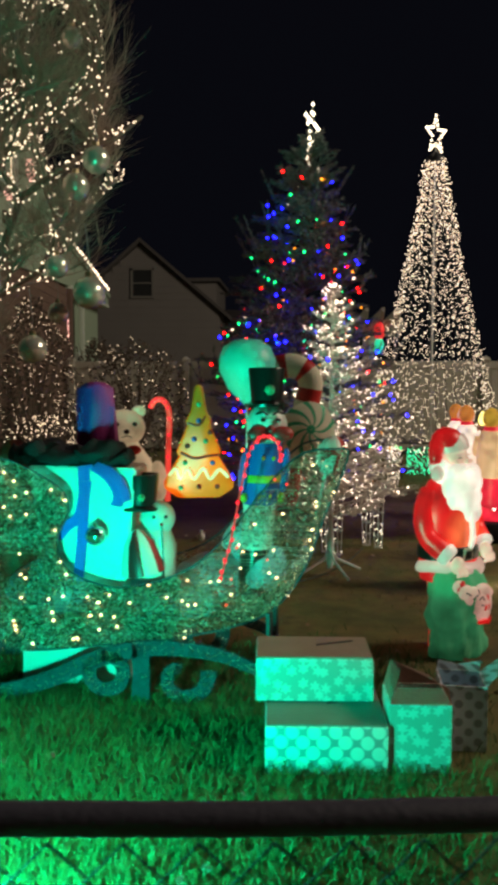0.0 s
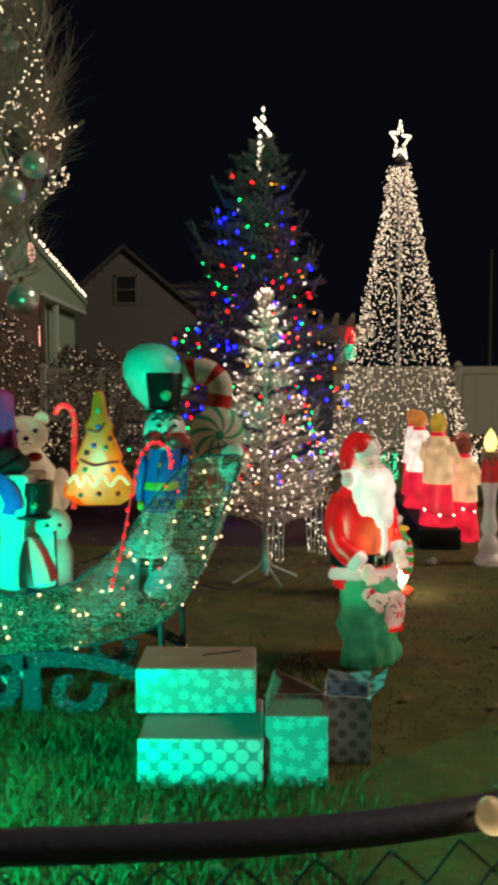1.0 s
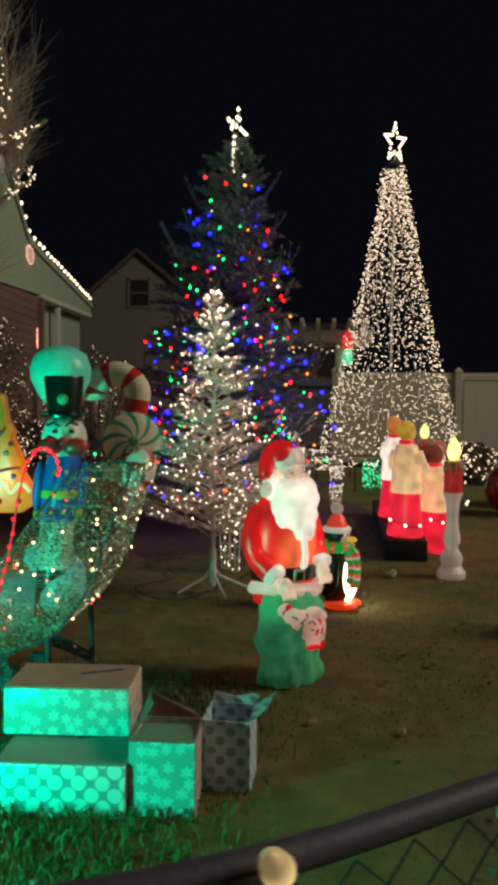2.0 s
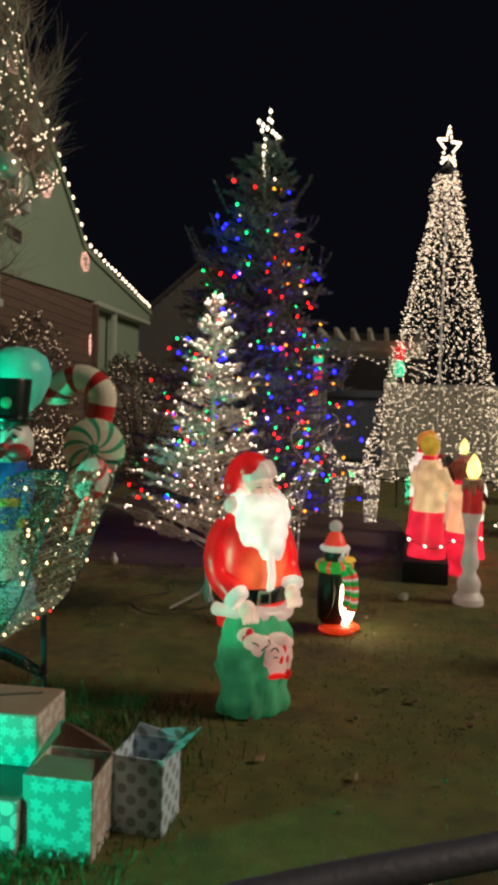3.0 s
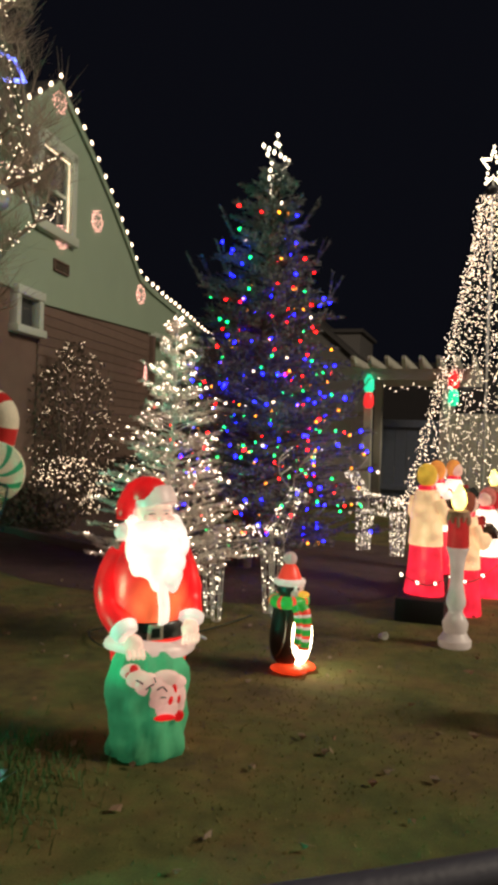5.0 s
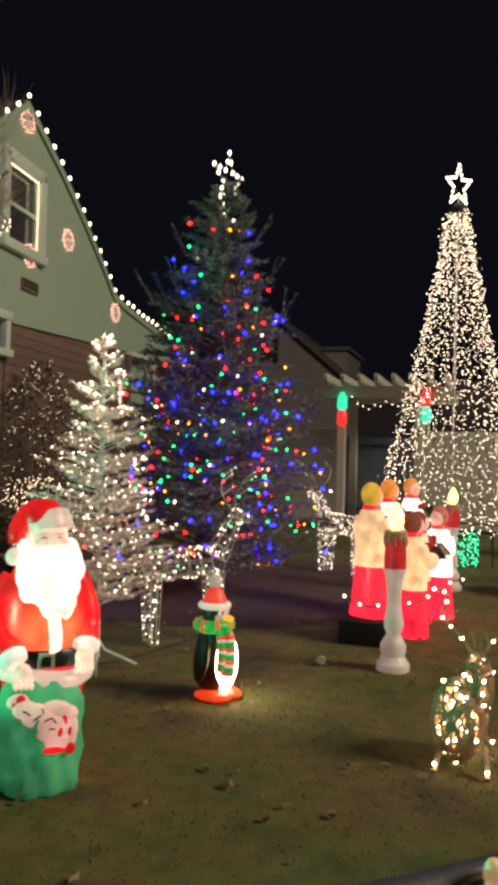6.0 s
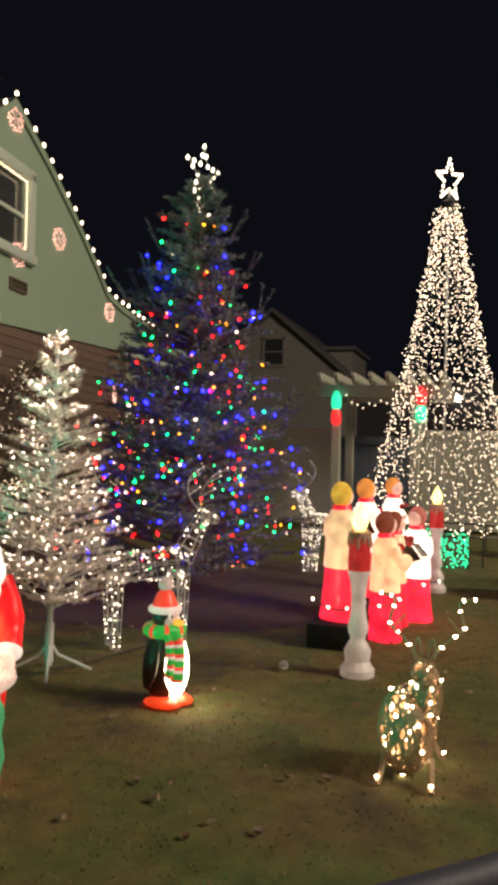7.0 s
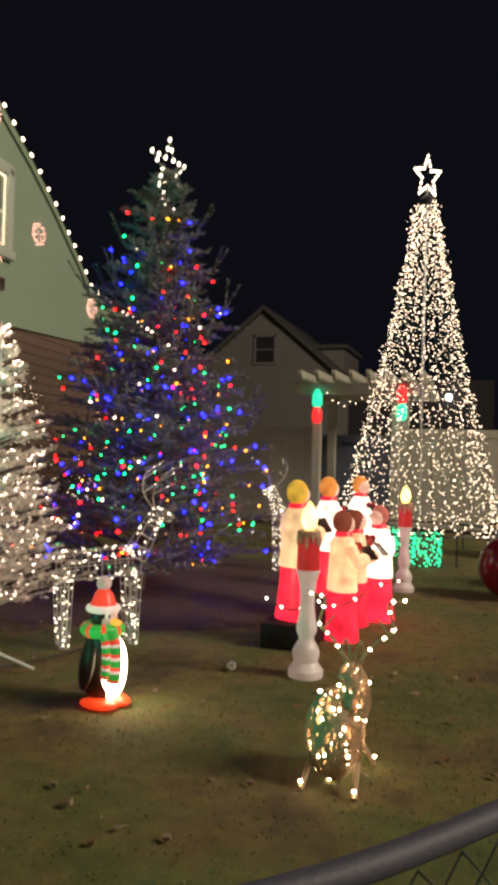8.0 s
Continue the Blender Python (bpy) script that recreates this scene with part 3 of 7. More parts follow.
# boards of the brown wall
bm0 = B(); box(bm0, (0, 0, 0), (4.94, 0.03, 0.145), bevel=0.006)
board = mesh_of("board", bm0, BROWN, False)
for k in range(21):
    ob = put(new("board", board), house)
    ob.matrix_basis = pose(2.12, 0.035, 0.12 + 0.155 * k, 6, 0, 0)
bm = B(); slab(bm, [(-0.4, 3.12), (4.75, 3.36), (4.75, 3.44), (-0.4, 3.22)], -0.03, 0.1)
part("drip_board", bm, SIDING, house, smooth=False)

# bulbs along the rake
rake_string = thing("roofline_light_string", "warm white bulbs clipped along the gable rake", "string lights", WM)
big = bulb_mesh("rake_bulb", 0.028, WARM, 1.7)
places, cables = [], []
for (a, za), (b, zb) in zip(RAKE, RAKE[1:]):
    L = math.hypot(b - a, zb - za)
    n = max(1, round(L / (0.36 if a < 3.7 else 0.33)))
    for k in range(n):
        t = k / n
        places.append((a + (b - a) * t, -0.045, za + (zb - za) * t + 0.065 + rng.uniform(-0.02, 0.02)))
    cables.append((a, -0.045, za + 0.025))
bulbs(rake_string, big, places, 0.3, rng)
bm = B(); tube(bm, cables + [(10.05, -0.045, 3.85)], 0.006, 5)
part("cable", bm, CABLE, rake_string)

# lit snowflakes on the gable
def snowflake(s, z, r, m=None):
    ob = thing("snowflake_light", "pinkish white lit rope snowflake hung on the house wall", "snowflake light", m if m is not None else WM @ pose(s, -0.03, z, 0, 0, -8), "snowflakes on the house")
    bm = B()
    pts = []
    for k in range(6):
        a = math.pi * k / 3 + 0.26
        d = Vector((math.cos(a), 0, math.sin(a)))
        tube(bm, [(0, 0, 0), d * r], 0.008, 5)
        for q in (0.25, 0.45, 0.65, 0.85, 1.0):
            pts.append(d * r * q)
        for sgn in (1, -1):
            e = Vector((math.cos(a + sgn * 0.9), 0, math.sin(a + sgn * 0.9)))
            tube(bm, [d * r * 0.55, d * r * 0.55 + e * r * 0.4], 0.006, 5)
            pts += [d * r * 0.55 + e * r * 0.22, d * r * 0.55 + e * r * 0.42]
    part("wire_frame", bm, WIRE, ob)
    dots("bulb_cluster", pts, 0.0092, PINKISH, ob, "small pinkish bulbs")


for s_, z_ in ((1.57, 4.86), (3.85, 4.03), (0.02, 6.25), (0.23, 4.25), (-1.5, 4.9)):
    snowflake(s_, z_, 0.19)
snowflake(0, 0, 0.2, WM @ pose(4.0, -0.12, 2.42, 0, 0, 12))
blue = thing("roof_star_light", "blue lit rope ornament on the roof edge", "rope light", WM @ pose(-1.3, -0.1, 5.95))
bm = B(); tube(bm, [(-0.5, 0, -0.2), (0.1, 0, 0.05), (-0.2, 0, 0.2), (-0.6, 0, 0.1)], 0.03, 6)
part("rope", bm, bulb_glow("blue_rope", (0.15, 0.2, 1.0), 4), blue)

# ---- neighbour's house far behind ----
GREYROOF = surface("grey_shingle", (0.14, 0.13, 0.13), 0.9, vary=0.3, scale=6, bump=0.4)


def grey_house():
    ob = thing("neighbour_house", "unlit grey gabled house behind the fence", "house", pose(-0.05, 38, 0.22))
    bm = B(); slab(bm, [(-11.6, -0.3), (-3.9, -0.3), (-3.9, 4.7), (-7.78, 8.0), (-11.6, 4.75)], 0, 9)
    part("wall", bm, GREYHOUSE, ob, smooth=False)
    bm = B(); slab(bm, [(-12.0, 4.45), (-7.78, 8.05), (-7.78, 8.25), (-12.0, 4.65)], -0.3, 9.2); slab(bm, [(-3.5, 4.4), (-7.78, 8.05), (-7.78, 8.25), (-3.5, 4.6)], -0.3, 9.2)
    part("roof", bm, GREYROOF, ob, smooth=False)
    for k in range(22):
        bm = B(); z = 0.15 + 0.33 * k
        hw = 3.84 if z < 4.7 else max(0.25, 3.84 * (8.0 - z) / 3.3)
        box(bm, (-7.76, -0.02, z), (2 * hw - 0.06, 0.04, 0.325), m=None)
        part("siding_board", bm, GREYHOUSE, ob, smooth=False)
    w = put(new("window"), ob)
    bm = B()
    for c, sz in (((-7.7, -0.07, 6.78), (1.15, 0.08, 0.12)), ((-7.7, -0.07, 5.42), (1.2, 0.1, 0.12)), ((-8.22, -0.07, 6.1), (0.12, 0.08, 1.4)), ((-7.18, -0.07, 6.1), (0.12, 0.08, 1.4)), ((-7.7, -0.07, 6.1), (1.0, 0.06, 0.06))):
        box(bm, c, sz)
    part("frame", bm, surface("dull_trim", (0.26, 0.25, 0.24), 0.7), w)
    bm = B(); box(bm, (-7.7, -0.05, 6.1), (1.0, 0.02, 1.3)); part("pane", bm, GLASS, w)
    bm = B(); slab(bm, [(-6.3, 4.5), (-4.5, 4.5), (-4.5, 6.6), (-6.3, 6.6)], 3.5, 8); part("dormer", bm, GREYHOUSE, ob, smooth=False)
    bm = B(); slab(bm, [(-6.5, 6.6), (-4.3, 6.6), (-4.3, 6.78), (-6.5, 6.78)], 3.2, 8.2); part("dormer_roof", bm, GREYROOF, ob, smooth=False)
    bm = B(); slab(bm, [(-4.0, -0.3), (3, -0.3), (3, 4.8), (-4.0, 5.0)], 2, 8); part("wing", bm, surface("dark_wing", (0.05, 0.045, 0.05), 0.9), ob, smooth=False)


grey_house()

# ---- white vinyl fence, pergola and gate ----
FY = 15.5
garden_fence = thing("vinyl_fence", "white vinyl privacy fence with capped posts", "fence", pose(0, FY, 0))
bm0 = B(); box(bm0, (0, 0, 0.86), (0.2985, 0.022, 1.6), bevel=0.003)
plank = mesh_of("panel_board", bm0, VINYL, False)
bm0 = B(); box(bm0, (0, 0, 0), (2.3, 0.05, 0.14), bevel=0.008)
frail = mesh_of("rail", bm0, VINYL, False)
bm0 = B(); box(bm0, (0, 0, 0.9), (0.127, 0.127, 1.8), bevel=0.008)
fpost = mesh_of("post", bm0, VINYL, False)
bm0 = B(); lathe(bm0, [(0.105, 0), (0.105, 0.03), (0.07, 0.06), (0.001, 0.1)], 0, 4)
fcap = mesh_of("cap", bm0, VINYL, False)
for x0, x1 in ((-9.1, 0.0), (1.42, 8.4)):
    x = x0
    while x < x1 - 0.2:
        e = min(x + 2.33, x1)
        po = put(new("post", fpost), garden_fence); po.location = (x, 0, 0)
        c = put(new("cap", fcap), po); c.matrix_basis = pose(0, 0, 1.8, 0, 0, 45)
        for z in (0.12, 1.72):
            r = put(new("rail", frail), garden_fence); r.matrix_basis = Matrix.Translation(((x + e) / 2, 0, z)) @ Matrix.Diagonal(((e - x) / 2.3, 1, 1, 1))
        k = x + 0.2
        while k < e:
            b = put(new("panel_board", plank), garden_fence); b.location = (k, 0, 0)
            k += 0.3
        x = e
gate = thing("gate", "blue-grey boarded garden gate", "gate", pose(0.7, 17.2, 0))
GATE = surface("blue_grey_paint", (0.13, 0.15, 0.2), 0.6, vary=0.2)
for k in range(9):
    bm = B(); box(bm, (-0.92 + 0.23 * k, 0, 0.86), (0.222, 0.03, 1.68), bevel=0.006); part("board", bm, GATE, gate, smooth=False)
for z in (0.3, 1.6):
    bm = B(); box(bm, (0, -0.04, z), (2.1, 0.05, 0.1)); part("gate_rail", bm, GATE, gate, smooth=False)

pergola = thing("pergola", "white painted pergola over the garden gate with notched rafter ends", "pergola", pose(-0.12, 14.9, 0))
for x, y in ((0.26, 0), (1.62, 0), (0.26, 1.3), (1.62, 1.3)):
    bm = B(); box(bm, (x, y, 1.2), (0.15, 0.15, 2.4), bevel=0.012); part("post", bm, VINYL, pergola, smooth=False)
for y in (-0.13, 1.43):
    bm = B(); slab(bm, [(-0.3, 2.53), (2.2, 2.53), (2.2, 2.33), (-0.02, 2.33), (-0.22, 2.42), (-0.3, 2.48)], y - 0.03, y + 0.03); part("beam", bm, VINYL, pergola, smooth=False)
for k in range(8):
    bm = B(); x = 0.04 + 0.29 * k
    o = [(-0.5, 2.72), (-0.5, 2.66), (-0.38, 2.535), (1.7, 2.535), (1.8, 2.66), (1.8, 2.72)]
    a = [bm.verts.new((x - 0.03, yy, zz)) for yy, zz in o]; b = [bm.verts.new((x + 0.03, yy, zz)) for yy, zz in o]
    bm.faces.new(a); bm.faces.new(b[::-1])
    for i in range(6):
        bm.faces.new((a[i - 1], a[i], b[i], b[i - 1]))
    bmesh.ops.recalc_face_normals(bm, faces=bm.faces[:])
    part("rafter", bm, VINYL, pergola, smooth=False)
glow_g = bulb_glow("green_lantern", (0.03, 0.85, 0.42), 1.0)
glow_r = bulb_glow("red_lantern", (0.9, 0.03, 0.03), 1.0)
for x, zs in ((0.14, ((2.22, glow_g), (1.95, glow_r))), (1.58, ((2.3, glow_r), (2.02, glow_g)))):
    for z, g in zs:
        bm = B(); lathe(bm, [(0.05, -0.13), (0.09, -0.08), (0.085, 0.05), (0.05, 0.11), (0.03, 0.14)], 0, 12)
        solid("lantern_light", bm, g, "large moulded bulb ornament glowing on the pergola post", "lantern", pose(x + 0.04, 14.66, z + 0.03) @ Matrix.Diagonal((1, 1, 1.2, 1)), "pergola lanterns")
gar = thing("garland", "pine garland with tiny warm bulbs under the pergola beam", "garland", pose(0, 14.7, 0))
gp = [(0.35 + 1.2 * t, 0, 2.3 - 0.16 * math.sin(math.pi * ((t * 2) % 1))) for t in np.linspace(0, 1, 25)]
Vn, Fn = spikes(list(zip(gp, gp[1:])), 260, 0.06, 0.004, rng, 0.3)
raw("greenery", Vn, Fn, NEEDLE, gar)
dots("bulb_cluster", [(p[0], p[1] - 0.05, p[2] + rng.uniform(-0.05, 0.05)) for p in gp[::2]], 0.009, WARM, gar)
bm = B(); ball(bm, (0, 0, 0), 0.15)
porch = solid("porch_lamp", bm, bulb_glow("porch_glow", (1, 0.93, 0.8), 8), "white globe lamp on a neighbour's porch wall", "lamp", pose(0.9, 39.85, 4.2))
bm = B(); box(bm, (0, 0.1, 0), (0.08, 0.12, 0.08)); part("bracket", bm, TRIM, porch)
bm = B(); lathe(bm, [(0.14, 0), (0.11, 10.5)], 0, 10)
solid("utility_pole", bm, surface("pole_wood", (0.2, 0.18, 0.16), 0.9), "bare grey utility pole in the distance", "pole", pose(13.0, 52, 0))

# ---- conifers ----
def conifer(base, tip, radius, first, tiers, per, twigs, rng, droop=0.15, rise=0.1, power=1.0):
    """Branches of a conifer as segments: (limb lists, twig segments)."""
    base, tip = Vector(base), Vector(tip)
    H = (tip - base).length
    limbs, segs = [], []
    for k in range(tiers):
        f = min(0.985, first + (1 - first) * ((k + rng.uniform(-0.4, 0.4) * (k > 0)) / tiers) ** 0.92)
        o = base + (tip - base) * f
        R = radius * (1 - (f - first) / (1 - first)) ** power + 0.05 * radius
        n = max(4, round(per * (1 - 0.45 * f)))
        for i in range(n):
            a = 6.283 * i / n + k * 2.4 + rng.uniform(-0.25, 0.25)
            L = R * rng.uniform(0.55, 1.15)
            d = Vector((math.cos(a), math.sin(a), 0))
            up = rise + 0.9 * max(0, f - 0.72) * 2
            pts = [o + d * L * t + Vector((0, 0, L * (up * t - droop * t * t + rng.uniform(-0.02, 0.02)))) for t in (0, 0.25, 0.5, 0.75, 1)]
            jig = Vector((0, 0, rng.uniform(-0.5, 0.5) * H * (1 - first) / tiers)); pts = [q + jig for q in pts]
            limbs.append(pts)
            segs += [(p, q) for p, q in zip(pts[1:], pts[2:])]
            for j in range(twigs):
                t = 0.25 + 0.7 * (j + rng.random()) / twigs
                q = pts[0].lerp(pts[-1], t); q.z = pts[min(3, int(t * 4))].z
                sd = 1 if j % 2 else -1
                dd = Vector((math.cos(a + sd * rng.uniform(0.5, 0.95)), math.sin(a + sd * rng.uniform(0.5, 0.95)), rng.uniform(-0.1, 0.25) + up * 0.5))
                segs.append((q, q + dd * L * (1.05 - t) * rng.uniform(0.35, 0.6)))
    return limbs, segs


def spruce():
    rng = random.Random(11)
    base, tip = (0.1, 7.95, 0), (0.34, 7.8, 3.75)
    ob = thing("spruce_tree", "live spruce strung with multicoloured bulbs and a lit star on top", "tree", pose(*base))
    to = Vector(tip) - Vector(base)
    limbs, segs = conifer((0, 0, 0), to, 1.16, 0.06, 34, 15, 11, rng, 0.16, 0.34, 0.74)
    for l in limbs:                                   # young shoots turning upwards at the ends
        if 1.3 < l[-1].z < 3.2 and rng.random() < 0.22:
            e = l[-1].lerp(l[-2], 0.5 * rng.random()); d = (l[-1] - l[0]).normalized()
            for _ in range(2):
                segs.append((e, e + (d * rng.uniform(0.2, 0.9) + Vector((rng.gauss(0, 0.2), rng.gauss(0, 0.2), 1.0))).normalized() * rng.uniform(0.16, 0.32)))
    bm = B(); tube(bm, [(0, 0, -0.05), to * 0.3, to * 0.7, to], [0.07, 0.055, 0.03, 0.008], 9)
    part("trunk", bm, BARK, ob)
    bm = B()
    for l in limbs:
        tube(bm, l, [0.012, 0.009, 0.007, 0.005, 0.003], 4)
    tagged(part("branchwork", bm, BARK, ob), kind="stuff")
    V, F = spikes([(tuple(a), tuple(b)) for a, b in segs], 175, 0.062, 0.0058, rng, 0.55)
    raw("crown", V, F, NEEDLE, ob, "dusty blue-green needles", "", "stuff")
    mats = [BLUEB, REDB, GREENB, BLUEB, AMBERB, REDB, BLUEB, GREENB, WARM]
    mesh = [bulb_mesh("tree_bulb", 0.0102, m, 1.9) for m in mats]
    ends = [l[-1].lerp(l[-2], rng.random() * 0.9) for l in limbs if l[-1].z < 3.35] + [b for a, b in segs if rng.random() < 0.2 and b.z < 3.35]
    ends = [p for p in ends if rng.random() < 1.1 - p.z / 4.2]
    rng.shuffle(ends)
    for k, p in enumerate(ends[:300]):
        b = put(new("bulb", mesh[k % 9]), ob)
        b.location = p + Vector((0, 0, -0.015)); b.rotation_euler = (rng.uniform(-1.3, 1.3), rng.uniform(-1.3, 1.3), 0)
    for k, m in enumerate((BLUEB, REDB, GREENB, AMBERB)):
        dots("bulb_cluster", [p * 0.86 + Vector((0.04, 0, 0.05)) for p in ends[300 + 55 * k:355 + 55 * k]], 0.008, m, ob, "bulbs deep among the branches")
    star = put(new("tree_star"), ob)
    star.location = to + Vector((0, 0, 0.02))
    bm = B()
    out = []
    for k in range(10):
        a = math.pi / 2 + math.pi * k / 5
        r = (0.25 if k % 2 == 0 else 0.105) * rng.uniform(0.85, 1.1)
        out.append(Vector((r * math.cos(a) * 0.95 * math.cos(1.28), r * math.cos(a) * 0.95 * math.sin(1.28), r * math.sin(a))))
    tube(bm, out, 0.004, 5, closed=True); tube(bm, [(0, 0, -0.3), (0, 0, -0.1)], 0.006, 5)
    part("wire_frame", bm, WIRE, star)
    pts = []
    for a, b in zip(out, out[1:] + out[:1]):
        pts += [a, a.lerp(b, 0.5)]
    pts += [Vector((rng.uniform(-0.06, 0.06), 0, -0.2 - 0.06 * k)) for k in range(4)]
    dots("bulb_cluster", pts, 0.0165, COOLW, star)
    return ob


spruce()


def white_tree():
    rng = random.Random(5)
    ob = thing("artificial_tree", "white artificial fir with warm fairy lights on a metal tripod stand", "tree", pose(0.47, 5.28, 0))
    bm = B(); lathe(bm, [(0.017, 0.06), (0.016, 1.0), (0.009, 1.92), (0.004, 2.0)], 0, 10); part("trunk", bm, WHITEMETAL, ob)
    stand = put(new("stand"), ob)
    for k in range(4):
        a = k * math.pi / 2 + 0.5
        bm = B(); tube(bm, [(0, 0, 0.2), (0.05 * math.cos(a), 0.05 * math.sin(a), 0.12), (0.24 * math.cos(a), 0.24 * math.sin(a), 0.03)], 0.009, 6)
        part("leg", bm, WHITEMETAL, stand)
    bm = B(); lathe(bm, [(0.024, 0.08), (0.024, 0.3)], 0, 10); part("sleeve", bm, WHITEMETAL, stand)
    limbs, segs = conifer((0, 0, 0), (0, 0, 1.98), 0.56, 0.2, 19, 11, 7, rng, 0.12, 0.42, 0.9)
    bm = B()
    for l in limbs:
        tube(bm, l, [0.006, 0.005, 0.004, 0.003, 0.002], 4)
    tagged(part("branchwork", bm, WHITEMETAL, ob), kind="stuff")
    V, F = spikes([(tuple(a), tuple(b)) for a, b in segs], 400, 0.036, 0.0032, rng, 0.45)
    raw("crown", V, F, WHITENEEDLE, ob, "white tinsel needles", "", "stuff")
    pts = [a.lerp(b, rng.random()) + Vector((0, 0, 0.01)) for a, b in segs if rng.random() < 0.38]
    dots("light_string", pts, 0.0033, bulb_glow("fairy_bulb", (1.0, 0.76, 0.58), 17), ob, "warm fairy bulbs", stretch=1.5)
    return ob


white_tree()


def light_cone():
    """A pole with strings of bulbs down to a ring, topped by a star."""
    rng = random.Random(8)
    ob = thing("light_cone_tree", "tall cone of warm bulb strings below a lit star", "light tree", pose(2.18, 12.05, 0))
    bm = B(); lathe(bm, [(0.016, -0.05), (0.014, 2.5), (0.012, 4.78)], 0, 10); part("pole", bm, WIRE, ob)
    bm = B(); tube(bm, [(1.08 * math.cos(a), 1.08 * math.sin(a), 0.36) for a in np.linspace(0, 6.283, 48, endpoint=False)], 0.012, 5, closed=True)
    part("ring", bm, BLACK, ob)
    for k in range(6):
        a = k * math.pi / 3
        bm = B(); tube(bm, [(1.08 * math.cos(a), 1.08 * math.sin(a), -0.04), (1.08 * math.cos(a), 1.08 * math.sin(a), 0.36)], 0.01, 6)
        part("stake", bm, BLACK, ob)
    pts, wires = [], B()
    N = 38
    for k in range(N):
        a = 6.283 * k / N
        e = Vector((1.08 * math.cos(a), 1.08 * math.sin(a), 0.37)); t0 = Vector((0.12 * math.cos(a), 0.12 * math.sin(a), 4.66))
        line = []
        for j in range(11):
            t = j / 10
            p = t0.lerp(e, t); sag = 0.06 * math.sin(math.pi * t)
            line.append(p + Vector((-sag * math.cos(a), -sag * math.sin(a), 0)))
        tube(wires, line, 0.0025, 3)
        for j in range(78):
            t = (j + rng.random() * 1.6) / 79.6
            p = line[min(9, int(t * 10))].lerp(line[min(9, int(t * 10)) + 1], (t * 10) % 1)
            pts.append(p + Vector((rng.gauss(0, 0.028), rng.gauss(0, 0.028), 0)))
    for k in range(240):
        a = rng.uniform(0, 6.283)
        pts.append(Vector((rng.uniform(1.05, 1.2) * math.cos(a), rng.uniform(1.05, 1.2) * math.sin(a), rng.uniform(0.34, 0.48))))
    tagged(part("cabling", wires, CABLE, ob, smooth=False), kind="stuff")
    dots("lighting", pts, 0.0074, bulb_glow("cone_bulb", (1.0, 0.76, 0.53), 6.5), ob, "warm white bulbs", stretch=1.2, rnd=[0.0058 * rng.uniform(0.6, 1.4) for _ in pts])
    bm = B(); lathe(bm, [(0.13, 4.62), (0.12, 4.7), (0.03, 4.78)], 0, 16); part("crown_plate", bm, BLACK, ob)
    star = put(new("star"), ob); star.location = (0, 0, 5.02)
    bm = B(); out = []
    for k in range(10):
        a = math.pi / 2 + math.pi * k / 5
        r = 0.28 if k % 2 == 0 else 0.12
        out.append(Vector((r * math.cos(a) * 0.58, 0.1 * math.cos(a), r * math.sin(a))))
    tube(bm, out, 0.008, 5, closed=True); tube(bm, [(0, 0, -0.3), (0, 0, -0.1)], 0.012, 6)
    part("wire_frame", bm, WIRE, star)
    pts = []
    for a, b in zip(out, out[1:] + out[:1]):
        pts += [a.lerp(b, q) for q in (0, 0.33, 0.66)]
    dots("bulb_cluster", pts, 0.017, COOLW, star)


light_cone()


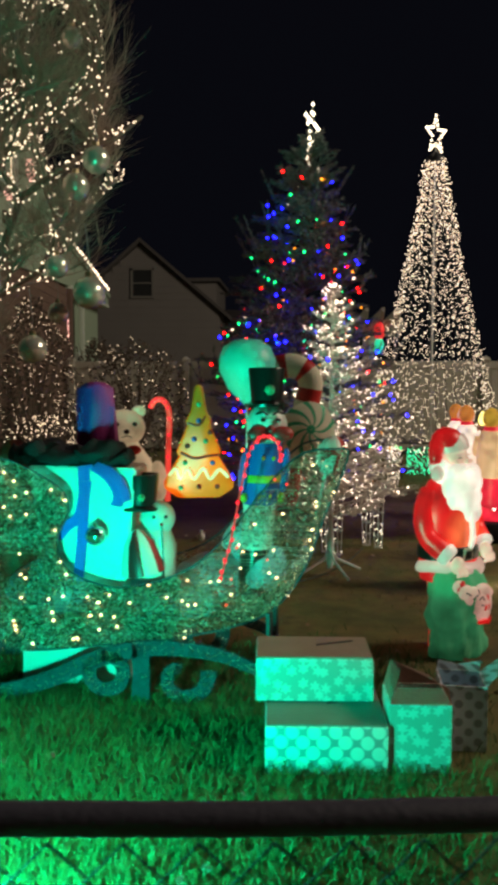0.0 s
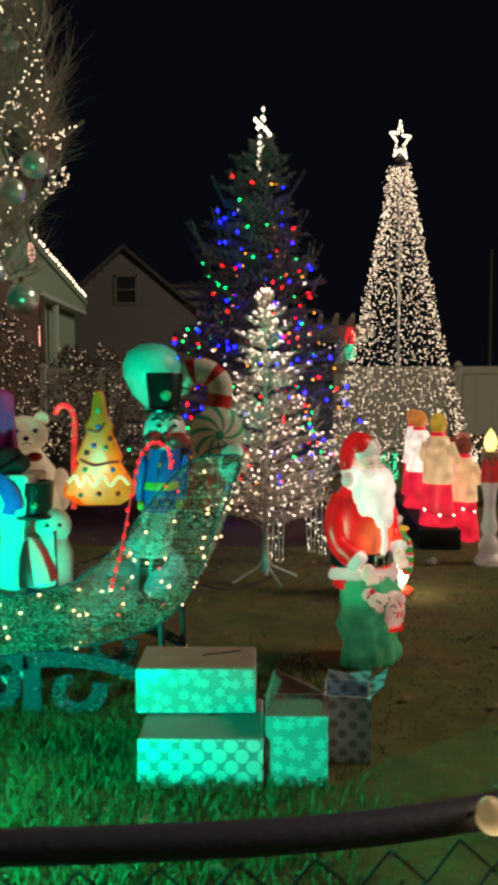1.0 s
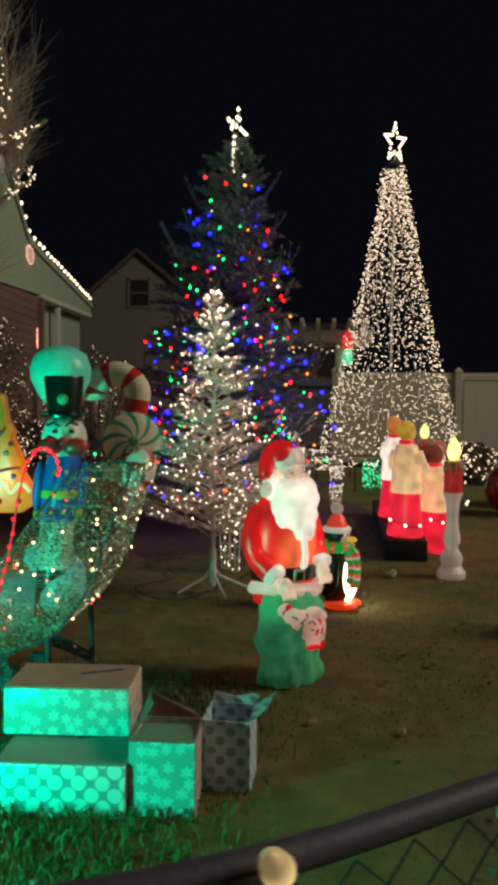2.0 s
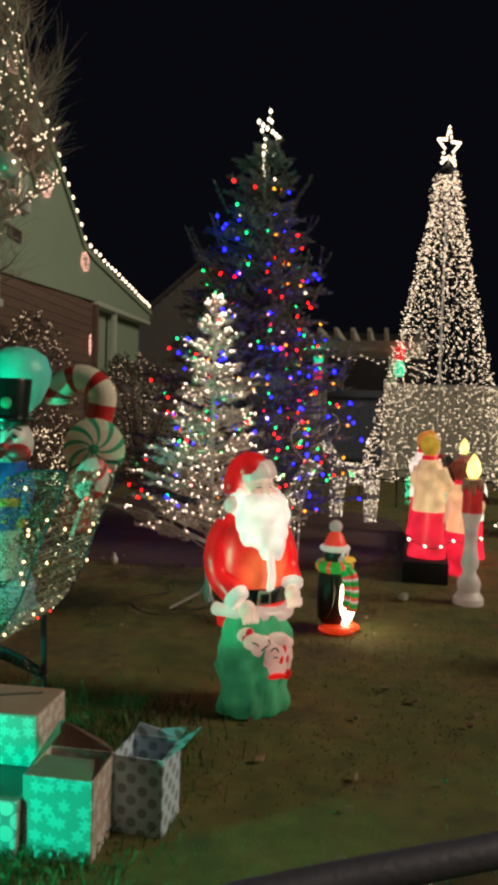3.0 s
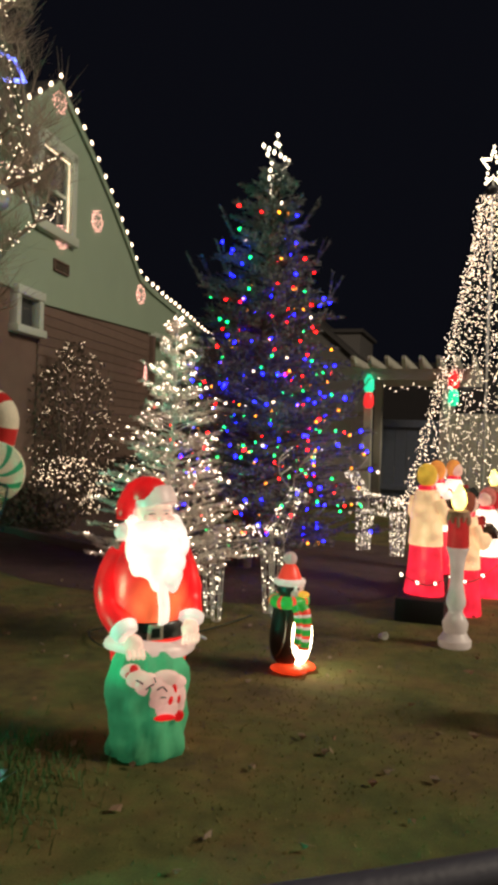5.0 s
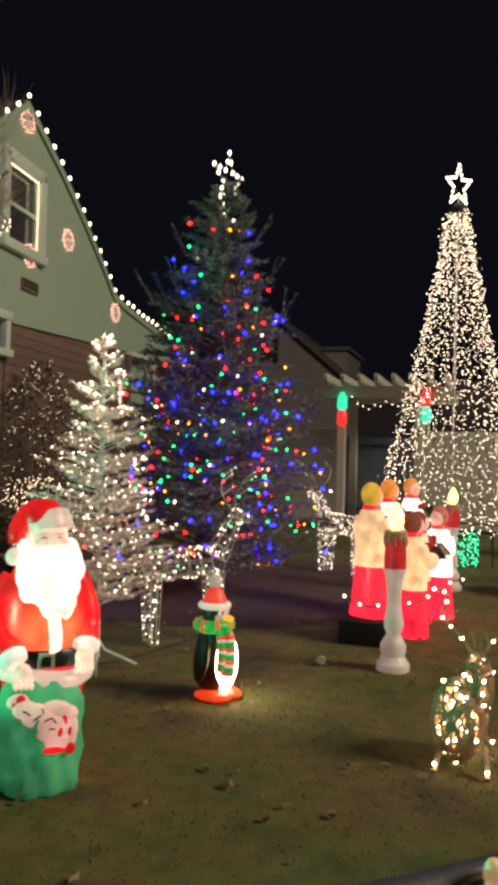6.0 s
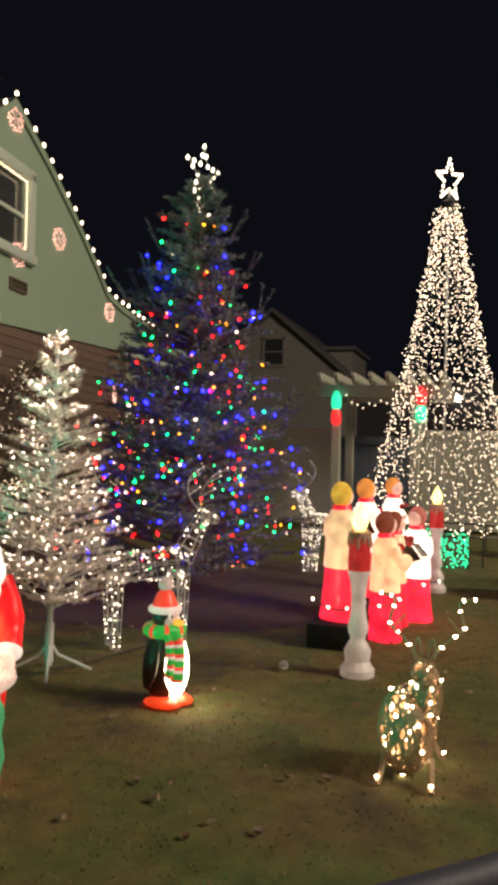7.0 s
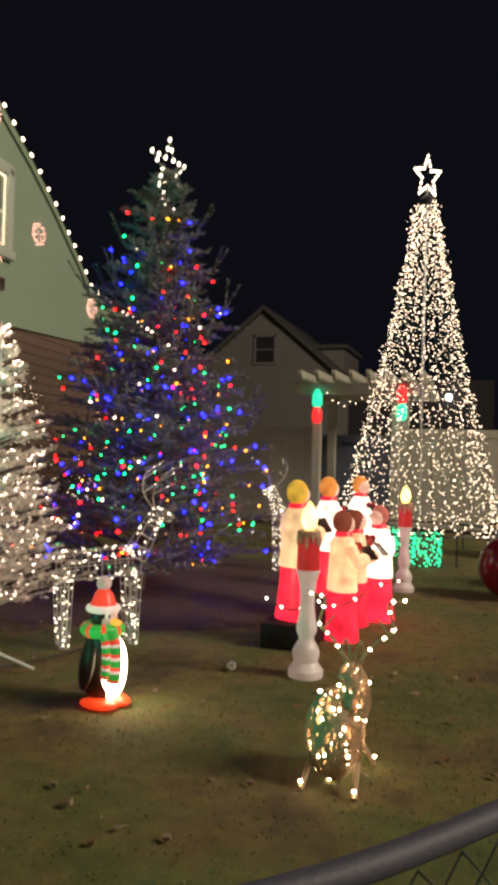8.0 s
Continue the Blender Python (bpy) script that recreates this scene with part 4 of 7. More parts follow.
# ---- the bare tree wrapped in lights ----
def bare_tree():
    rng = random.Random(21)
    ob = thing("bare_tree", "leafless tree with trunk and limbs wrapped in warm fairy lights", "tree", pose(-2.6, 5.8, 0))
    segs, lights = [], []

    def grow(p, d, L, r, depth):
        if p.x > 1.3 + 0.2 * rng.random():
            return
        pts = [p]
        for k in range(4):
            d = (d + Vector((rng.gauss(0, 0.13), rng.gauss(0, 0.13), 0.05 + rng.gauss(0, 0.08)))).normalized()
            if pts[-1].x > 1.2:
                d = (d + Vector((-0.14, 0, 0.08))).normalized()
            pts.append(pts[-1] + d * L / 4)
        segs.append((pts, r, depth))
        if depth <= 2:
            n = int(L * (40 if depth < 2 else 16))
            for _ in range(n):
                k = rng.randrange(4)
                q = pts[k].lerp(pts[k + 1], rng.random())
                lights.append(q + Vector((rng.gauss(0, 1), rng.gauss(0, 1), rng.gauss(0, 1))).normalized() * (r * 1.15 + 0.012))
        if depth < 5:
            for k in range((5, 5, 5, 4, 4)[depth]):
                q = pts[1 + rng.randrange(4)]
                side = Vector((rng.gauss(0, 1), rng.gauss(0, 1), rng.uniform(-0.15, 0.7)))
                grow(q, (d * 0.75 + side.normalized() * 0.95).normalized(), L * rng.uniform(0.42, 0.6), r * 0.52, depth + 1)

    for k, dd in enumerate(((0.05, 0, 1), (0.32, -0.1, 0.9), (-0.35, 0.2, 0.9), (0.2, 0.35, 0.9), (0.22, 0.1, 0.95), (0.42, 0.05, 0.8))):
        grow(Vector((0, 0, 0.5 + 0.3 * k)), Vector(dd).normalized(), 2.1, 0.055, 0)
    bm = B(); tube(bm, [(0, 0, -0.05), (0.0, 0, 0.5), (0.02, 0, 2.1)], [0.15, 0.12, 0.08], 10)
    part("trunk", bm, BARK, ob)
    bm, tw = B(), B()
    V, F = [], []
    for pts, r, depth in segs:
        if depth < 3:
            tube(bm, pts, [r, r * 0.85, r * 0.72, r * 0.6, r * 0.5], 6 if depth < 2 else 4)
        else:
            w = max(0.0014, r)
            for a, b in zip(pts, pts[1:]):
                d = (b - a).normalized(); o = d.orthogonal().normalized() * w; q = d.cross(o)
                k = len(V)
                V += [tuple(a + o), tuple(a - o * 0.5 + q * 0.87), tuple(a - o * 0.5 - q * 0.87), tuple(b + o * 0.8), tuple(b - o * 0.4 + q * 0.7), tuple(b - o * 0.4 - q * 0.7)]
                F += [(k, k + 1, k + 4, k + 3), (k + 1, k + 2, k + 5, k + 4), (k + 2, k, k + 3, k + 5)]
    fan = random.Random(77)                           # fine twig ends, a haze round the crown
    for pts, r, depth in segs:
        if depth < 4:
            continue
        for _ in range(3):
            a = pts[fan.randrange(1, 5)]
            d = ((pts[-1] - pts[0]).normalized() + Vector((fan.gauss(0, 0.45), fan.gauss(0, 0.45), fan.gauss(0.1, 0.4)))).normalized()
            L = fan.uniform(0.12, 0.34); m = a + d * L * 0.5 + Vector((0, 0, 0.02)); b = a + d * L + Vector((0, 0, 0.05))
            o = d.orthogonal().normalized() * 0.0013; q = d.cross(o)
            k = len(V)
            for c, w in ((a, 1.0), (m, 0.8), (b, 0.35)):
                V += [tuple(c + o * w), tuple(c - o * 0.5 * w + q * 0.87 * w), tuple(c - o * 0.5 * w - q * 0.87 * w)]
            for z in (0, 3):
                F += [(k + z, k + z + 1, k + z + 4, k + z + 3), (k + z + 1, k + z + 2, k + z + 5, k + z + 4), (k + z + 2, k + z, k + z + 3, k + z + 5)]
    for pts, r, depth in segs:
        if depth <= 2:
            for _ in range(int((pts[-1] - pts[0]).length * 14)):
                k = fan.randrange(4)
                lights.append(pts[k].lerp(pts[k + 1], fan.random()) + Vector((fan.gauss(0, 1), fan.gauss(0, 1), fan.gauss(0, 1))).normalized() * (r + 0.02))
    part("branchwork", bm, BARK, ob)
    raw("twigwork", V, F, TWIG, ob, "fine bare twigs", "", "stuff")
    dots("light_string", lights, 0.0058, WARM, ob, "warm fairy bulbs", stretch=1.4)
    return ob


bare_tree()
bm0 = B(); ball(bm0, (0, 0, 0), 0.1, u=28, v=18); lathe(bm0, [(0.025, 0.095), (0.025, 0.125), (0.01, 0.13)], 1, 10)
orn = mesh_of("ornament", bm0, [MIRROR, surface("gold_cap", (0.6, 0.5, 0.3), 0.3, metal=1.0)])
hang = surface("ornament_wire", (0.3, 0.3, 0.3), 0.5)
for x, y, z, k in ((-1.474, 5.95, 3.9, 0.8), (-1.30, 5.95, 3.0, 1.05), (-1.24, 5.5, 1.95, 1.15), (-1.43, 5.85, 2.78, 1.0), (-1.62, 5.4, 1.55, 1.0), (-1.6, 5.9, 2.2, 0.9), (-1.5, 5.6, 1.82, 0.75)):
    o = thing("glass_ornament", "large silvered glass bauble hanging in the bare tree", "bauble", Matrix.Translation((x, y, z)) @ Matrix.Scale(k, 4), "baubles in the tree")
    b = put(new("bauble", orn), o)
    bm = B(); tube(bm, [(0, 0, 0.12), (0.004, 0, 0.2), (-0.02, 0, 0.42)], 0.003, 5)
    part("hanger", bm, hang, o)


# ---- shrubs with net lights by the house ----
def shrub(x, y, r, h, n, seed, label, z0=0.0, mat=WARMDIM, br=0.009):
    rng = random.Random(seed)
    ob = thing("shrub", label, "shrub", pose(x, y, z0))
    V, F, pts = [], [], []
    bm = B()
    for k in range(26):
        a = rng.uniform(0, 6.283)
        d = Vector((math.cos(a) * r * rng.uniform(0.3, 1), math.sin(a) * r * rng.uniform(0.3, 1), h * rng.uniform(0.75, 1.0)))
        tube(bm, [(0, 0, 0), d * 0.5 + Vector((0, 0, 0.1 * h)), d], [0.02, 0.012, 0.004], 4)
    tagged(part("stemwork", bm, BARK, ob, smooth=False), kind="stuff")
    for k in range(1500):
        a, u = rng.uniform(0, 6.283), rng.random()
        rr = r * math.sqrt(max(0.05, 1 - (2 * u - 0.9) ** 2 * 0.85)) * rng.uniform(0.5, 1.04)
        p = Vector((rr * math.cos(a), rr * math.sin(a), h * (0.08 + 0.92 * u) + 0.06 * h * rng.uniform(-1, 1)))
        v = Vector((rng.gauss(0, 1), rng.gauss(0, 1), rng.gauss(0, 1))).normalized() * 0.05
        w = v.orthogonal().normalized() * 0.018
        i = len(V)
        V += [tuple(p - v), tuple(p + w), tuple(p + v), tuple(p - w)]
        F.append((i, i + 1, i + 2, i + 3))
        if k < n:
            pts.append(p * 1.02)
    raw("leafage", V, F, SHRUBLEAF, ob, "", "", "stuff")
    if pts:
        dots("net_lights", pts, br, mat, ob, "tiny net lights")


shrub(-3.75, 11.3, 0.7, 2.45, 420, 1, "dark rounded shrub under a net of tiny warm lights", br=0.0052)
shrub(-3.4, 10.75, 0.52, 0.85, 480, 2, "low clipped shrub covered with warm net lights", br=0.008)
shrub(-3.9, 13.6, 0.6, 0.8, 200, 3, "low clipped shrub covered with warm net lights", br=0.008)
shrub(-3.0, 9.2, 0.5, 0.55, 0, 4, "low dark unlit shrub beside the timber edging")
shrub(-2.6, 13.2, 0.9, 2.0, 190, 6, "dark rounded shrub under a net of tiny warm lights", br=0.006)
shrub(-4.0, 15.9, 0.6, 2.2, 120, 7, "dark rounded shrub under a net of tiny warm lights", br=0.006)

# ---- wire animals ----
def wire_deer(m, label, scale=1.0, seed=1, thick=0.62):
    rng = random.Random(seed)
    ob = thing("wire_deer", label, "light deer", m @ Matrix.Scale(scale, 4))
    bm, pts = B(), []

    def cage(a, b, ra, rb, rings, name, dens):
        dens = int(dens * thick)
        bm = B()
        a, b = Vector(a), Vector(b)
        d = (b - a).normalized(); o = d.orthogonal().normalized(); q = d.cross(o)
        circ = []
        for k in range(rings):
            t = k / (rings - 1)
            r = ra + (rb - ra) * t
            c = a.lerp(b, t)
            ring = [c + (o * math.cos(x) + q * math.sin(x)) * r for x in np.linspace(0, 6.283, 12, endpoint=False)]
            circ.append(ring); tube(bm, ring, 0.0035, 4, closed=True)
        for i in range(0, 12, 2):
            tube(bm, [r[i] for r in circ], 0.0035, 4)
        for _ in range(dens):
            t, x = rng.random(), rng.uniform(0, 6.283)
            pts.append(a.lerp(b, t) + (o * math.cos(x) + q * math.sin(x)) * (ra + (rb - ra) * t))
        part(name, bm, WIRE, ob, smooth=False)

    cage((-0.30, 0, 0.56), (0.26, 0, 0.60), 0.11, 0.12, 7, "body", 90)
    cage((0.24, 0, 0.62), (0.40, 0, 0.92), 0.09, 0.055, 5, "neck", 40)
    cage((0.38, 0, 0.93), (0.52, 0, 0.90), 0.06, 0.03, 4, "head", 18)
    for x in (-0.27, 0.22):
        for y in (-0.07, 0.07):
            cage((x, y, 0.52), (x + 0.01, y, 0.01), 0.06, 0.032, 6, "leg", 42)
    for sy in (-1, 1):
        bm = B()
        main = spline([(0.38, 0.03 * sy, 0.97), (0.33, 0.12 * sy, 1.08), (0.36, 0.2 * sy, 1.2), (0.44, 0.22 * sy, 1.27)], 5)
        tube(bm, main, 0.006, 5)
        for k in (5, 9, 12):
            e = main[k] + Vector((0.1, 0.03 * sy, 0.06)); tube(bm, [main[k], e], 0.005, 5); pts.append(e)
        pts += main[::3]
        part("antler", bm, WIRE, ob)
    dots("light_string", pts, 0.005, COOLW, ob, "clear white bulbs")
    return ob


wire_deer(pose(0.68, 6.15, 0, 0, 0, 42), "standing white wire deer wrapped in clear bulbs", 0.92, 2)
wire_deer(pose(1.13, 9.6, 0, 0, 0, 150), "white wire deer wrapped in warm bulbs beside the spruce", 0.95, 9, 1.3)


def vine_fawn():
    rng = random.Random(14)
    ob = thing("grapevine_fawn", "small grapevine reindeer lying on the lawn, wound with warm bulbs", "light deer", pose(2.56, 4.66, 0, 0, 0, 0))
    pts = []

    def wind(c, r, n, name, mat, count, w=0.005):
        bm = B()
        for k in range(n):
            m = Euler((rng.uniform(0, 3.1), rng.uniform(0, 3.1), rng.uniform(0, 3.1))).to_matrix()
            ring = []
            for x in np.linspace(0, 6.283, 18, endpoint=False):
                v = m @ Vector((math.cos(x), math.sin(x), 0.15 * math.sin(3 * x)))
                ring.append(Vector(c) + Vector((v.x * r[0], v.y * r[1], v.z * r[2])))
            tube(bm, ring, w, 4, closed=True)
        part(name, bm, mat, ob, smooth=False)
        for _ in range(count):
            v = Vector((rng.gauss(0, 1), rng.gauss(0, 1), rng.gauss(0, 1))).normalized()
            v *= rng.uniform(0.82, 1.08)
            pts.append(Vector(c) + Vector((v.x * r[0], v.y * r[1], v.z * r[2])))

    wind((-0.01, 0, 0.175), (0.115, 0.15, 0.175), 40, "body", VINE, 72, 0.006)
    wind((0.07, -0.02, 0.33), (0.06, 0.06, 0.12), 18, "neck", VINE, 10)
    wind((0.06, -0.06, 0.43), (0.045, 0.075, 0.045), 8, "head", VINE, 2)
    for sx in (-1, 1):
        bm = B(); tube(bm, spline([(0.06 + 0.02 * sx, -0.03, 0.45), (0.06 + 0.045 * sx, -0.03, 0.5), (0.06 + 0.03 * sx, -0.03, 0.56), (0.06 + 0.012 * sx, -0.03, 0.5)], 5, True), 0.004, 5, closed=True)
        part("ear", bm, VINE, ob)
        bm = B(); a = spline([(0.06 + 0.02 * sx, -0.02, 0.47), (0.06 + 0.09 * sx, 0, 0.55), (0.06 + 0.15 * sx, 0.02, 0.60), (0.06 + 0.13 * sx, 0.02, 0.70), (0.06 + 0.19 * sx, 0.03, 0.72)], 6)
        tube(bm, a, 0.006, 5); tube(bm, [a[10], a[10] + Vector((-0.05 * sx, 0, 0.06))], 0.004, 5)
        part("antler", bm, VINE, ob)
        pts.extend(a[4::4])
    for x, y, e in ((-0.08, -0.12, (-0.1, -0.2, 0.012)), (0.1, -0.1, (0.11, -0.22, 0.012)), (0.09, 0.1, (0.13, 0.15, 0.012))):
        bm = B(); tube(bm, [(x, y, 0.1), e], 0.012, 6); part("leg", bm, VINE, ob)
        pts.append(Vector(e) + Vector((0, 0, 0.03)))
    me = bulb_mesh("fawn_bulb", 0.0066, bulb_glow("fawn_warm", (1.0, 0.72, 0.46), 24), 1.8)
    for p in pts:
        b = put(new("bulb", me), ob); b.location = p; b.rotation_euler = (rng.uniform(-1.5, 1.5), rng.uniform(-1.5, 1.5), 0)


vine_fawn()

# ---- the wire sleigh ----
NEAR, FAR = 3.08, 3.62
EDGE_TOP = [(-1.06, 0.99), (-0.95, 1.0), (-0.82, 0.955), (-0.68, 0.87), (-0.655, 0.78), (-0.70, 0.68), (-0.68, 0.57), (-0.58, 0.50), (-0.41, 0.475), (-0.18, 0.546), (-0.02, 0.68), (0.09, 0.82), (0.20, 0.95), (0.30, 1.03), (0.42, 1.045)]
EDGE_LOW = [(0.47, 1.03), (0.43, 0.90), (0.375, 0.768), (0.30, 0.56), (0.18, 0.40), (0.02, 0.325), (-0.25, 0.264), (-0.55, 0.23), (-0.86, 0.205), (-0.97, 0.27), (-1.05, 0.42), (-1.10, 0.65), (-1.11, 0.88)]
OUT = [(p.x, p.z) for p in spline([(x, 0, z) for x, z in EDGE_TOP + EDGE_LOW], 5, True)]


def inside(x, z):
    hit = False
    for (ax, az), (bx, bz) in zip(OUT, OUT[1:] + OUT[:1]):
        if (az > z) != (bz > z) and x < (bx - ax) * (z - az) / (bz - az) + ax:
            hit = not hit
    return hit


def spans(z):
    xs = sorted((bx - ax) * (z - az) / (bz - az) + ax for (ax, az), (bx, bz) in zip(OUT, OUT[1:] + OUT[:1]) if (az > z) != (bz > z))
    return list(zip(xs[::2], xs[1::2]))


def sleigh():
    rng = random.Random(31)
    ob = thing("wire_sleigh", "life-size tinselled wire mesh sleigh with fairy lights on scroll runners", "sleigh")
    low = [(p.x, p.z) for p in spline([(x, 0, z) for x, z in EDGE_LOW], 6)]
    for y, side in ((NEAR, "near"), (FAR, "far")):
        bm = B(); tube(bm, [(x, y, z) for x, z in OUT], 0.0045, 6, closed=True)
        panel = part("side_frame", bm, TEALMESH, ob)
        bm = B(); z = 0.22
        while z < 1.03:
            for a, b in spans(z):
                tube(bm, [(a, y, z), ((a + b) / 2, y + rng.uniform(-0.006, 0.006), z), (b, y, z)], 0.0008, 3)
            z += 0.0105
        tagged(part("wire_mesh", bm, TINSEL, panel, smooth=False), kind="stuff")
        V, F = [], []
        while len(F) < (56000 if y == NEAR else 12000):
            x, z = rng.uniform(-1.12, 0.48), rng.uniform(0.2, 1.05)
            if not inside(x, z):
                continue
            thin = 0.6 if x < -0.2 else 0.2
            if rng.random() > thin * (1.5 if z < 0.5 else 1.0) * (0.6 + noise.noise((x * 6, z * 6, y))):
                continue
            v = Vector((rng.gauss(0, 1), rng.gauss(0, 0.7), rng.gauss(0, 1))).normalized() * rng.uniform(0.004, 0.013)
            w = v.orthogonal().normalized() * 0.0016
            k = len(V); c = Vector((x, y + rng.uniform(-0.008, 0.008), z))
            V += [tuple(c - v), tuple(c + w), tuple(c + v), tuple(c - w)]
            F.append((k, k + 1, k + 2, k + 3))
        raw("tinsel", V, F, TINSEL, panel, "", "", "stuff")
    # skin of wires across front, floor and back
    bm = B()
    for (ax, az), (bx, bz) in zip(low, low[1:]):
        n = max(1, int(math.hypot(bx - ax, bz - az) / 0.016))
        for k in range(n):
            t = k / n
            p = (ax + (bx - ax) * t, az + (bz - az) * t)
            tube(bm, [(p[0], NEAR, p[1]), (p[0], FAR, p[1])], 0.0014, 3)
    tagged(part("skin_mesh", bm, TINSEL, ob, smooth=False), kind="stuff")
    V, F = [], []
    for _ in range(12000):
        k0 = rng.randrange(len(low) - 1); t = rng.random()
        c = Vector((low[k0][0] + (low[k0 + 1][0] - low[k0][0]) * t, rng.uniform(NEAR, FAR), low[k0][1] + (low[k0 + 1][1] - low[k0][1]) * t))
        v = Vector((rng.gauss(0, 1), rng.gauss(0, 1), rng.gauss(0, 1))).normalized() * rng.uniform(0.004, 0.012); w = v.orthogonal().normalized() * 0.0014
        k = len(V); V += [tuple(c - v), tuple(c + w), tuple(c + v), tuple(c - w)]; F.append((k, k + 1, k + 2, k + 3))
    raw("tinsel", V, F, TINSEL, ob, "", "", "stuff")
    def band(name, pts, half, parent):
        """A flat tinselled band with a wire bead along both edges, standing on edge in the plane of the runner."""
        bm = B(); up, dn = [], []
        for i, p in enumerate(pts):
            d = (pts[min(i + 1, len(pts) - 1)] - pts[max(i - 1, 0)]).normalized()
            n = Vector((-d.z, 0, d.x))
            up.append(p + n * half[i]); dn.append(p - n * half[i])
        rows = [[bm.verts.new(q + Vector((0, o, 0))) for q in e] for e, o in ((up, -0.008), (dn, -0.008), (dn, 0.008), (up, 0.008))]
        for a, b in zip(rows, rows[1:] + rows[:1]):
            for i in range(len(pts) - 1):
                bm.faces.new((a[i], a[i + 1], b[i + 1], b[i]))
        tube(bm, up, 0.007, 6); tube(bm, dn, 0.007, 6)
        ob = part(name, bm, TEALMESH, parent)
        V, F = [], []
        for _ in range(14 * len(pts)):
            i, q = rng.randrange(len(pts)), rng.random()
            c = up[i].lerp(dn[i], q) + Vector((rng.uniform(-0.012, 0.012), -0.012, rng.uniform(-0.012, 0.012)))
            v = Vector((rng.gauss(0, 1), rng.gauss(0, 0.6), rng.gauss(0, 1))).normalized() * rng.uniform(0.004, 0.010); w = v.orthogonal().normalized() * 0.0013
            k = len(V); V += [tuple(c - v), tuple(c + w), tuple(c + v), tuple(c - w)]; F.append((k, k + 1, k + 2, k + 3))
        raw("tinsel", V, F, TINSEL, ob, "", "", "stuff")

    # runners: long skid, scrolls and struts
    for y in (NEAR - 0.02, FAR - 0.02):
        run = put(new("runner"), ob)
        skid = spline([(-1.35, y, 0.20), (-1.32, y, 0.08), (-1.15, y, 0.03), (-0.93, y, 0.035), (-0.72, y, 0.10), (-0.52, y, 0.19), (-0.30, y, 0.235), (-0.08, y, 0.22), (0.08, y, 0.17), (0.17, y, 0.125)], 6)
        band("skid", skid, [0.030 - 0.016 * max(0, i / len(skid) - 0.6) / 0.4 for i in range(len(skid))], run)
        sc = [Vector((-0.5 + 0.072 * math.cos(a), y, 0.128 + 0.072 * math.sin(a))) for a in np.linspace(0.4, 6.7, 26)]
        band("scroll", sc, [0.024] * 26, run)
        sc = [Vector((-0.19 + (0.112 - 0.078 * t) * math.cos(2.3 - 0.6 + 4.9 * t + 1.2), y, 0.118 + (0.112 - 0.078 * t) * math.sin(2.3 - 0.6 + 4.9 * t + 1.2))) for t in np.linspace(0, 1, 30)][::-1]
        sc = [Vector((-0.38 - p.x, y, p.z)) for p in sc]
        band("scroll", sc, [0.016 + 0.012 * t for t in np.linspace(0, 1, 30)], run)
        band("strut", [Vector((-0.36, y, 0.0)), Vector((-0.355, y, 0.12)), Vector((-0.36, y, 0.25))], [0.034, 0.03, 0.034], run)
        bm = B(); tube(bm, [(0.17, y, 0.0), (0.165, y, 0.2), (0.16, y, 0.39)], 0.014, 6); part("strut", bm, BLACK, run)
    # lights on the mesh
    warm = bulb_mesh("sleigh_bulb", 0.0041, bulb_glow("sleigh_warm", (1.0, 0.6, 0.32), 7.0), 1.6)
    red = bulb_mesh("sleigh_bulb", 0.0041, bulb_glow("sleigh_red", (1.0, 0.03, 0.02), 4), 1.6)
    n = 0
    while n < 80:
        x, z = rng.uniform(-1.1, 0.46), rng.uniform(0.22, 1.02)
        if inside(x, z):
            b = put(new("bulb", red if (x > -0.1 and rng.random() < 0.3) else warm), ob)
            b.location = (x, NEAR - 0.012, z); b.rotation_euler = (rng.uniform(0, 3), rng.uniform(0, 3), 0); n += 1
    for k in range(30):
        q = low[rng.randrange(len(low))]
        b = put(new("bulb", red if q[0] > 0 and k % 3 == 0 else warm), ob); b.location = (q[0] + 0.012, rng.uniform(NEAR, FAR), q[1])
    return ob


sleigh()
# a red lit arch of rope bulbs over the sleigh front
cane_l = thing("lit_candy_cane", "candy cane outline of red bulbs leaning in the sleigh front", "candy cane light")
path = spline([(-0.03, 3.05, 0.53), (0.0, 3.05, 0.64), (0.03, 3.05, 0.78), (0.06, 3.05, 0.94), (0.09, 3.06, 1.05), (0.14, 3.06, 1.095), (0.19, 3.06, 1.07), (0.205, 3.06, 1.0)], 6)
bm = B(); tube(bm, path, 0.004, 8); part("rope", bm, lit_plastic("red_rope", (1.0, 0.02, 0.03), 0.4, (0.1, 3.06, 0.9), 0.6, 0.5, (0.6, 0.05, 0.06)), cane_l)
rb = bulb_mesh("cane_bulb", 0.0072, bulb_glow("cane_red", (1.0, 0.012, 0.03), 2.2), 1.2)
for p in path[::2]:
    b = put(new("bulb", rb), cane_l); b.location = p + Vector((rng.uniform(-0.008, 0.008), -0.008, 0))
cane_s = thing("lit_candy_cane", "slim red lit candy cane standing among the sleigh toys", "candy cane light")
path = spline([(-0.345, 3.62, 0.75), (-0.34, 3.62, 1.0), (-0.335, 3.62, 1.16), (-0.36, 3.62, 1.22), (-0.40, 3.62, 1.225), (-0.425, 3.62, 1.19)], 6)
bm = B(); tube(bm, path, 0.013, 8); part("tube", bm, lit_plastic("red_cane", (1.0, 0.08, 0.06), 0.6, (-0.35, 3.62, 1.1), 0.4, 0.5), cane_s)
for p in path[2::3]:
    b = put(new("bulb", rb), cane_s); b.location = p + Vector((0, -0.012, 0))

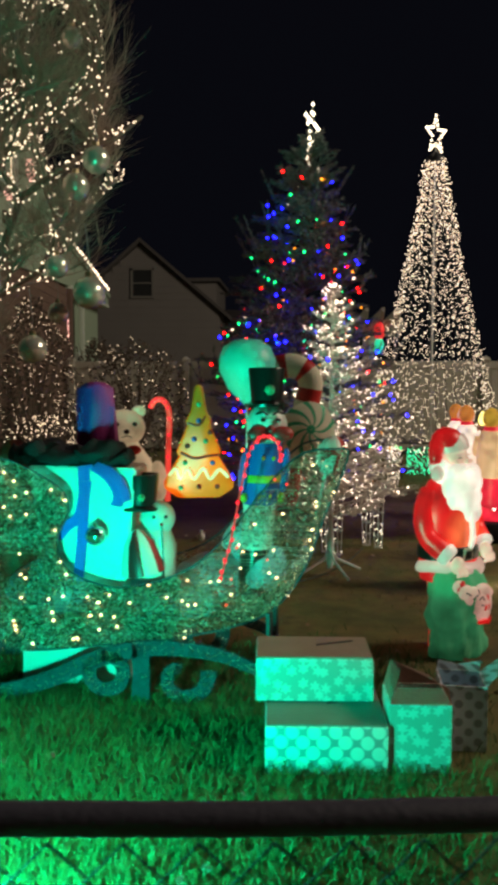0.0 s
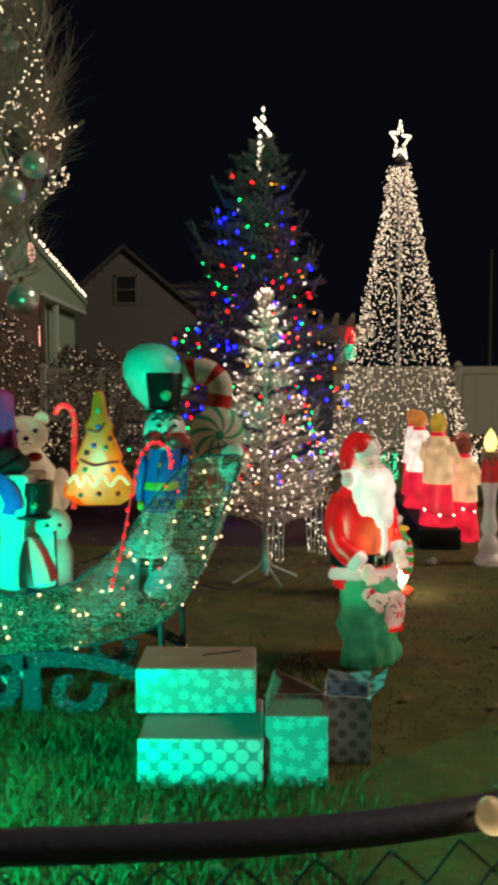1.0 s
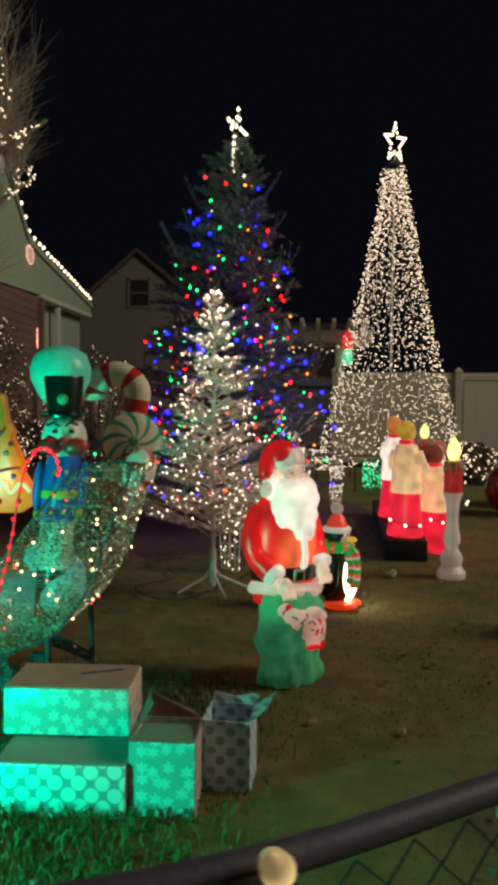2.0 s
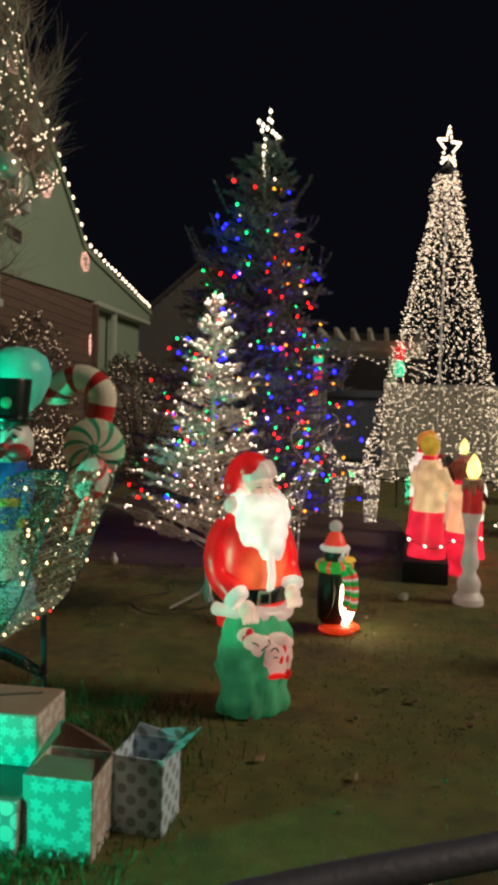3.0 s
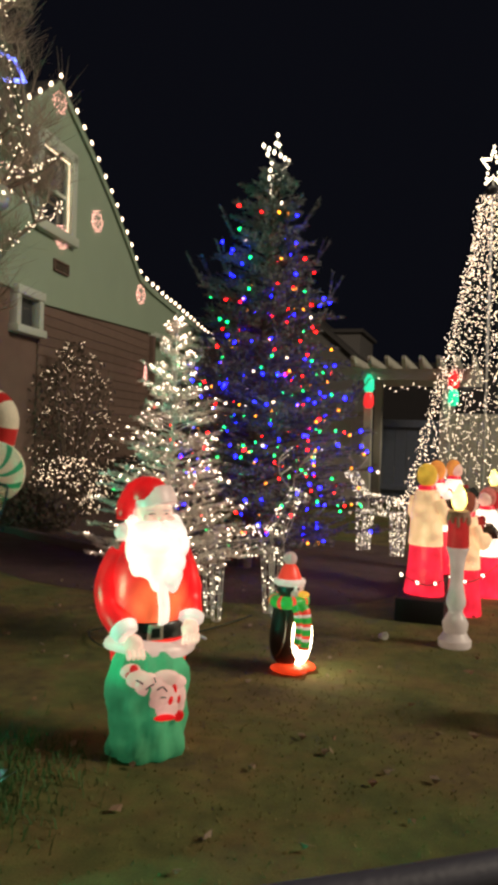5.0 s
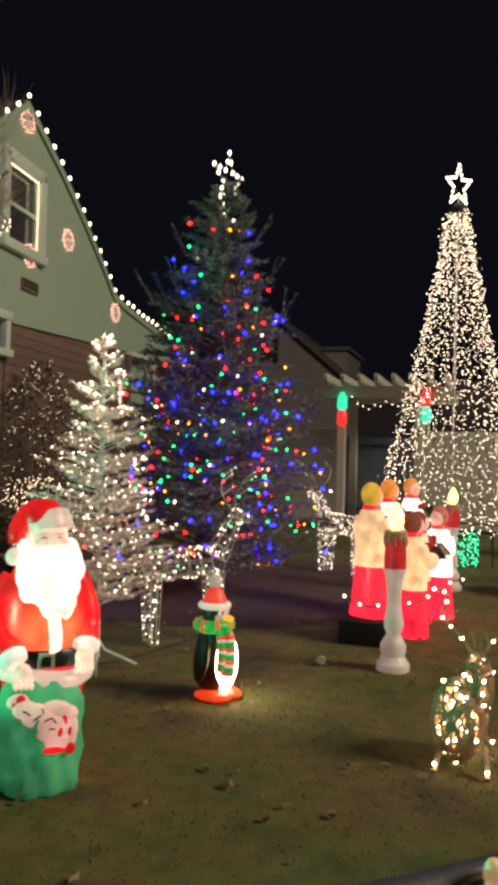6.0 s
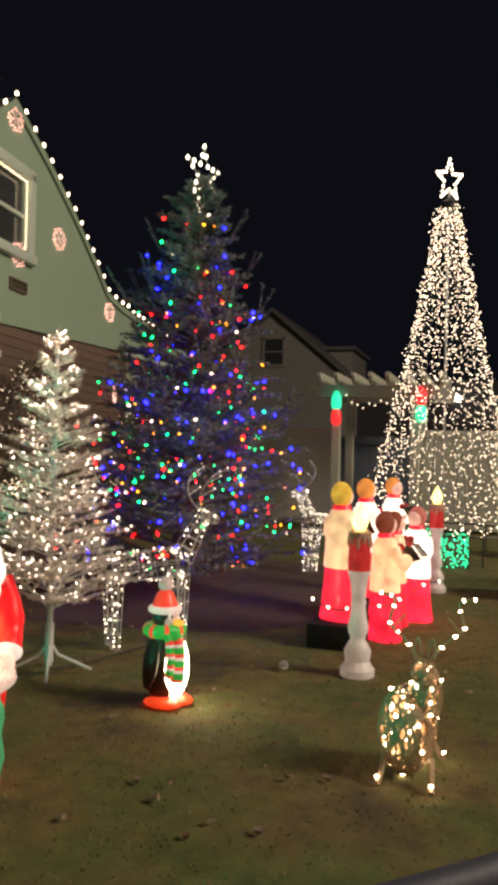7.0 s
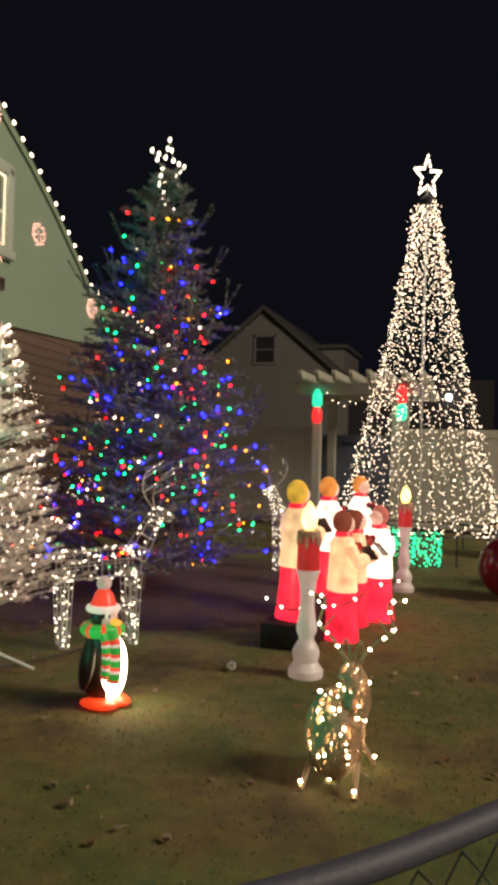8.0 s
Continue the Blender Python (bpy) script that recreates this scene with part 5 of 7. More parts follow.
# ---- toys in the sleigh ----
WHITEP = surface("white_plastic", (0.78, 0.78, 0.74), 0.35, vary=0.06, scale=10, bump=0.05)
CREAM = surface("cream_plush", (0.85, 0.78, 0.62), 0.8, vary=0.12, scale=20, bump=0.3)
BLUERIB = surface("blue_ribbon", (0.02, 0.16, 0.75), 0.3, vary=0.2, scale=10, bump=0.1)
BLACKP = surface("black_plastic", (0.012, 0.016, 0.015), 0.28, vary=0.2, scale=8, bump=0.05)
REDP = surface("red_plastic", (0.6, 0.03, 0.03), 0.35, vary=0.15, scale=10, bump=0.05)
PURPLE = surface("purple_satin", (0.38, 0.03, 0.24), 0.55, vary=0.4, scale=9, bump=0.4)
BLUEP = surface("blue_plastic", (0.02, 0.12, 0.5), 0.4, vary=0.2, scale=10, bump=0.05)
YEL = surface("yellow_trim", (0.7, 0.5, 0.05), 0.4)
DARKCLOTH = surface("dark_cloth", (0.007, 0.008, 0.011), 0.8, vary=0.4, scale=10, bump=0.5)
GREENP = surface("green_stripe", (0.06, 0.42, 0.22), 0.4)


def gift_panel():
    ob = thing("gift_box", "large white gift box with blue ribbon and a round ornament", "gift box")
    bm = B()
    slab(bm, [(-0.845, 0.96), (-0.393, 0.953), (-0.44, 0.446), (-0.60, 0.45), (-0.72, 0.52), (-0.80, 0.62)], 3.15, 3.40)
    bmesh.ops.bevel(bm, geom=bm.edges[:], offset=0.008, segments=2, affect="EDGES")
    part("carton", bm, WHITEP, ob)
    def strip(name, pts, w):
        bm = B(); tube(bm, spline(pts, 6), w, 8, sq=0.18); part(name, bm, BLUERIB, ob, "shiny blue ribbon")
    strip("ribbon", [(-0.60, 3.14, 0.965), (-0.60, 3.145, 0.8), (-0.615, 3.145, 0.6), (-0.63, 3.145, 0.48)], 0.035)
    strip("ribbon", [(-0.72, 3.14, 0.66), (-0.68, 3.135, 0.71), (-0.62, 3.135, 0.76), (-0.595, 3.135, 0.9)], 0.03)
    strip("bow_tail", [(-0.56, 3.14, 0.965), (-0.49, 3.12, 0.92), (-0.455, 3.125, 0.85), (-0.47, 3.13, 0.80)], 0.028)
    strip("bow_tail", [(-0.53, 3.14, 0.965), (-0.45, 3.12, 0.90), (-0.425, 3.125, 0.82)], 0.02)
    bm = B(); ball(bm, (-0.549, 3.10, 0.682), 0.042, u=24, v=14); lathe(bm, [(0.01, 0.72), (0.01, 0.735)], 0, 8, Matrix.Translation((-0.549, 3.10, 0)))
    part("ornament", bm, surface("green_bauble", (0.5, 0.6, 0.55), 0.12, metal=0.9), ob, "shiny round bauble")


gift_panel()
bm = B()
for c, r in (((-0.72, 3.28, 0.985), (0.2, 0.13, 0.04)), ((-0.58, 3.25, 1.0), (0.12, 0.1, 0.045)), ((-0.85, 3.3, 1.0), (0.13, 0.12, 0.05)), ((-0.5, 3.22, 0.98), (0.09, 0.08, 0.03))):
    ball(bm, c, r)
for v in bm.verts:
    v.co += Vector((0.4, 0, 1)) * 0.05 * noise.noise(v.co * 19)
solid("dark_bow", bm, DARKCLOTH, "crumpled black cloth bow on the gift box", "bow")
bm = B(); lathe(bm, [(0.02, 0.85), (0.09, 0.9), (0.10, 1.05), (0.098, 1.2), (0.085, 1.28), (0.05, 1.305), (0.0, 1.31)], 0, 18, None, 0.95, 0.6)
for v in bm.verts:
    v.co.x += 0.03 * noise.noise(v.co * 12) + 0.02 * noise.noise(Vector((v.co.x * 40, v.co.y * 40, v.co.z * 3))); v.co.y += 0.04 * noise.noise(Vector((v.co.x * 34, 7, v.co.z * 4)))
solid("purple_sack", bm, PURPLE, "tall shiny purple satin sack standing in the sleigh", "sack", pose(-0.63, 3.42, 0))

bm = B()
ball(bm, (0, 0, 1.10), (0.088, 0.08, 0.085)); ball(bm, (-0.062, 0, 1.175), (0.028, 0.018, 0.028)); ball(bm, (0.062, 0, 1.175), (0.028, 0.018, 0.028))
ball(bm, (0, -0.07, 1.08), (0.035, 0.025, 0.026)); lathe(bm, [(0.06, 0.62), (0.13, 0.66), (0.15, 0.8), (0.11, 0.95), (0.05, 1.05)], 0, 20, None, 1, 0.8)
ball(bm, (-0.13, -0.03, 0.85), (0.04, 0.04, 0.1)); ball(bm, (0.13, -0.03, 0.85), (0.04, 0.04, 0.1))
ball(bm, (-0.035, -0.072, 1.12), 0.011, 1, u=10, v=6); ball(bm, (0.035, -0.072, 1.12), 0.011, 1, u=10, v=6); ball(bm, (0, -0.096, 1.088), 0.012, 1, u=10, v=6)
tube(bm, [(-0.02, -0.092, 1.062), (0, -0.094, 1.07), (0.02, -0.092, 1.062)], 0.003, 4, 1)
for sx in (-1, 1):
    ball(bm, (0.03 * sx, -0.075, 1.005), (0.03, 0.012, 0.022), 2, u=12, v=8)
ball(bm, (0, -0.082, 1.005), 0.012, 2, u=10, v=6)
bmesh.ops.scale(bm, vec=(1.15, 1.0, 1.0), verts=bm.verts[:])
# weak warm glow in the cream stands in for ambient light on the bear
solid("bear_figure", bm, [lit_plastic("bear_cream_glow", (1.0, 0.78, 0.45), 0.3, (0, 0, 0.95), 0.4, 0.6, (0.5, 0.42, 0.34), None, 0.7), BLACKP, REDP], "cream moulded bear with a red bow tie in the sleigh", "bear figure", pose(-0.525, 3.5, 0, 0, 0, 22))


def gingerbread_tree():
    bm = B()
    o = [(0.0, 1.30), (0.018, 1.29), (0.035, 1.18), (0.06, 1.14), (0.05, 1.12), (0.10, 1.0), (0.085, 0.985), (0.155, 0.87), (0.15, 0.84), (0.09, 0.80), (-0.09, 0.80), (-0.15, 0.84), (-0.155, 0.87), (-0.085, 0.985), (-0.10, 1.0), (-0.05, 1.12), (-0.06, 1.14), (-0.035, 1.18), (-0.018, 1.29)]
    apart = B()
    slab(apart, o[::-1], -0.04, 0.04)
    append_bevelled(bm, apart, 0.01)
    def icing(pts, mi, r=0.006):
        tube(bm, spline([(x, -0.044, z) for x, z in pts], 5), r, 6, mi)
    icing([(-0.13, 0.90), (-0.10, 0.93), (-0.08, 0.885), (-0.05, 0.93), (-0.02, 0.885), (0.02, 0.93), (0.05, 0.885), (0.09, 0.925), (0.13, 0.89)], 1, 0.008)
    icing([(-0.08, 1.0), (-0.02, 0.975), (0.04, 0.985), (0.09, 0.99)], 2)
    icing([(-0.05, 1.13), (0.0, 1.12), (0.03, 1.16)], 2, 0.005)
    for x, z, mi in ((0.0, 1.21, 3), (-0.02, 1.06, 4), (0.03, 1.05, 3), (0.05, 1.09, 2), (-0.05, 1.03, 2), (0.0, 0.85, 2), (-0.08, 0.845, 3), (0.08, 0.85, 2), (0.06, 0.955, 4), (-0.06, 0.955, 3), (0.0, 1.14, 4)):
        ball(bm, (x, -0.042, z), (0.012, 0.008, 0.012), mi, u=10, v=6)
    lit = lit_plastic("gingerbread_glow", (1.0, 0.13, 0.0), 0.9, (0, 0, 0.86), 0.22, 0.15, (0.5, 0.2, 0.02))
    solid("gingerbread_tree", bm, [lit, lit_plastic("icing_glow", (1.0, 0.75, 0.3), 0.8, (0, 0, 0.88), 0.2, 0.3, (0.8, 0.75, 0.6)), REDP, GREENP, BLUEP], "lit moulded cookie tree, iced and dotted, orange at its base", "light figure", pose(-0.17, 3.43, 0, 0, 0, 8))


gingerbread_tree()


def top_hat(bm, c, r, h, mi, seg=20):
    lathe(bm, [(r * 1.35, 0), (r * 1.38, 0.01), (r * 0.98, 0.018), (r * 0.95, 0.03), (r * 1.12, h), (r * 1.08, h + 0.008), (r * 0.9, h + 0.008), (r * 0.88, h - 0.01), (0.001, h - 0.01)], mi, seg, Matrix.Translation(c))


bm = B()
lathe(bm, [(0.07, 0.48), (0.095, 0.5), (0.1, 0.62), (0.07, 0.7)], 0, 20); ball(bm, (0.02, -0.01, 0.735), 0.075); top_hat(bm, (-0.05, 0, 0.775), 0.07, 0.14, 1)
ball(bm, (-0.05, -0.07, 0.83), (0.016, 0.02, 0.016), 3, u=10, v=6)
kf = len(bm.faces)
lathe(bm, [(0.11, 0.50), (0.10, 0.55), (0.075, 0.62), (0.035, 0.67), (0.004, 0.685)], 0, 24, Matrix.Translation((0.03, -0.09, 0.03)) @ Matrix.Rotation(-0.15, 4, "Y") @ Matrix.Diagonal((0.8, 0.8, 1, 1)))
bm.faces.ensure_lookup_table()
for i, f in enumerate(bm.faces[kf:]):
    if (i % 24) // 3 % 2:
        f.material_index = 2
tube(bm, [(0.04, -0.09, 0.44), (0.03, -0.09, 0.72)], 0.005, 6, 1)
ball(bm, (0.0, -0.082, 0.75), 0.008, 1, u=8, v=6); ball(bm, (0.05, -0.08, 0.75), 0.008, 1, u=8, v=6); ball(bm, (0.03, -0.09, 0.72), (0.008, 0.02, 0.008), 2, u=8, v=6)
solid("snowman_figure", bm, [WHITEP, BLACKP, REDP, GREENP], "small white snowman in a black top hat holding a striped parasol", "snowman", pose(-0.34, 3.24, 0, 0, 0, 14))

bm = B()
top_hat(bm, (0, 0, 1.205), 0.07, 0.155, 1)
ball(bm, (0, 0, 1.12), (0.09, 0.085, 0.1)); ball(bm, (0.0, -0.075, 1.275), (0.022, 0.012, 0.022), 4, u=12, v=8)
ball(bm, (-0.03, -0.08, 1.15), (0.012, 0.012, 0.008), 1, u=10, v=6); ball(bm, (0.035, -0.08, 1.15), (0.012, 0.012, 0.008), 1, u=10, v=6)
tube(bm, [(-0.06, -0.075, 1.175), (-0.03, -0.088, 1.185), (-0.01, -0.085, 1.17)], 0.005, 5, 1); tube(bm, [(0.06, -0.075, 1.175), (0.03, -0.088, 1.185), (0.01, -0.085, 1.17)], 0.005, 5, 1)
ball(bm, (-0.05, -0.085, 1.09), (0.05, 0.02, 0.035), 2, u=14, v=8); ball(bm, (0.05, -0.085, 1.09), (0.05, 0.02, 0.035), 2, u=14, v=8); ball(bm, (0, -0.095, 1.11), 0.018, 2, u=12, v=8)
lathe(bm, [(0.09, 0.79), (0.1, 0.8), (0.105, 0.95), (0.085, 1.05)], 3, 22, None, 1, 0.8)
lathe(bm, [(0.106, 0.885), (0.109, 0.892), (0.109, 0.91), (0.106, 0.917)], 5, 22, None, 1, 0.81)
lathe(bm, [(0.085, 0.60), (0.09, 0.61), (0.09, 0.76), (0.1, 0.79)], 0, 22, None, 1, 0.8); lathe(bm, [(0.08, 0.4), (0.085, 0.6)], 1, 18, None, 1, 0.8)
ball(bm, (-0.115, -0.02, 0.93), (0.03, 0.035, 0.1), 3); ball(bm, (0.115, -0.02, 0.93), (0.03, 0.035, 0.1), 3); ball(bm, (0.105, -0.04, 0.82), 0.022, 5, u=10, v=6); ball(bm, (-0.105, -0.04, 0.82), 0.022, 5, u=10, v=6)
for z in (0.83, 0.99):
    for x in (-0.03, 0.03):
        ball(bm, (x, -0.085, z), 0.01, 5, u=8, v=6)
for v in bm.verts:                                    # slim, and leaning a little
    if v.co.z < 1.06:
        v.co.x = v.co.x * 0.76 - 0.10 * (1.06 - v.co.z)
solid("nutcracker_snowman", bm, [WHITEP, BLACKP, REDP, BLUEP, GREENP, YEL], "tall snowman soldier in black top hat and blue coat", "snowman", pose(0.135, 3.33, 0, 0, 0, 14))

BALLOON = surface("turquoise_balloon", (0.16, 0.86, 0.74), 0.35, vary=0.05)
skin = BALLOON.node_tree.nodes["Principled BSDF"].inputs
skin["Subsurface Weight"].default_value, skin["Subsurface Radius"].default_value, skin["Subsurface Scale"].default_value = 0.9, (1, 1, 1), 0.2
bm = B(); lathe(bm, [(0.012, 1.2), (0.03, 1.22), (0.09, 1.28), (0.128, 1.36), (0.132, 1.41), (0.11, 1.47), (0.06, 1.502), (0.001, 1.51)], 0, 28)
lathe(bm, [(0.004, 0.55), (0.004, 1.2)], 1, 6)
solid("balloon", bm, [BALLOON, WHITEP], "round turquoise balloon ornament on a stick above the sleigh", "balloon", pose(0.03, 3.6, 0))


def candy_cane():
    bm = B()
    c = [(-0.02, 0, 0.72), (0.01, 0, 0.95), (0.06, 0, 1.14), (0.09, 0, 1.25)] + [(-0.005 + 0.105 * math.cos(a), 0, 1.29 + 0.1 * math.sin(a)) for a in np.linspace(0.2, 3.35, 9)]
    p = spline(c, 5)
    tube(bm, p, [0.060] * (len(p) - 2) + [0.052, 0.02], 14)
    bm.faces.ensure_lookup_table()
    for i, f in enumerate(bm.faces):
        if (i // 14) % 13 < 4:
            f.material_index = 1
    solid("candy_cane", bm, [CREAM, REDP], "fat moulded candy cane, cream with red bands", "candy cane", pose(0.225, 3.8, 0))


candy_cane()


def swirl_disc(name, m, r, a_mat, b_mat, label, sx=1.0, n=18):
    bm = B()
    rings = []
    for k in range(7):
        q = k / 6
        rr = r * max(0.02, q)
        y = -0.045 * math.cos(q * 1.45)
        rings.append([bm.verts.new((sx * rr * math.cos(2 * math.pi * i / 54 + 0.9 * q), y, rr * math.sin(2 * math.pi * i / 54 + 0.9 * q))) for i in range(54)])
    back = [bm.verts.new((v.co.x * 0.98, 0.03, v.co.z * 0.98)) for v in rings[-1]]
    rings.append(back)
    for j, (a, b) in enumerate(zip(rings, rings[1:])):
        for i in range(54):
            f = bm.faces.new((a[i], b[i], b[(i + 1) % 54], a[(i + 1) % 54]))
            f.material_index = 1 if (i % (6 if n == 18 else 18) < (2 if n == 18 else 7) and 0 < j < 6) or j == 0 else 0
    bm.faces.new(back)
    bmesh.ops.recalc_face_normals(bm, faces=bm.faces[:])
    tube(bm, [(0, 0.01, -r), (0, 0.01, -r - 0.16)], 0.008, 8, 0)
    solid(name, bm, [a_mat, b_mat], label, "peppermint", m)


swirl_disc("peppermint_lollipop", pose(0.313, 3.74, 1.087, 0, 0, 18), 0.132, CREAM, GREENP, "round peppermint lollipop, cream with green swirls")
swirl_disc("peppermint_sweet", pose(0.42, 3.45, 0.985, 0, 18, 34), 0.088, WHITEP, REDP, "small peppermint lollipop, white with a red swirl", 0.75, 30)
bm = B(); box(bm, (-0.68, 3.32, 0.11), (0.46, 0.2, 0.20), bevel=0.008)
ob = solid("carton", bm, WHITEP, "plain white carton on the grass under the sleigh", "box")
bm = B(); lathe(bm, [(0.05, 0.45), (0.09, 0.5), (0.1, 0.8), (0.06, 1.0), (0.03, 1.05)], 0, 14)
solid("red_sack", bm, surface("rust_cloth", (0.35, 0.09, 0.05), 0.8, vary=0.3, bump=0.4), "rust red cloth sack behind the gift box", "sack", pose(-1.0, 3.4, 0))
TISSUE = surface("blue_tissue", (0.3, 0.58, 0.7), 0.5, vary=0.4, scale=12, bump=0.6)
for c, r in (((-0.1, 3.4, 0.45), (0.18, 0.15, 0.1)), ((-0.45, 3.35, 0.4), (0.2, 0.15, 0.08)), ((0.05, 3.45, 0.6), (0.1, 0.1, 0.12)), ((-0.8, 3.36, 0.40), (0.22, 0.16, 0.12)), ((-0.25, 3.3, 0.37), (0.2, 0.15, 0.09)), ((0.12, 3.36, 0.5), (0.1, 0.13, 0.1))):
    bm = B(); ball(bm, c, r)
    for v in bm.verts:
        v.co += Vector((1, 1, 1)) * 0.03 * noise.noise(v.co * 11)
    solid("tissue_paper", bm, TISSUE, "crumpled blue tissue paper filling the sleigh", "tissue paper")

# ---- gift boxes on the lawn ----
FLAKE = paper("snowflake_paper", (0.56, 0.42, 0.38), (0.74, 0.68, 0.64), 22, 0.5, 1)
SCALE = paper("dotted_paper", (0.40, 0.34, 0.34), (0.78, 0.78, 0.74), 14, 0.48)
BLUEPAPER = paper("tree_paper", (0.66, 0.8, 0.92), (0.3, 0.37, 0.42), 15, 0.34)
CARD = surface("brown_card", (0.42, 0.27, 0.22), 0.75, vary=0.3, scale=9, bump=0.3)


def wrapped(name, m, size, front, top, label):
    ob = thing(name, label, "gift box", m, "gift boxes on the lawn")
    w, d, h = size
    bm = B(); box(bm, (0, 0, h / 2), (w, d, h), bevel=0.006)
    for v in bm.verts:
        v.co += Vector((0.004 * noise.noise(v.co * 9), 0.004 * noise.noise(v.co * 9 + Vector((5, 0, 0))), 0))
    part("carton", bm, front, ob)
    bm = B(); box(bm, (0, 0, h + 0.002), (w - 0.01, d - 0.01, 0.005)); part("lid", bm, top, ob)
    bm = B(); box(bm, (w * 0.22, 0.01, h + 0.006), (w * 0.35, 0.012, 0.003), m=Matrix.Rotation(0.35, 4, "Z")); part("tape", bm, surface("dark_tape", (0.06, 0.04, 0.04), 0.5), ob)


# pale paper lid in dark grey: the dim light on it is in the colour
wrapped("gift_box", pose(0.372, 2.70, 0, 0, 0, 3), (0.41, 0.34, 0.165), SCALE, surface("shaded_lid", (0.22, 0.2, 0.18), 0.6, vary=0.3, scale=6, bump=0.2), "low gift box in dotted paper on the grass")
wrapped("gift_box", pose(0.335, 2.84, 0.172, 0, 0, 3), (0.42, 0.24, 0.155), FLAKE, CARD, "gift box in snowflake paper stacked on another")


def open_bag(m, size, mat, label, flap):
    ob = thing("gift_bag", label, "gift bag", m, "gift boxes on the lawn")
    w, d, h = size
    t = 0.006
    for c, sz in (((0, -d / 2, h / 2), (w, t, h)), ((0, d / 2, h / 2), (w, t, h)), ((-w / 2, 0, h / 2), (t, d, h)), ((w / 2, 0, h / 2), (t, d, h)), ((0, 0, t), (w, d, t))):
        bm = B(); box(bm, c, sz)
        part("panel", bm, mat, ob, smooth=False)
    for pts in flap:
        bm = B()
        vs = [bm.verts.new(p) for p in pts]; f = bm.faces.new(vs)
        r = bmesh.ops.solidify(bm, geom=[f], thickness=0.004)
        part("flap", bm, CARD if mat is FLAKE else mat, ob, smooth=False)


open_bag(pose(0.69, 2.665, 0, 0, 0, 2), (0.2, 0.19, 0.235), FLAKE, "open carton in snowflake paper with raised brown flaps",
         [[(-0.1, -0.095, 0.236), (0.1, -0.095, 0.236), (0.08, -0.02, 0.262), (-0.07, -0.02, 0.262)], [(-0.1, -0.095, 0.236), (-0.1, 0.095, 0.236), (-0.075, 0.10, 0.315), (-0.05, 0.04, 0.30)], [(0.1, 0.095, 0.236), (-0.1, 0.095, 0.236), (-0.075, 0.11, 0.315), (0.06, 0.11, 0.262)], [(0.1, -0.09, 0.236), (0.1, 0.09, 0.236), (0.11, 0.0, 0.255)]])
open_bag(pose(0.872, 2.825, 0, 0, 0, -3), (0.155, 0.16, 0.235), BLUEPAPER, "open gift bag in pale blue paper printed with trees",
         [[(0.079, -0.08, 0.236), (0.079, 0.08, 0.236), (0.15, 0.09, 0.285), (0.125, -0.03, 0.262)], [(-0.078, 0.082, 0.236), (0.078, 0.082, 0.236), (0.09, 0.12, 0.262), (0.0, 0.11, 0.248), (-0.07, 0.11, 0.262)]])

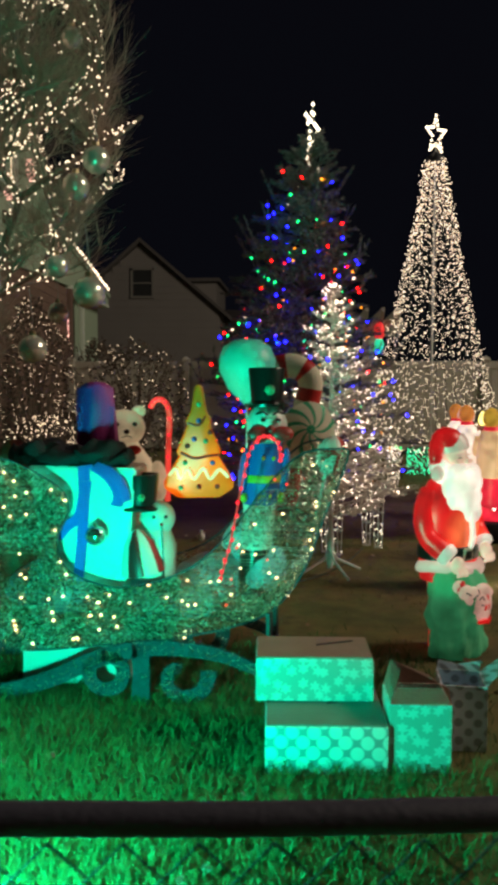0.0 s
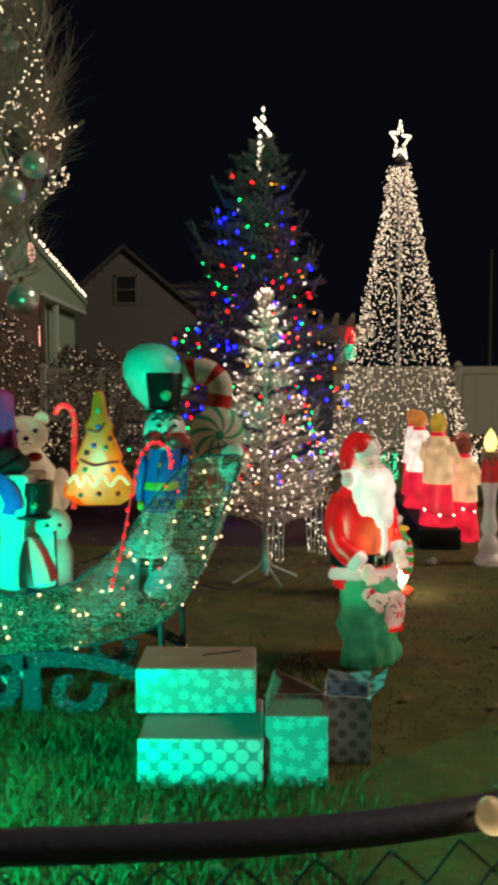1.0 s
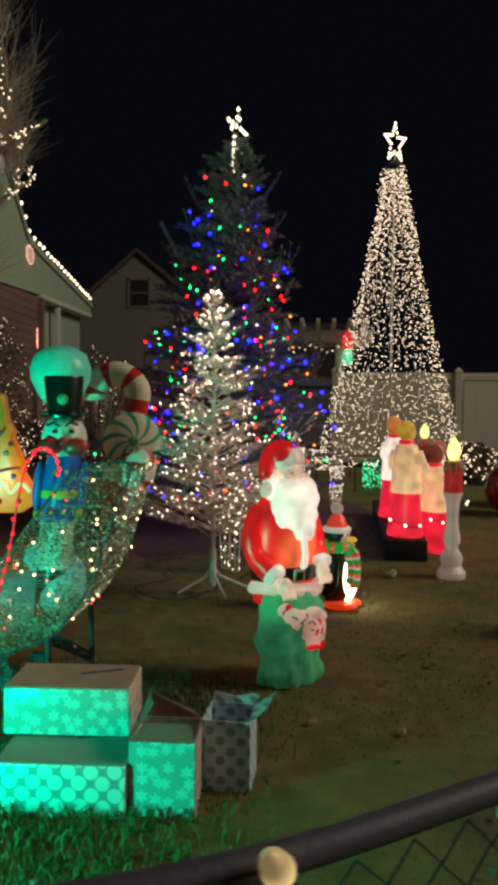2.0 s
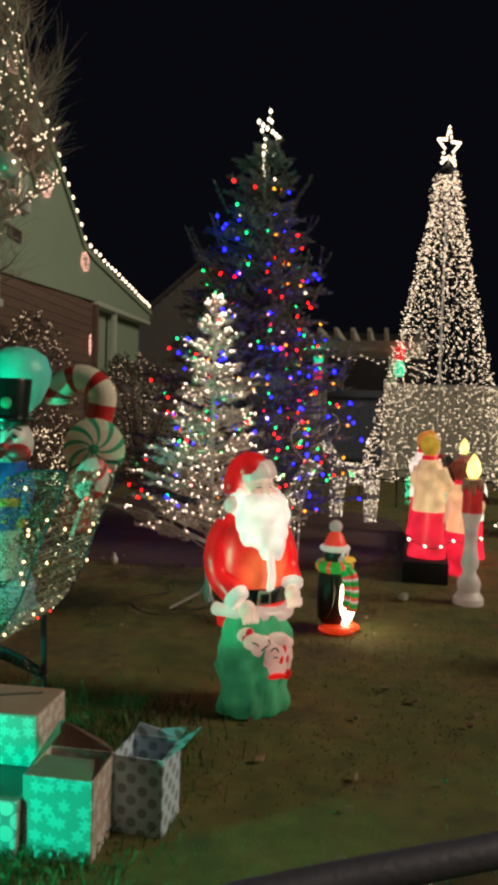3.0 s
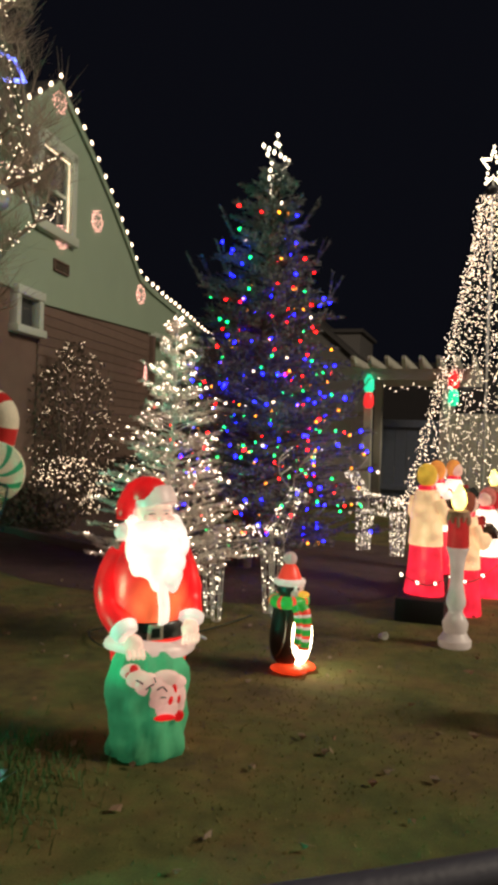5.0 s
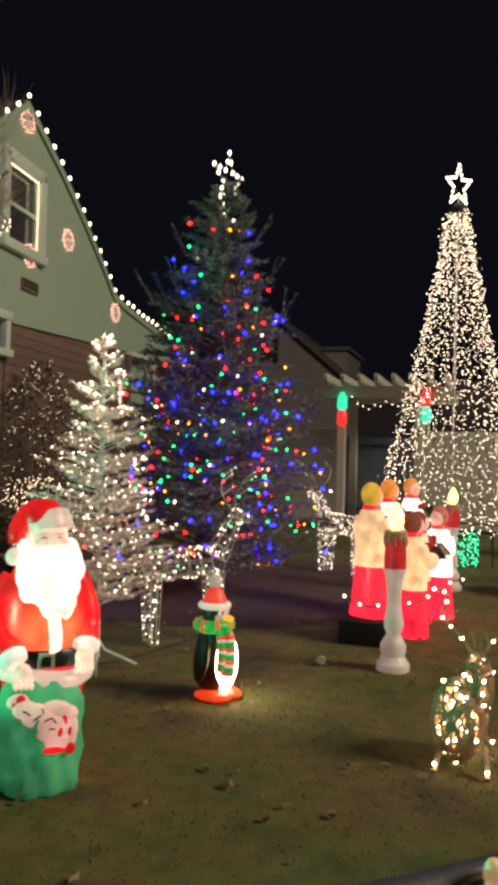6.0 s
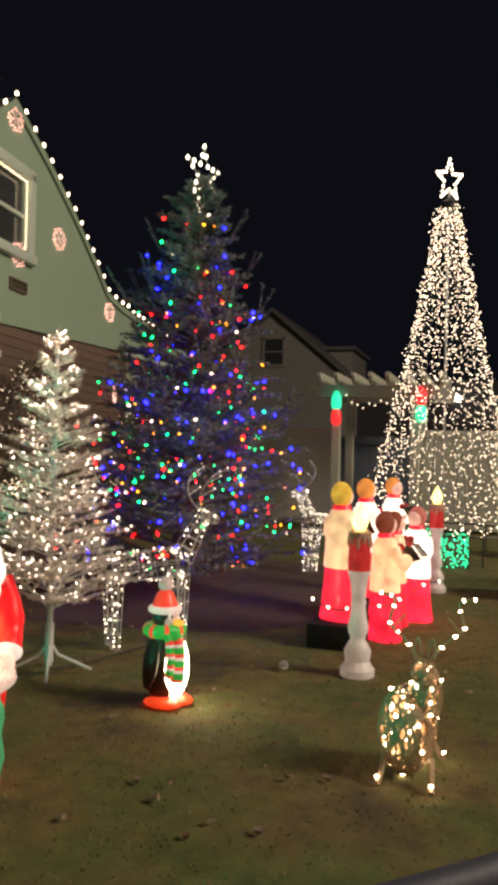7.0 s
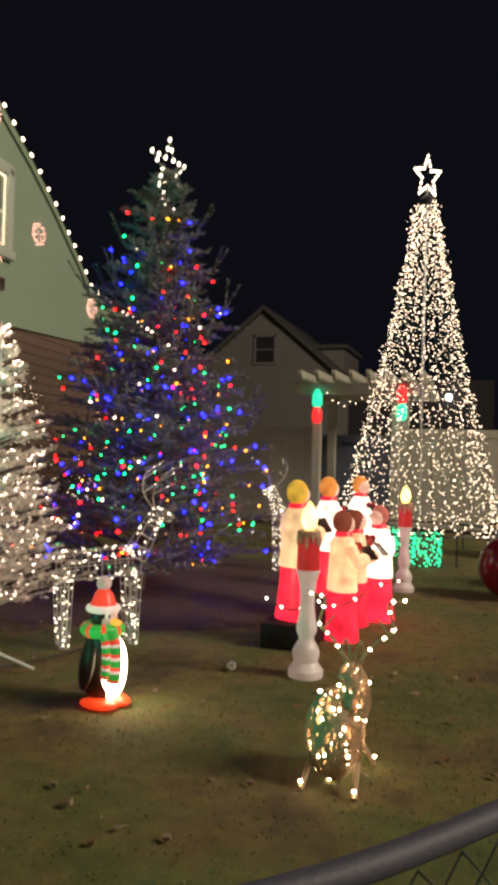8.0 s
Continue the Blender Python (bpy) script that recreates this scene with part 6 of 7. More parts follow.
# ---- the lit Santa figure ----
def santa():
    C = (0, -0.05, 0.62)
    red = lit_plastic("santa_red", (0.95, 0.010, 0.012), 1.0, (0.02, -0.15, 0.60), 0.19, 0.5, (0.45, 0.012, 0.016), (1.0, 0.17, 0.05))
    white = lit_plastic("santa_white", (1.0, 0.80, 0.69), 0.95, (0.01, -0.12, 0.76), 0.26, 0.25, (0.8, 0.76, 0.72))
    skin = lit_plastic("santa_skin", (1.0, 0.62, 0.47), 0.75, C, 0.45, 0.6, (0.7, 0.5, 0.42))
    green = lit_plastic("santa_green", (0.06, 0.42, 0.17), 0.36, (0, -0.05, 0.42), 0.34, 0.3, (0.07, 0.3, 0.14), None, 0.7)
    toy = lit_plastic("santa_toys", (1.0, 0.5, 0.42), 0.45, (0, -0.1, 0.35), 0.3, 0.5, (0.7, 0.5, 0.45))
    fur = lit_plastic("santa_band", (1.0, 0.66, 0.55), 0.40, (0, 0, 0.7), 0.4, 0.7, (0.6, 0.5, 0.46))
    bm = B()
    # trouser legs behind the sack, and the coat skirt
    for sx in (-1, 1):
        lathe(bm, [(0.05, 0.0), (0.062, 0.02), (0.06, 0.18), (0.075, 0.34), (0.085, 0.42)], 0, 18, None, 1.0, 1.0, lambda z: (0.06 * sx + 0.02, 0.0))
    lathe(bm, [(0.150, 0.36), (0.156, 0.40), (0.156, 0.46)], 0, 30, None, 1.0, 0.82)
    # the sack standing in front, gathered in soft folds
    k = len(bm.verts)
    SX, SY = -0.012, -0.088
    lathe(bm, [(0.125, 0.0), (0.145, 0.012), (0.154, 0.04), (0.151, 0.075), (0.144, 0.11), (0.150, 0.15), (0.158, 0.20), (0.160, 0.25), (0.158, 0.30), (0.152, 0.345), (0.140, 0.385), (0.11, 0.42), (0.05, 0.445)], 4, 48, None, 1.0, 0.82, lambda z: (SX, SY))
    bm.verts.ensure_lookup_table()
    for v in bm.verts[k:]:
        a = math.atan2(v.co.y - SY, v.co.x - SX)
        f = 0.010 * math.sin(9 * a + 14 * v.co.z) + 0.008 * math.sin(5 * a - 30 * v.co.z) + 0.012 * noise.noise(v.co * 13)
        v.co += Vector((math.cos(a), math.sin(a), 0)) * f

    def on_sack(x, z, out):
        r = 0.155 - max(0, z - 0.33) * 0.35
        return (x, SY - 0.82 * math.sqrt(max(0.0004, r * r - (x - SX) ** 2)) - out, z)
    # toys in relief across the sack, falling from one shoulder to the other side
    for x, z, rx, rz, mi in ((-0.10, 0.36, 0.04, 0.03, 5), (-0.075, 0.335, 0.045, 0.035, 5), (-0.04, 0.315, 0.05, 0.045, 5), (0.0, 0.295, 0.055, 0.05, 5), (0.035, 0.265, 0.05, 0.055, 5), (0.04, 0.215, 0.045, 0.04, 5), (0.075, 0.255, 0.045, 0.06, 5), (0.03, 0.33, 0.06, 0.035, 5), (0.065, 0.31, 0.05, 0.035, 5), (0.085, 0.22, 0.03, 0.045, 5), (0.0, 0.25, 0.035, 0.03, 5)):
        x, y, z = on_sack(x, z, 0.006)
        ball(bm, (x, y, z), (rx, 0.018, rz), mi, u=14, v=9)
    for x, z, rx, rz, mi in ((-0.09, 0.37, 0.018, 0.02, 0), (-0.11, 0.35, 0.012, 0.014, 0), (0.065, 0.285, 0.012, 0.03, 0), (0.085, 0.25, 0.016, 0.028, 0), (0.05, 0.25, 0.012, 0.02, 0), (0.03, 0.185, 0.045, 0.013, 0), (0.09, 0.18, 0.022, 0.024, 0), (0.098, 0.235, 0.012, 0.022, 0)):
        x, y, z = on_sack(x, z, 0.022)
        ball(bm, (x, y, z), (rx, 0.008, rz), mi, u=12, v=8)
    for a, b in (((-0.085, 0.335), (-0.06, 0.32)), ((-0.05, 0.30), (-0.02, 0.32)), ((-0.005, 0.295), (0.02, 0.305)), ((0.02, 0.305), (0.035, 0.285)), ((0.012, 0.265), (0.03, 0.262)), ((-0.02, 0.345), (-0.012, 0.325))):
        tube(bm, [on_sack(*a, 0.026), on_sack((a[0] + b[0]) / 2, (a[1] + b[1]) / 2 + 0.003, 0.027), on_sack(*b, 0.026)], 0.0032, 5, 3)
    # fur hem, coat, belt and buckle, fur down the front
    ring = [(0.150 * math.cos(a) + 0.008, 0.132 * math.sin(a) - 0.008, 0.43 + 0.014 * math.sin(2 * a + 0.6)) for a in np.linspace(0, 6.283, 36, endpoint=False)]
    tube(bm, ring, 0.030, 12, 7, True, sq=1.35)
    lathe(bm, [(0.160, 0.43), (0.158, 0.47), (0.150, 0.50), (0.158, 0.55), (0.168, 0.62), (0.164, 0.70), (0.148, 0.77), (0.115, 0.83), (0.06, 0.875)], 0, 36, None, 1.0, 0.84)
    lathe(bm, [(0.156, 0.462), (0.165, 0.468), (0.166, 0.522), (0.158, 0.53)], 3, 36, None, 1.0, 0.87)
    box(bm, (0.0, -0.142, 0.494), (0.062, 0.014, 0.062), 6, bevel=0.005); box(bm, (0.0, -0.151, 0.494), (0.036, 0.008, 0.036), 3)
    tube(bm, spline([(0.035, -0.128, 0.53), (0.032, -0.146, 0.60), (0.02, -0.14, 0.70)], 4), 0.034, 12, 1, sq=0.45)
    # sleeves with folds, fur cuffs, hands
    for sx, mid, el, ha in ((-1, (-0.165, 0.005, 0.70), (-0.17, -0.03, 0.585), (-0.088, -0.165, 0.455)), (1, (0.155, 0.0, 0.70), (0.165, -0.03, 0.60), (0.145, -0.125, 0.495))):
        sh = Vector((0.118 * sx, 0.012, 0.79))
        e, h = Vector(el), Vector(ha)
        path = spline([sh, mid, el, e.lerp(h, 0.62)], 6)
        tube(bm, path, [0.049 + 0.002 * math.sin(0.9 * i) for i in range(len(path))], 16, 0)
        d = (h - e).normalized()
        tube(bm, [e.lerp(h, 0.50), e.lerp(h, 0.58), e.lerp(h, 0.72), e.lerp(h, 0.78)], [0.044, 0.056, 0.052, 0.042], 16, 1)
        ball(bm, h, (0.036, 0.032, 0.042), 2, u=16, v=10)
        for q in range(4):
            p = h + Vector((sx * (0.026 - 0.018 * q), -0.022, -0.012))
            tube(bm, [p, p + Vector((-0.004 * sx, -0.012, -0.026)), p + Vector((-0.006 * sx, -0.004, -0.036))], [0.010, 0.010, 0.007], 7, 2)
    # head with a full beard falling in waves
    k0 = len(bm.verts)
    ball(bm, (0, -0.015, 0.945), (0.078, 0.085, 0.085), 2, u=24, v=16); ball(bm, (0, 0.03, 0.92), (0.092, 0.075, 0.09), 1)
    for c, r in (((0, -0.085, 0.825), (0.132, 0.072, 0.105)), ((0.0, -0.10, 0.76), (0.115, 0.062, 0.085)), ((0.022, -0.115, 0.71), (0.075, 0.05, 0.07)), ((-0.06, -0.085, 0.87), (0.062, 0.05, 0.06)), ((0.06, -0.085, 0.87), (0.062, 0.05, 0.06)), ((-0.092, -0.03, 0.885), (0.032, 0.05, 0.06)), ((0.092, -0.03, 0.885), (0.032, 0.05, 0.06))):
        kk = len(bm.verts); ball(bm, c, r, 1, u=28, v=18)
        bm.verts.ensure_lookup_table()
        for v in bm.verts[kk:]:
            w = noise.noise(Vector((v.co.x * 30, 0, v.co.z * 9)))
            v.co.y += 0.014 * w; v.co.z += 0.010 * math.sin(v.co.x * 70) * (0.88 - v.co.z) / 0.2
    for sx in (-1, 1):
        ball(bm, (0.032 * sx, -0.118, 0.905), (0.042, 0.02, 0.017), 1, Matrix.Rotation(0.3 * sx, 4, "Y"), 14, 8)
        tube(bm, [(0.021 * sx, -0.097, 0.951), (0.032 * sx, -0.096, 0.954), (0.043 * sx, -0.091, 0.95)], 0.0022, 5, 3); ball(bm, (0.034 * sx, -0.092, 0.966), (0.022, 0.009, 0.005), 7, u=10, v=6)
        ball(bm, (0.048 * sx, -0.09, 0.932), (0.022, 0.014, 0.016), 2, u=10, v=6)
    ball(bm, (0, -0.112, 0.934), (0.016, 0.016, 0.014), 2, u=12, v=8)
    # cap: a broad fur band low at the back and high in front, the red crown folded over to one side
    band = Matrix.Translation((0.012, 0.0, 0.985)) @ Matrix.Rotation(-0.30, 4, "X") @ Matrix.Rotation(-0.20, 4, "Y")
    lathe(bm, [(0.078, -0.024), (0.095, -0.016), (0.097, 0.02), (0.088, 0.052), (0.07, 0.06)], 7, 32, band, 0.95, 1.0)
    lathe(bm, [(0.082, 0.04), (0.083, 0.055), (0.075, 0.085), (0.052, 0.11), (0.022, 0.122), (0.002, 0.124)], 0, 28, Matrix.Translation((-0.012, 0.006, 0.972)) @ Matrix.Rotation(-0.12, 4, "Y"), 1.0, 1.0)
    cap = spline([(-0.025, 0.01, 1.05), (-0.07, 0.01, 1.035), (-0.108, 0.0, 0.985), (-0.122, -0.012, 0.925)], 6)
    tube(bm, cap, [0.050 - 0.0012 * i + 0.002 * math.sin(2.2 * i) for i in range(len(cap))], 18, 0)
    ball(bm, (-0.125, -0.03, 0.878), 0.036, 7, u=18, v=12)
    bm.verts.ensure_lookup_table()
    bmesh.ops.rotate(bm, cent=(0, 0, 0.9), matrix=Matrix.Rotation(0.12, 3, "Z"), verts=bm.verts[k0:])
    for v in bm.verts:
        v.co += Vector((noise.noise(v.co * 16), noise.noise(v.co * 16 + Vector((3, 0, 0))), 0)) * 0.005
        v.co.y *= 0.88
    solid("santa_figure", bm, [red, white, skin, BLACKP, green, toy, surface("buckle", (0.7, 0.66, 0.55), 0.3, metal=0.5), fur], "glowing moulded plastic Santa holding a green toy sack", "santa figure", pose(0.998, 3.842, 0, 0, 0, 37))


santa()


def penguin():
    white = lit_plastic("penguin_white", (1.0, 0.86, 0.55), 13.0, (0.0, -0.05, 0.2), 0.2, 0.35, (0.8, 0.8, 0.76))
    body = surface("penguin_black", (0.05, 0.035, 0.035), 0.4, vary=0.3)
    green = lit_plastic("scarf_green", (0.03, 0.42, 0.06), 0.32, (0, -0.1, 0.25), 0.3, 0.6, (0.05, 0.4, 0.06))
    redm = lit_plastic("scarf_red", (0.9, 0.06, 0.03), 0.6, (0, -0.1, 0.3), 0.35, 0.6, (0.5, 0.04, 0.03))
    orange = lit_plastic("feet_orange", (1.0, 0.055, 0.012), 0.75, (0, -0.05, 0.05), 0.25, 0.7, (0.6, 0.07, 0.02))
    pink = lit_plastic("pompom", (1.0, 0.62, 0.56), 0.16, (0, 0, 0.5), 0.3, 0.7, (0.6, 0.45, 0.42), None, 0.8)
    bm = B()
    lathe(bm, [(0.07, 0.04), (0.1, 0.08), (0.108, 0.2), (0.1, 0.3), (0.08, 0.4)], 0, 26, None, 0.85, 0.9)
    ball(bm, (0.014, -0.052, 0.195), (0.080, 0.080, 0.165), 1)
    ball(bm, (0, 0, 0.44), (0.068, 0.066, 0.062), 0); ball(bm, (0, -0.03, 0.43), (0.05, 0.045, 0.042), 5)
    for sx in (-1, 1):
        ball(bm, (0.03 * sx, -0.066, 0.452), (0.013, 0.011, 0.017), 7, u=12, v=8); ball(bm, (0.03 * sx, -0.078, 0.45), (0.008, 0.005, 0.01), 0, u=8, v=6)
        ball(bm, (0.095 * sx, 0.0, 0.22), (0.025, 0.05, 0.13), 0, Matrix.Rotation(-0.18 * sx, 4, "Y"), 14, 10)
        ball(bm, (0.055 * sx, -0.05, 0.025), (0.062, 0.105, 0.026), 4, Matrix.Rotation(-0.25 * sx, 4, "Z"), 16, 8)
    ball(bm, (0, -0.09, 0.42), (0.02, 0.04, 0.018), 6, u=12, v=8)
    ring = [(0.08 * math.cos(a), 0.078 * math.sin(a), 0.375) for a in np.linspace(0, 6.283, 32, endpoint=False)]
    kf = len(bm.faces); tube(bm, ring, 0.034, 9, 2, True)
    bm.faces.ensure_lookup_table()
    for i, f in enumerate(bm.faces[kf:]):
        if (i // 9) % 4 == 0:
            f.material_index = 3
    for y0, x0, zz in ((-0.108, -0.078, 0.17), (-0.126, -0.04, 0.14)):
        kf = len(bm.faces); p = [(x0, -0.09, 0.37)] + [(x0, y0 - 0.01 * math.sin(3 * t), 0.34 + (zz - 0.34) * t) for t in np.linspace(0, 1, 14)]
        tube(bm, p, 0.034, 8, 2, sq=0.6)
        bm.faces.ensure_lookup_table()
        for i, f in enumerate(bm.faces[kf:]):
            if (i // 8) % 4 == 1:
                f.material_index = 3
            elif (i // 8) % 4 == 2:
                f.material_index = 7
    lathe(bm, [(0.072, 0.475), (0.06, 0.51), (0.045, 0.55), (0.025, 0.575)], 3, 20)
    tube(bm, [(0.07 * math.cos(a), 0.07 * math.sin(a), 0.478) for a in np.linspace(0, 6.283, 24, endpoint=False)], 0.018, 8, 7, True)
    ball(bm, (0, 0, 0.60), 0.038, 5, u=16, v=10)
    beak = lit_plastic("beak", (1.0, 0.4, 0.05), 0.6, (0, -0.1, 0.4), 0.2, 0.8, (0.8, 0.4, 0.05))
    furw = lit_plastic("hat_fur", (1.0, 0.72, 0.62), 0.4, (0, 0, 0.45), 0.3, 0.7, (0.7, 0.62, 0.58), None, 0.8)
    solid("penguin_figure", bm, [body, white, green, redm, orange, pink, beak, furw], "lit moulded penguin with red hat and green striped scarf", "penguin figure", pose(1.268, 5.085, 0, 0, 0, 70) @ Matrix.Scale(1.015, 4))


penguin()


def candle(m):
    ob = thing("candle_light", "lit plastic candle, red with white drips, on a turned pedestal", "candle light", m, "candles on pedestals")
    bm = B(); lathe(bm, [(0.098, 0.0), (0.102, 0.008), (0.102, 0.045), (0.092, 0.055), (0.07, 0.09), (0.076, 0.115), (0.08, 0.15), (0.06, 0.19), (0.044, 0.215), (0.046, 0.235), (0.058, 0.26), (0.061, 0.29), (0.05, 0.34), (0.042, 0.40), (0.042, 0.47), (0.05, 0.55), (0.064, 0.6), (0.07, 0.61), (0.07, 0.62)], 0, 24)
    part("pedestal", bm, lit_plastic("pedestal_glow", (1.0, 0.72, 0.62), 0.16, (0, 0, 0.7), 0.5, 0.6, (0.68, 0.62, 0.6)), ob, "grey turned pedestal")
    bm = B(); lathe(bm, [(0.066, 0.62), (0.068, 0.63), (0.064, 0.80), (0.062, 0.82)], 0, 24); part("candle", bm, lit_plastic("candle_red", (0.7, 0.03, 0.03), 0.35, (0, 0, 0.82), 0.2, 0.5, (0.45, 0.03, 0.03)), ob)
    bm = B(); lathe(bm, [(0.066, 0.81), (0.07, 0.82), (0.068, 0.845), (0.05, 0.855), (0.0, 0.852)], 0, 24)
    for k in range(12):
        a = k * 0.5236; L = (0.05, 0.02, 0.035, 0.06, 0.025, 0.045)[k % 6]
        ball(bm, (0.064 * math.cos(a), 0.064 * math.sin(a), 0.815 - L / 2), (0.012, 0.012, L / 2 + 0.012), 0, u=8, v=6)
    part("wax_drips", bm, surface("drip_wax", (0.65, 0.4, 0.3), 0.4), ob)
    bm = B(); lathe(bm, [(0.022, 0.85), (0.042, 0.88), (0.048, 0.91), (0.038, 0.96), (0.016, 1.0), (0.003, 1.02)], 0, 18)
    part("flame", bm, lit_plastic("flame", (1.0, 0.82, 0.22), 2.6, (0, 0, 0.9), 0.1, 0.5), ob, "glowing yellow flame bulb")
    return ob


cand = candle(pose(2.115, 5.98, 0))
copy_thing(cand, pose(2.32, 9.16, 0))


def chorister(m, hair, h, label, glow=1.0, pale=False):
    """A moulded choir figure: red robe, cream surplice, bent head, seen mostly from behind."""
    k = h / 1.0
    bm = B()
    C = (0, 0, 0.45 * k)
    robe = lit_plastic("robe_red", (1.0, 0.02, 0.05), 0.95 * glow, (0, 0, 0.15 * k), 0.5, 0.6, (0.6, 0.03, 0.05))
    surp = lit_plastic("surplice_cream", (1.0, 0.86, 0.7) if pale else (1.0, 0.56, 0.27), (1.2 if pale else 0.72) * glow, (0, 0, 0.42 * k), 0.4, 0.55, (0.75, 0.6, 0.45))
    hairm = lit_plastic("hair_" + label.split()[0], hair, 0.5, (0, 0, 0.88 * k), 0.2, 0.5, tuple(c * 0.7 for c in hair), None, 0.85)
    face = lit_plastic("choir_face", (1.0, 0.5, 0.36), 0.5, C, 0.6, 0.6, (0.7, 0.5, 0.42))
    lathe(bm, [(0.155 * k, 0.0), (0.16 * k, 0.012), (0.135 * k, 0.2 * k), (0.12 * k, 0.4 * k)], 0, 24, None, 1, 0.8)
    lathe(bm, [(0.128 * k, 0.365 * k), (0.136 * k, 0.37 * k), (0.125 * k, 0.55 * k), (0.115 * k, 0.68 * k), (0.095 * k, 0.76 * k), (0.05 * k, 0.79 * k)], 1, 24, None, 1, 0.78)
    lathe(bm, [(0.062 * k, 0.775 * k), (0.07 * k, 0.785 * k), (0.06 * k, 0.81 * k)], 0, 18)
    ball(bm, (0, 0.008, 0.885 * k), (0.074 * k, 0.078 * k, 0.09 * k), 2); ball(bm, (0, -0.032 * k, 0.868 * k), (0.062 * k, 0.056 * k, 0.07 * k), 3)
    for sx in (-1, 1):
        tube(bm, spline([(0.1 * sx * k, 0, 0.71 * k), (0.135 * sx * k, -0.04 * k, 0.58 * k), (0.06 * sx * k, -0.15 * k, 0.60 * k)], 5), [0.045 * k] * 6 + [0.055 * k] * 5, 10, 1)
        ball(bm, (0.05 * sx * k, -0.17 * k, 0.60 * k), 0.025 * k, 3, u=10, v=8)
    m2 = Matrix.Translation((0, -0.2 * k, 0.64 * k)) @ Matrix.Rotation(-0.7, 4, "X")
    box(bm, (-0.05 * k, 0, 0), (0.1 * k, 0.012, 0.13 * k), 4, m2 @ Matrix.Rotation(0.25, 4, "Z")); box(bm, (0.05 * k, 0, 0), (0.1 * k, 0.012, 0.13 * k), 4, m2 @ Matrix.Rotation(-0.25, 4, "Z"))
    ball(bm, (0.03 * k, -0.125 * k, 0.7 * k), (0.035 * k, 0.02, 0.03 * k), 5, u=10, v=8); ball(bm, (-0.03 * k, -0.125 * k, 0.7 * k), (0.035 * k, 0.02, 0.03 * k), 5, u=10, v=8)
    solid("choir_figure", bm, [robe, surp, hairm, face, BLACKP, surface("bow_red", (0.5, 0.02, 0.03), 0.5)], label, "choir figure", m, "choir of lit figures")


BLOND, GINGER, BROWNH, PINKH = (0.75, 0.42, 0.05), (0.85, 0.3, 0.06), (0.22, 0.05, 0.025), (0.6, 0.16, 0.12)
chorister(pose(1.86, 6.72, 0.17, 0, 0, 150), BLOND, 0.97, "blond moulded chorister in red robe and cream surplice, lit inside")
chorister(pose(1.86, 7.75, 0.17, 0, 0, 140), GINGER, 0.97, "ginger moulded chorister in red robe and white surplice, lit inside", 1.0, True)
chorister(pose(1.95, 8.76, 0.17, 0, 0, 60), GINGER, 0.96, "ginger moulded chorister in red robe and white surplice, lit inside", 1.0, True)
chorister(pose(2.13, 6.98, 0.0, 0, 0, 135), BROWNH, 0.93, "brown-haired small moulded chorister in red robe, lit inside")
chorister(pose(2.27, 7.75, 0.0, 0, 0, -30), PINKH, 0.93, "auburn small moulded chorister in red robe, brightly lit inside", 1.2, True)
chorister(pose(2.13, 7.5, 0.0, 0, 0, 110), BROWNH, 0.9, "dark-haired small moulded chorister in red robe, lit inside", 0.7)
bm = B(); box(bm, (0, 0, 0.083), (0.34, 2.5, 0.166), bevel=0.01)
solid("riser", bm, DARKCLOTH, "low black platform under the back row of choir figures", "platform", pose(1.88, 7.75, 0, 0, 0, -1.5))
sb = thing("choir_light_string", "string of clear bulbs draped in front of the choir", "string lights")
cp = spline([(1.72, 6.5, 0.33), (1.9, 6.45, 0.28), (2.05, 6.6, 0.32), (2.2, 6.65, 0.3), (2.4, 7.0, 0.4), (2.5, 7.5, 0.36)], 6)
bm = B(); tube(bm, cp, 0.004, 5); part("cable", bm, CABLE, sb)
cb = bulb_mesh("clear_bulb", 0.0095, COOLW, 1.8)
bulbs(sb, cb, cp[::4], 1.2, rng)

# ---- far right: ornament, lit green boxes and a lit green bush ----
bm = B(); ball(bm, (0, 0, 0.3), 0.3, u=32, v=20); lathe(bm, [(0.07, 0.58), (0.07, 0.66), (0.02, 0.68)], 1, 14)
solid("giant_bauble", bm, [surface("burgundy_gloss", (0.16, 0.012, 0.02), 0.15, vary=0.2, scale=5, bump=0.0), YEL], "giant glossy burgundy bauble resting on the lawn", "bauble", pose(3.30, 9.2, 0))
gift = thing("lit_gift_box", "gift box outline of green fairy lights on the lawn", "light box", pose(2.38, 11.0, 0, 0, 0, 15))
bm = B()
for x in (-0.15, 0.15):
    for y in (-0.15, 0.15):
        tube(bm, [(x, y, 0), (x, y, 0.4)], 0.006, 5)
for z in (0.02, 0.4):
    tube(bm, [(-0.15, -0.15, z), (0.15, -0.15, z), (0.15, 0.15, z), (-0.15, 0.15, z)], 0.006, 5, closed=True)
part("wire_frame", bm, CABLE, gift)
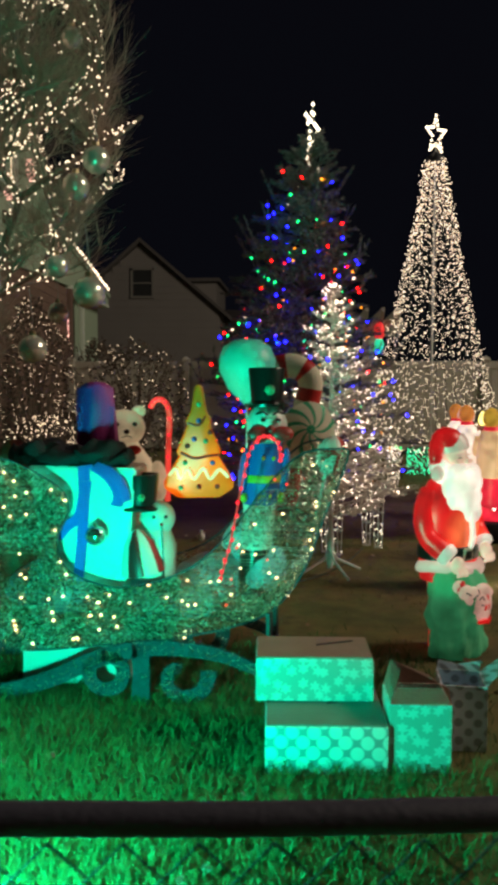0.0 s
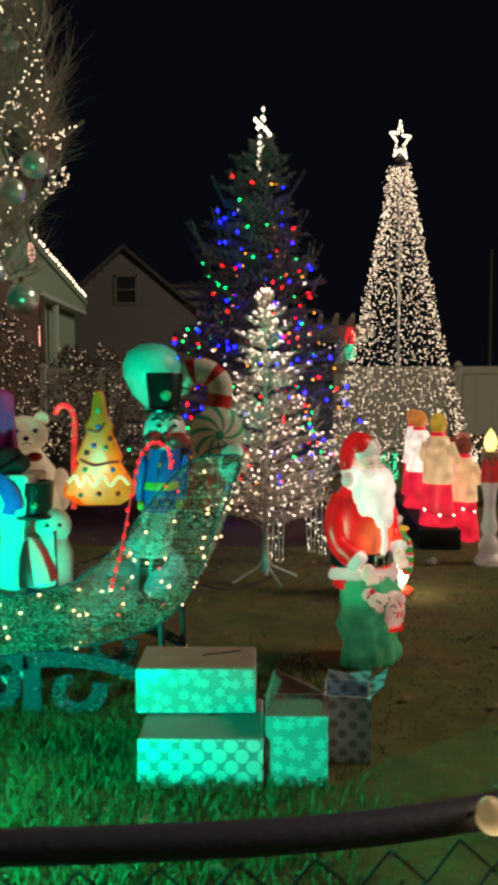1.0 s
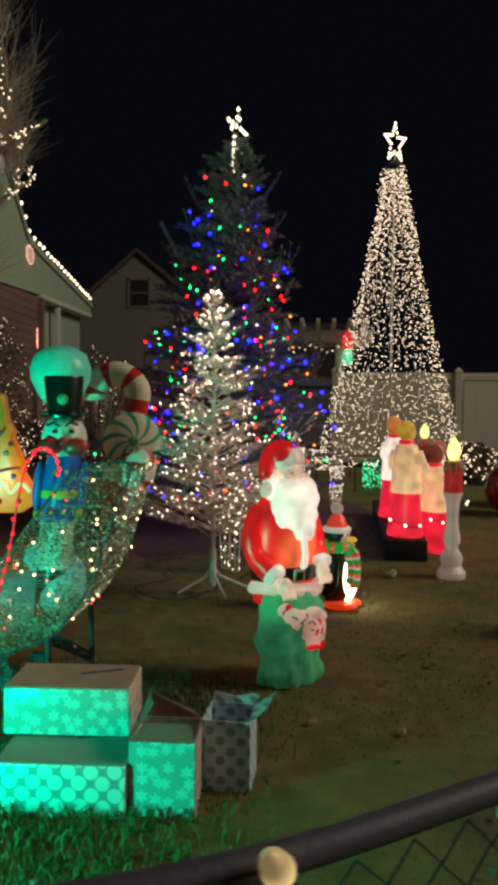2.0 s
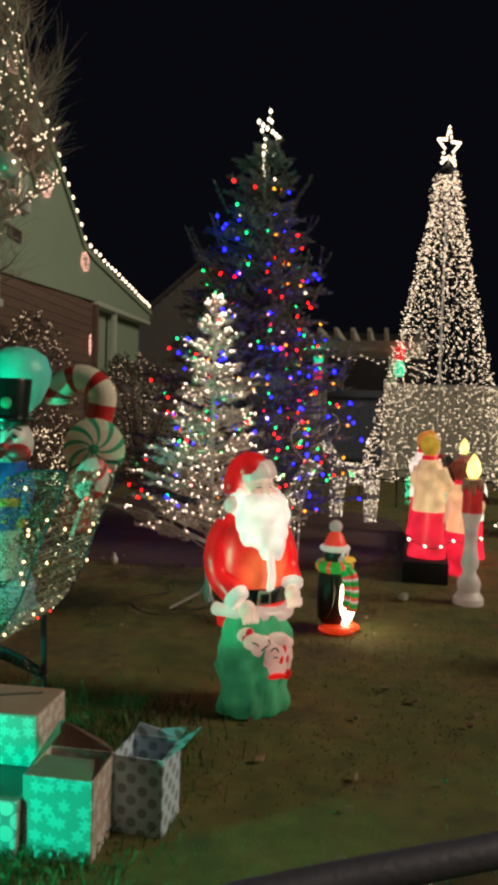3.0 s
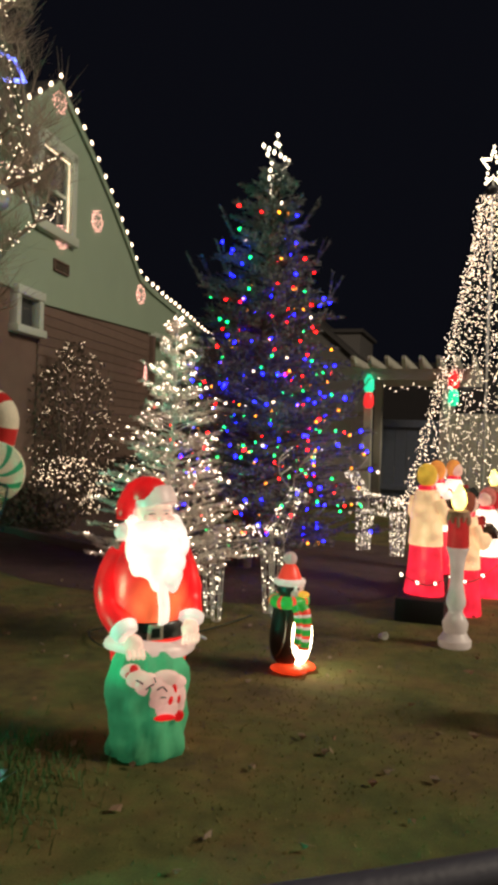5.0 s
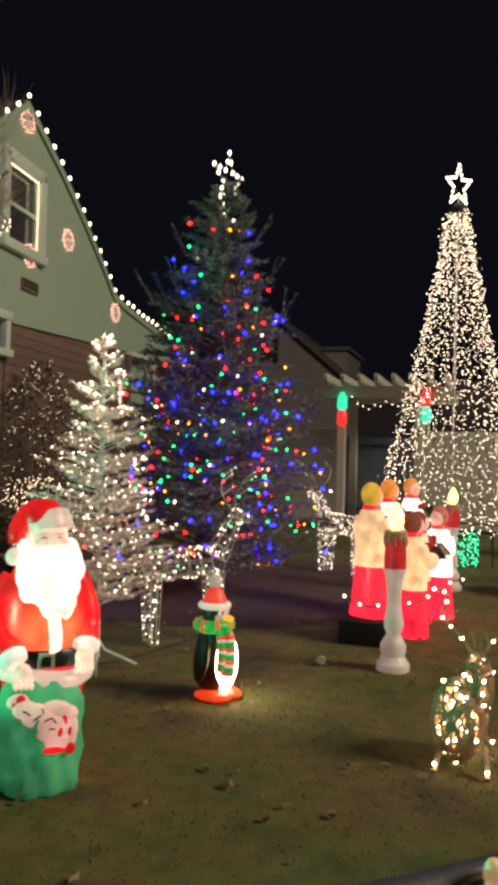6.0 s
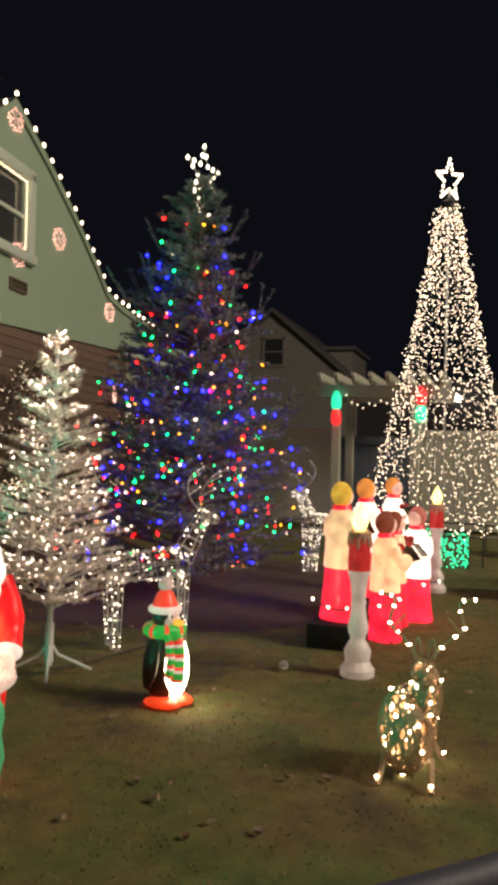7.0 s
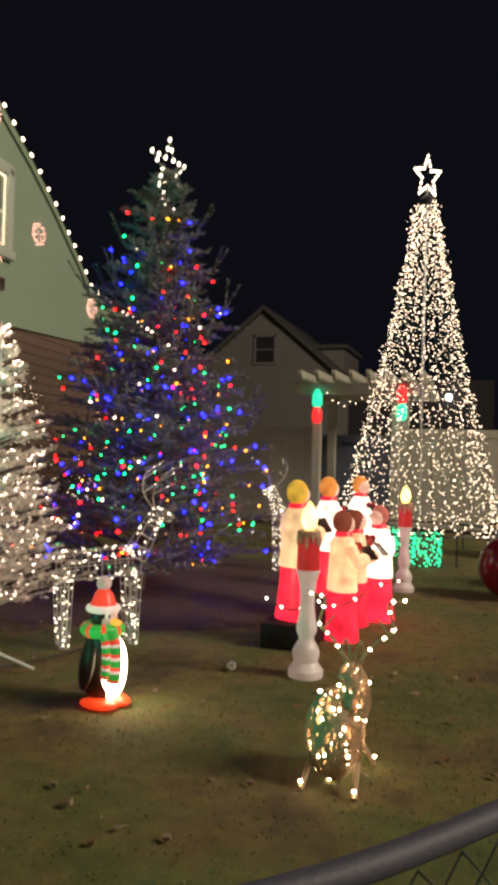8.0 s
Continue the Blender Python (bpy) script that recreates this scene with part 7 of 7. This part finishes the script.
gl = bulb_glow("green_fairy", (0.02, 0.75, 0.32), 3)
dots("net_lights", [(rng.uniform(-0.15, 0.15), rng.choice((-0.15, 0.15)), rng.uniform(0.02, 0.4)) for _ in range(110)] + [(rng.choice((-0.15, 0.15)), rng.uniform(-0.15, 0.15), rng.uniform(0.02, 0.4)) for _ in range(90)], 0.008, gl, gift)
copy_thing(gift, pose(1.95, 11.6, 0, 0, 0, -20))
shrub(3.95, 9.9, 0.4, 0.75, 220, 12, "small clipped bush glowing with green fairy lights", mat=gl, br=0.011)
shrub(3.5, 12.4, 0.45, 0.6, 160, 13, "low bush with warm fairy lights by the white fence", br=0.011)

# plastic cup lying on the lawn and a loose extension cord
bm = B(); lathe(bm, [(0.022, 0), (0.036, 0.085), (0.033, 0.085), (0.02, 0.004), (0.0, 0.004)], 0, 16)
solid("plastic_cup", bm, WHITEP, "crumpled clear plastic cup lying on the lawn", "cup", pose(1.66, 5.93, 0.026, 75, 0, 40) @ Matrix.Scale(0.7, 4))
bm = B(); tube(bm, spline([(0.05, 5.9, 0.02), (0.15, 5.6, 0.03), (-0.05, 5.3, 0.025), (0.2, 5.0, 0.03), (0.4, 5.2, 0.025), (0.6, 5.6, 0.03), (0.75, 6.1, 0.03)], 8), 0.005, 5)
solid("extension_cord", bm, CABLE, "thin green extension cord trailing through the grass", "cord")

bm = B(); box(bm, (0, 0, 0.055), (2.3, 0.11, 0.12), bevel=0.012)
for v in bm.verts:
    v.co.z += 0.008 * noise.noise(v.co * 3)
solid("edging_timber", bm, surface("weathered_timber", (0.2, 0.15, 0.13), 0.85, vary=0.4, scale=7, bump=0.5), "weathered timber edging the bed beside the house", "timber", pose(-2.35, 8.48, 0, 0, 0, -27), kind="structure")
bm = B(); ball(bm, (0, 0, 0.034), (0.03, 0.03, 0.034), u=16, v=10); lathe(bm, [(0.013, 0.062), (0.013, 0.088), (0.009, 0.09)], 0, 10)
solid("loose_bulb", bm, WHITEP, "white plastic bulb lying loose in the grass", "bulb", pose(-0.569, 6.42, 0.004))
